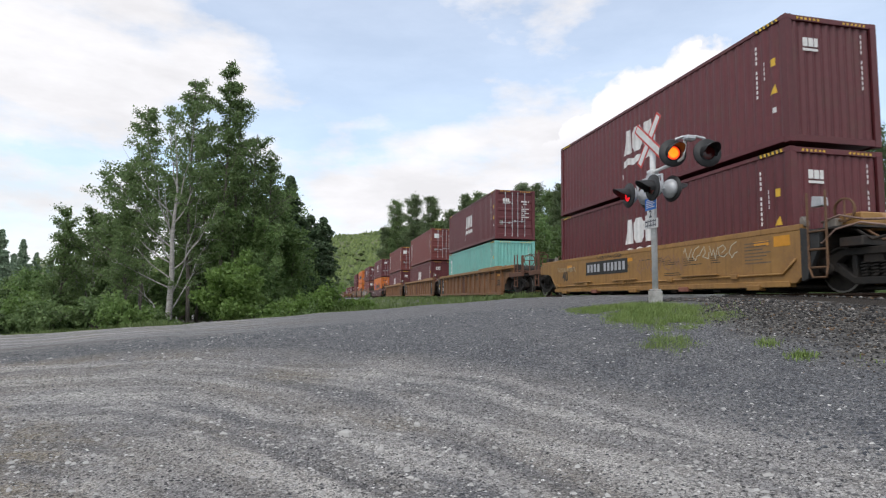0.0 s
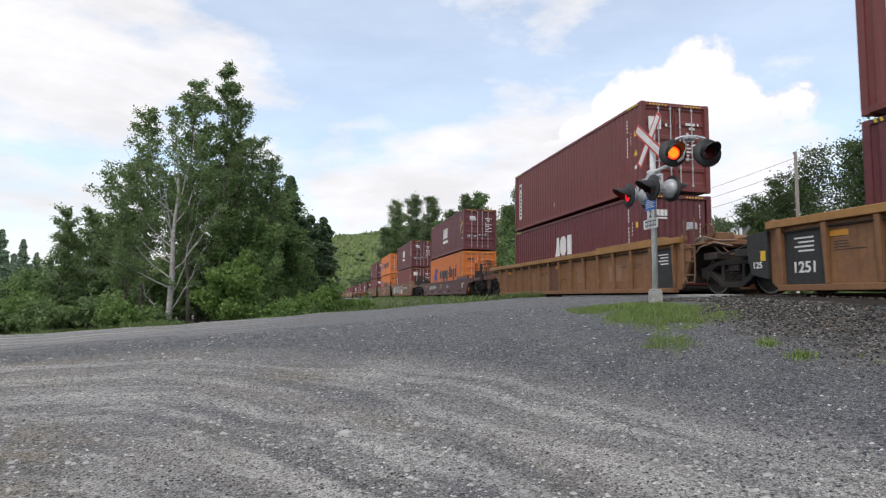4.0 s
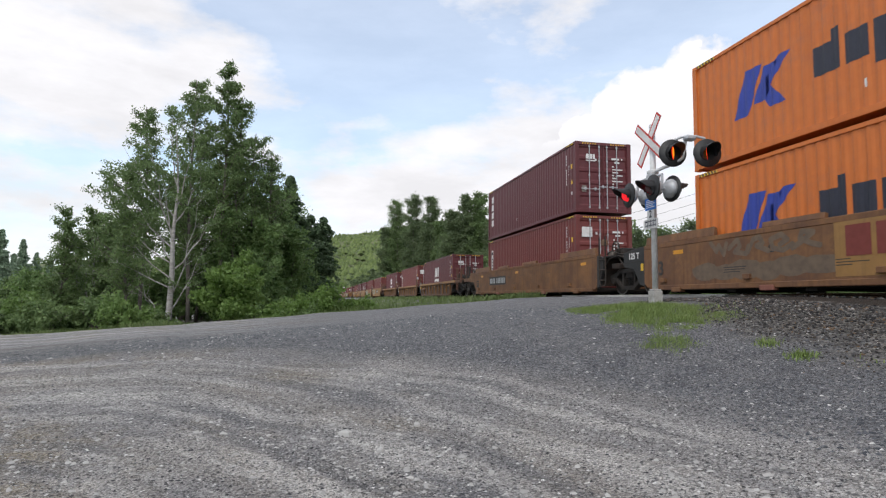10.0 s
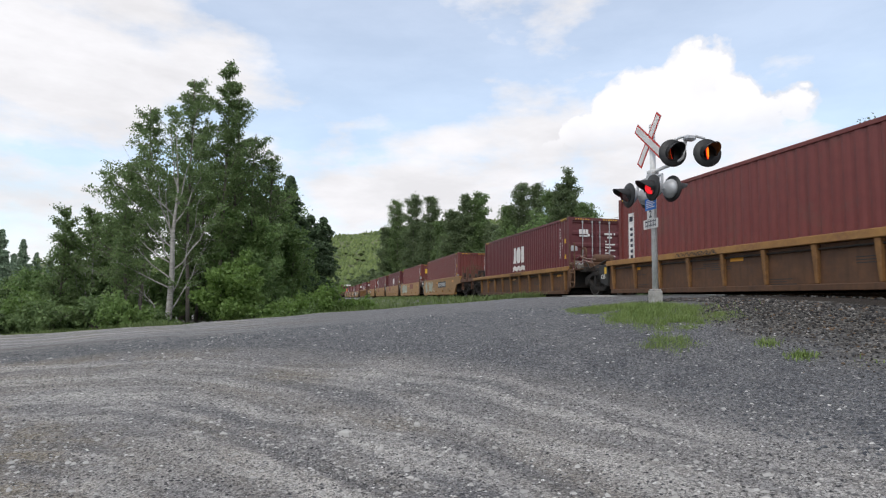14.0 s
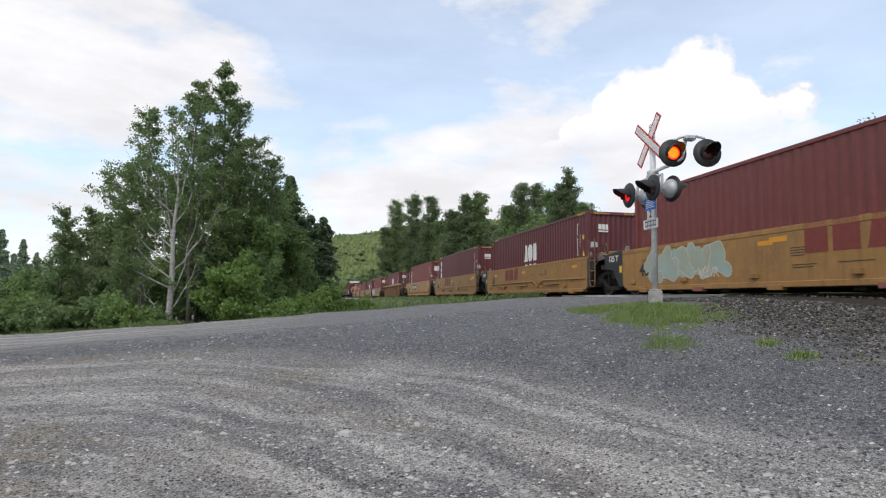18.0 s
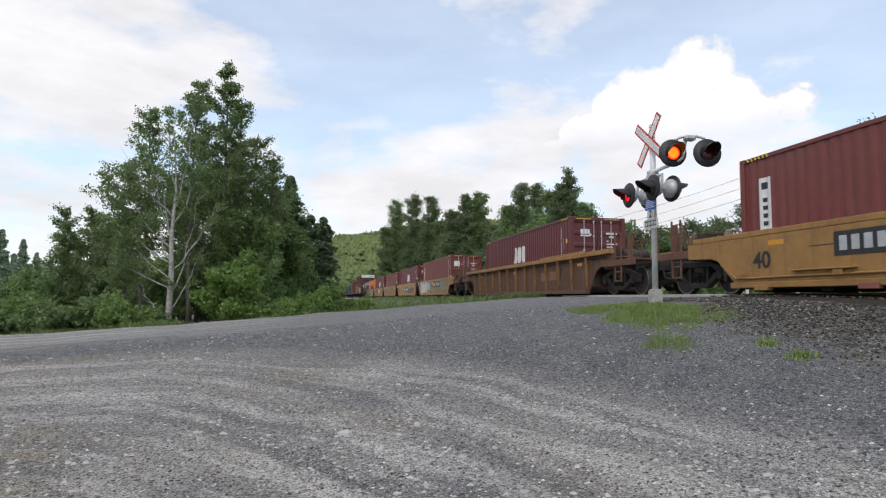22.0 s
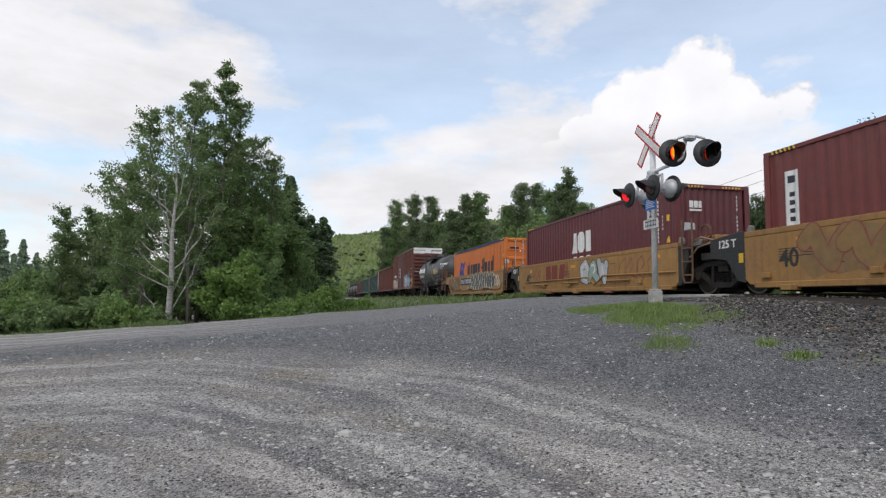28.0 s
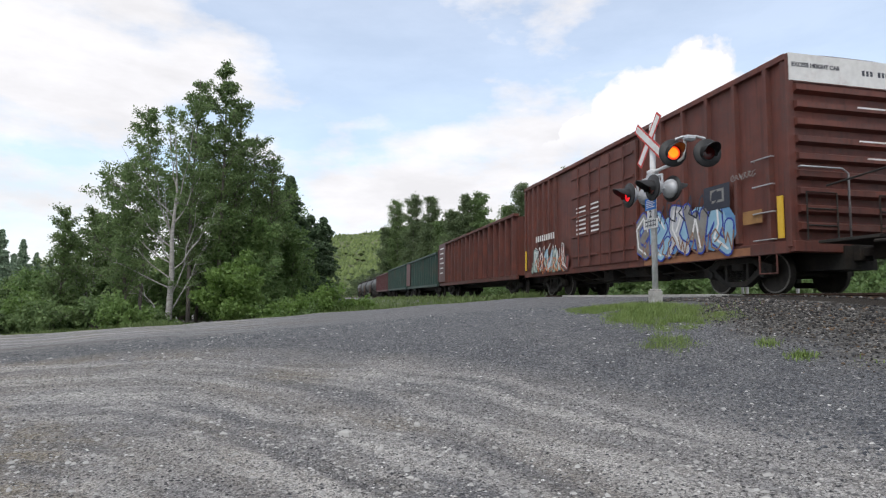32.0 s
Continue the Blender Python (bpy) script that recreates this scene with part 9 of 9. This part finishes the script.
def chips(name, rng, x, y, size, material, label):
    """Angular chips: five-sided lumps with an off-centre peak, pressed into the ground."""
    n = len(x)
    a = (np.arange(5)[None] + rng.uniform(-0.3, 0.3, (n, 5))) * (2 * math.pi / 5) + rng.uniform(0, 6.28, (n, 1))
    r = size[:, None] * rng.uniform(0.65, 1.25, (n, 5))
    wide = rng.uniform(0.75, 1.35, (n, 1))
    vx, vy = x[:, None] + r * np.cos(a) * wide, y[:, None] + r * np.sin(a)
    z = height(x, y)[:, None]
    ring = np.stack([vx, vy, z + size[:, None] * rng.uniform(-0.15, 0.25, (n, 5))], -1)
    peak = np.stack([x + size * rng.uniform(-0.35, 0.35, n), y + size * rng.uniform(-0.35, 0.35, n), z[:, 0] + size * rng.uniform(0.35, 0.8, n)], -1)
    v = np.concatenate([ring, peak[:, None]], 1).reshape(-1, 3)
    tri = np.array([[k, (k + 1) % 5, 5] for k in range(5)])
    f = (tri[None] + (np.arange(n) * 6)[:, None, None]).reshape(-1, 3)
    tagged(new(name, fast_mesh(name, v, f, material)), label, "gravel", kind="stuff")


def build_stones():
    rng = np.random.default_rng(14)
    n = 105000
    r = 2.9 + 10.5 * rng.random(n) ** 1.5
    a = np.radians(rng.uniform(-31, 54, n))
    x, y = r * np.sin(a), r * np.cos(a)
    ring = np.hypot(x - LANE_CENTRE[0], y - LANE_CENTRE[1]) + 0.35 * np.sin(0.9 * x + 1.3 * y)
    track = np.sin(ring * 5.3 + 1.1) + 0.7 * np.sin(ring * 9.1 + 0.4 * x)      # wheels have swept some rings bare
    inside = (ring < 9.3) & (rng.random(n) < 0.62 - 0.25 * np.clip(track, -1, 1))
    outside = (ring >= 9.3) & (x < 6.5) & (rng.random(n) < 0.8)
    size = 0.0035 + 0.014 * rng.random(n) ** 3.4
    chips("gravel", rng, x[inside], y[inside], size[inside], M_STONE, "loose grey crushed stone on the lot")
    chips("fresh_gravel", rng, x[outside], y[outside], size[outside] * 1.4, M_FRESHSTONE, "dark bluish crushed stone outside the wheel tracks")
    n = 8000
    r = 3.2 + 9 * rng.random(n) ** 1.15
    a = np.radians(rng.uniform(-32, 48, n))
    x, y = r * np.sin(a), r * np.cos(a)
    swept = np.hypot(x - LANE_CENTRE[0], y - LANE_CENTRE[1]) < 8.9
    ok = (x < 4.5) & (swept | (rng.random(n) < 0.12)) & (rng.random(n) < 0.30 + 0.70 * (np.sin(x * 1.3 + 0.7 * y) * np.sin(y * 0.9 - x) > -0.1))
    chips("pale_stones", rng, x[ok], y[ok], 0.008 + 0.026 * rng.random(ok.sum()) ** 5, M_PALESTONE, "larger pale flat stones lying on the gravel")
    for k, (x, y, q) in enumerate(((0.28, 5.5, 0.085), (1.33, 4.38, 0.045), (0.55, 5.05, 0.05), (0.95, 5.55, 0.055), (0.72, 4.62, 0.045), (-1.6, 8.6, 0.06), (1.5, 4.85, 0.035))):
        z = float(height(x, y))
        g = Geo()
        rr = random.Random(70 + k)
        ring = [(rr.uniform(0.7, 1.15) * q * math.cos(b), rr.uniform(0.5, 0.95) * q * math.sin(b)) for b in [i * 0.785 for i in range(8)]]
        top = [(px * rr.uniform(0.45, 0.85), py * rr.uniform(0.45, 0.85), q * rr.uniform(0.25, 0.5)) for px, py in ring]
        g.v = [(px, py, -0.02) for px, py in ring] + top + [(0.1 * q, -0.05 * q, q * 0.5)]
        g.f = [tuple(range(8))[::-1]] + [(i, (i + 1) % 8, 8 + (i + 1) % 8, 8 + i) for i in range(8)] + [(8 + i, 8 + (i + 1) % 8, 16) for i in range(8)]
        tagged(part("stone", g, M_PALESTONE, at=pose(x, y, z, rr.uniform(-8, 8), rr.uniform(-8, 8), rr.uniform(0, 180))), "pale angular stone lying on the gravel", "stone", "stones on the lot")
    n = 24000
    x = 5.2 + 2.8 * rng.random(n) ** 0.7
    y = rng.uniform(-2, 12.0, n)
    ok = (x - 5.2 + rng.normal(0, 0.4, n) > 0.5) & ~((np.abs(x - SIG_X) < 0.8) & (np.abs(y - SIG_Y) < 0.8))
    rocks("ballast", rng, x[ok], y[ok], (0.012 + 0.022 * rng.random(ok.sum()) ** 1.5) * np.clip(0.75 + 0.28 * (x[ok] - 6.2), 0.6, 1.5), M_BALLASTSTONE, "brown-grey crushed stone ballast beside the track")
    n = 6000
    x = rng.uniform(9.3, 13.2, n)
    y = np.concatenate([rng.uniform(-4, ROAD_NEAR, n // 2), rng.uniform(ROAD_FAR, 60, n - n // 2)])
    rocks("track_ballast", rng, x, y, rng.uniform(0.02, 0.045, n), M_BALLASTSTONE, "dark crushed stone between the ties")


build_stones()


# ---- what moves ----
FLASH_TIMES = [(0.0, True)]
for cycle in range(29):
    FLASH_TIMES += [(0.14 + 1.1168 * cycle, False), (0.63 + 1.1165 * cycle, True)]
FLASH_TIMES = [q for q in FLASH_TIMES if q[0] < 31.95]


def motions():
    for k, (tree, m, amount) in enumerate(SWAY):
        rows = []
        for q in range(33):
            a = amount * (math.sin(q * 1.9 + k * 1.3) + 0.6 * math.sin(q * 0.83 + k * 2.1))
            b = amount * 0.6 * math.sin(q * 1.37 + k * 0.7)
            rows.append((float(q), m @ pose(0, 0, 0, b, a, 0)))
        walk(tree, rows)
    steps = [0, 4, 8, 12, 16, 20, 24, 28, 32]
    for ob, x, y, z in MOVERS:
        walk(ob, [(t, pose(x, y - run(t), z)) for t in steps])
    for lens, first in FLASH:
        rows, k, ang = [(0.0, pose(0, 0, 0, 0, 0, 0 if first == FLASH_TIMES[0][1] else 180))], 0, 0 if first == FLASH_TIMES[0][1] else 180
        for t, on in FLASH_TIMES[1:]:
            rows.append((t, pose(0, 0, 0, 0, 0, ang)))
            for j in (1, 2, 3):
                rows.append((t + j * 0.012, pose(0, 0, 0, 0, 0, ang + 60 * j)))
            ang += 180
        if rows[-1][0] < SECONDS:
            rows.append((SECONDS, pose(0, 0, 0, 0, 0, ang)))
        walk(lens, rows)


motions()
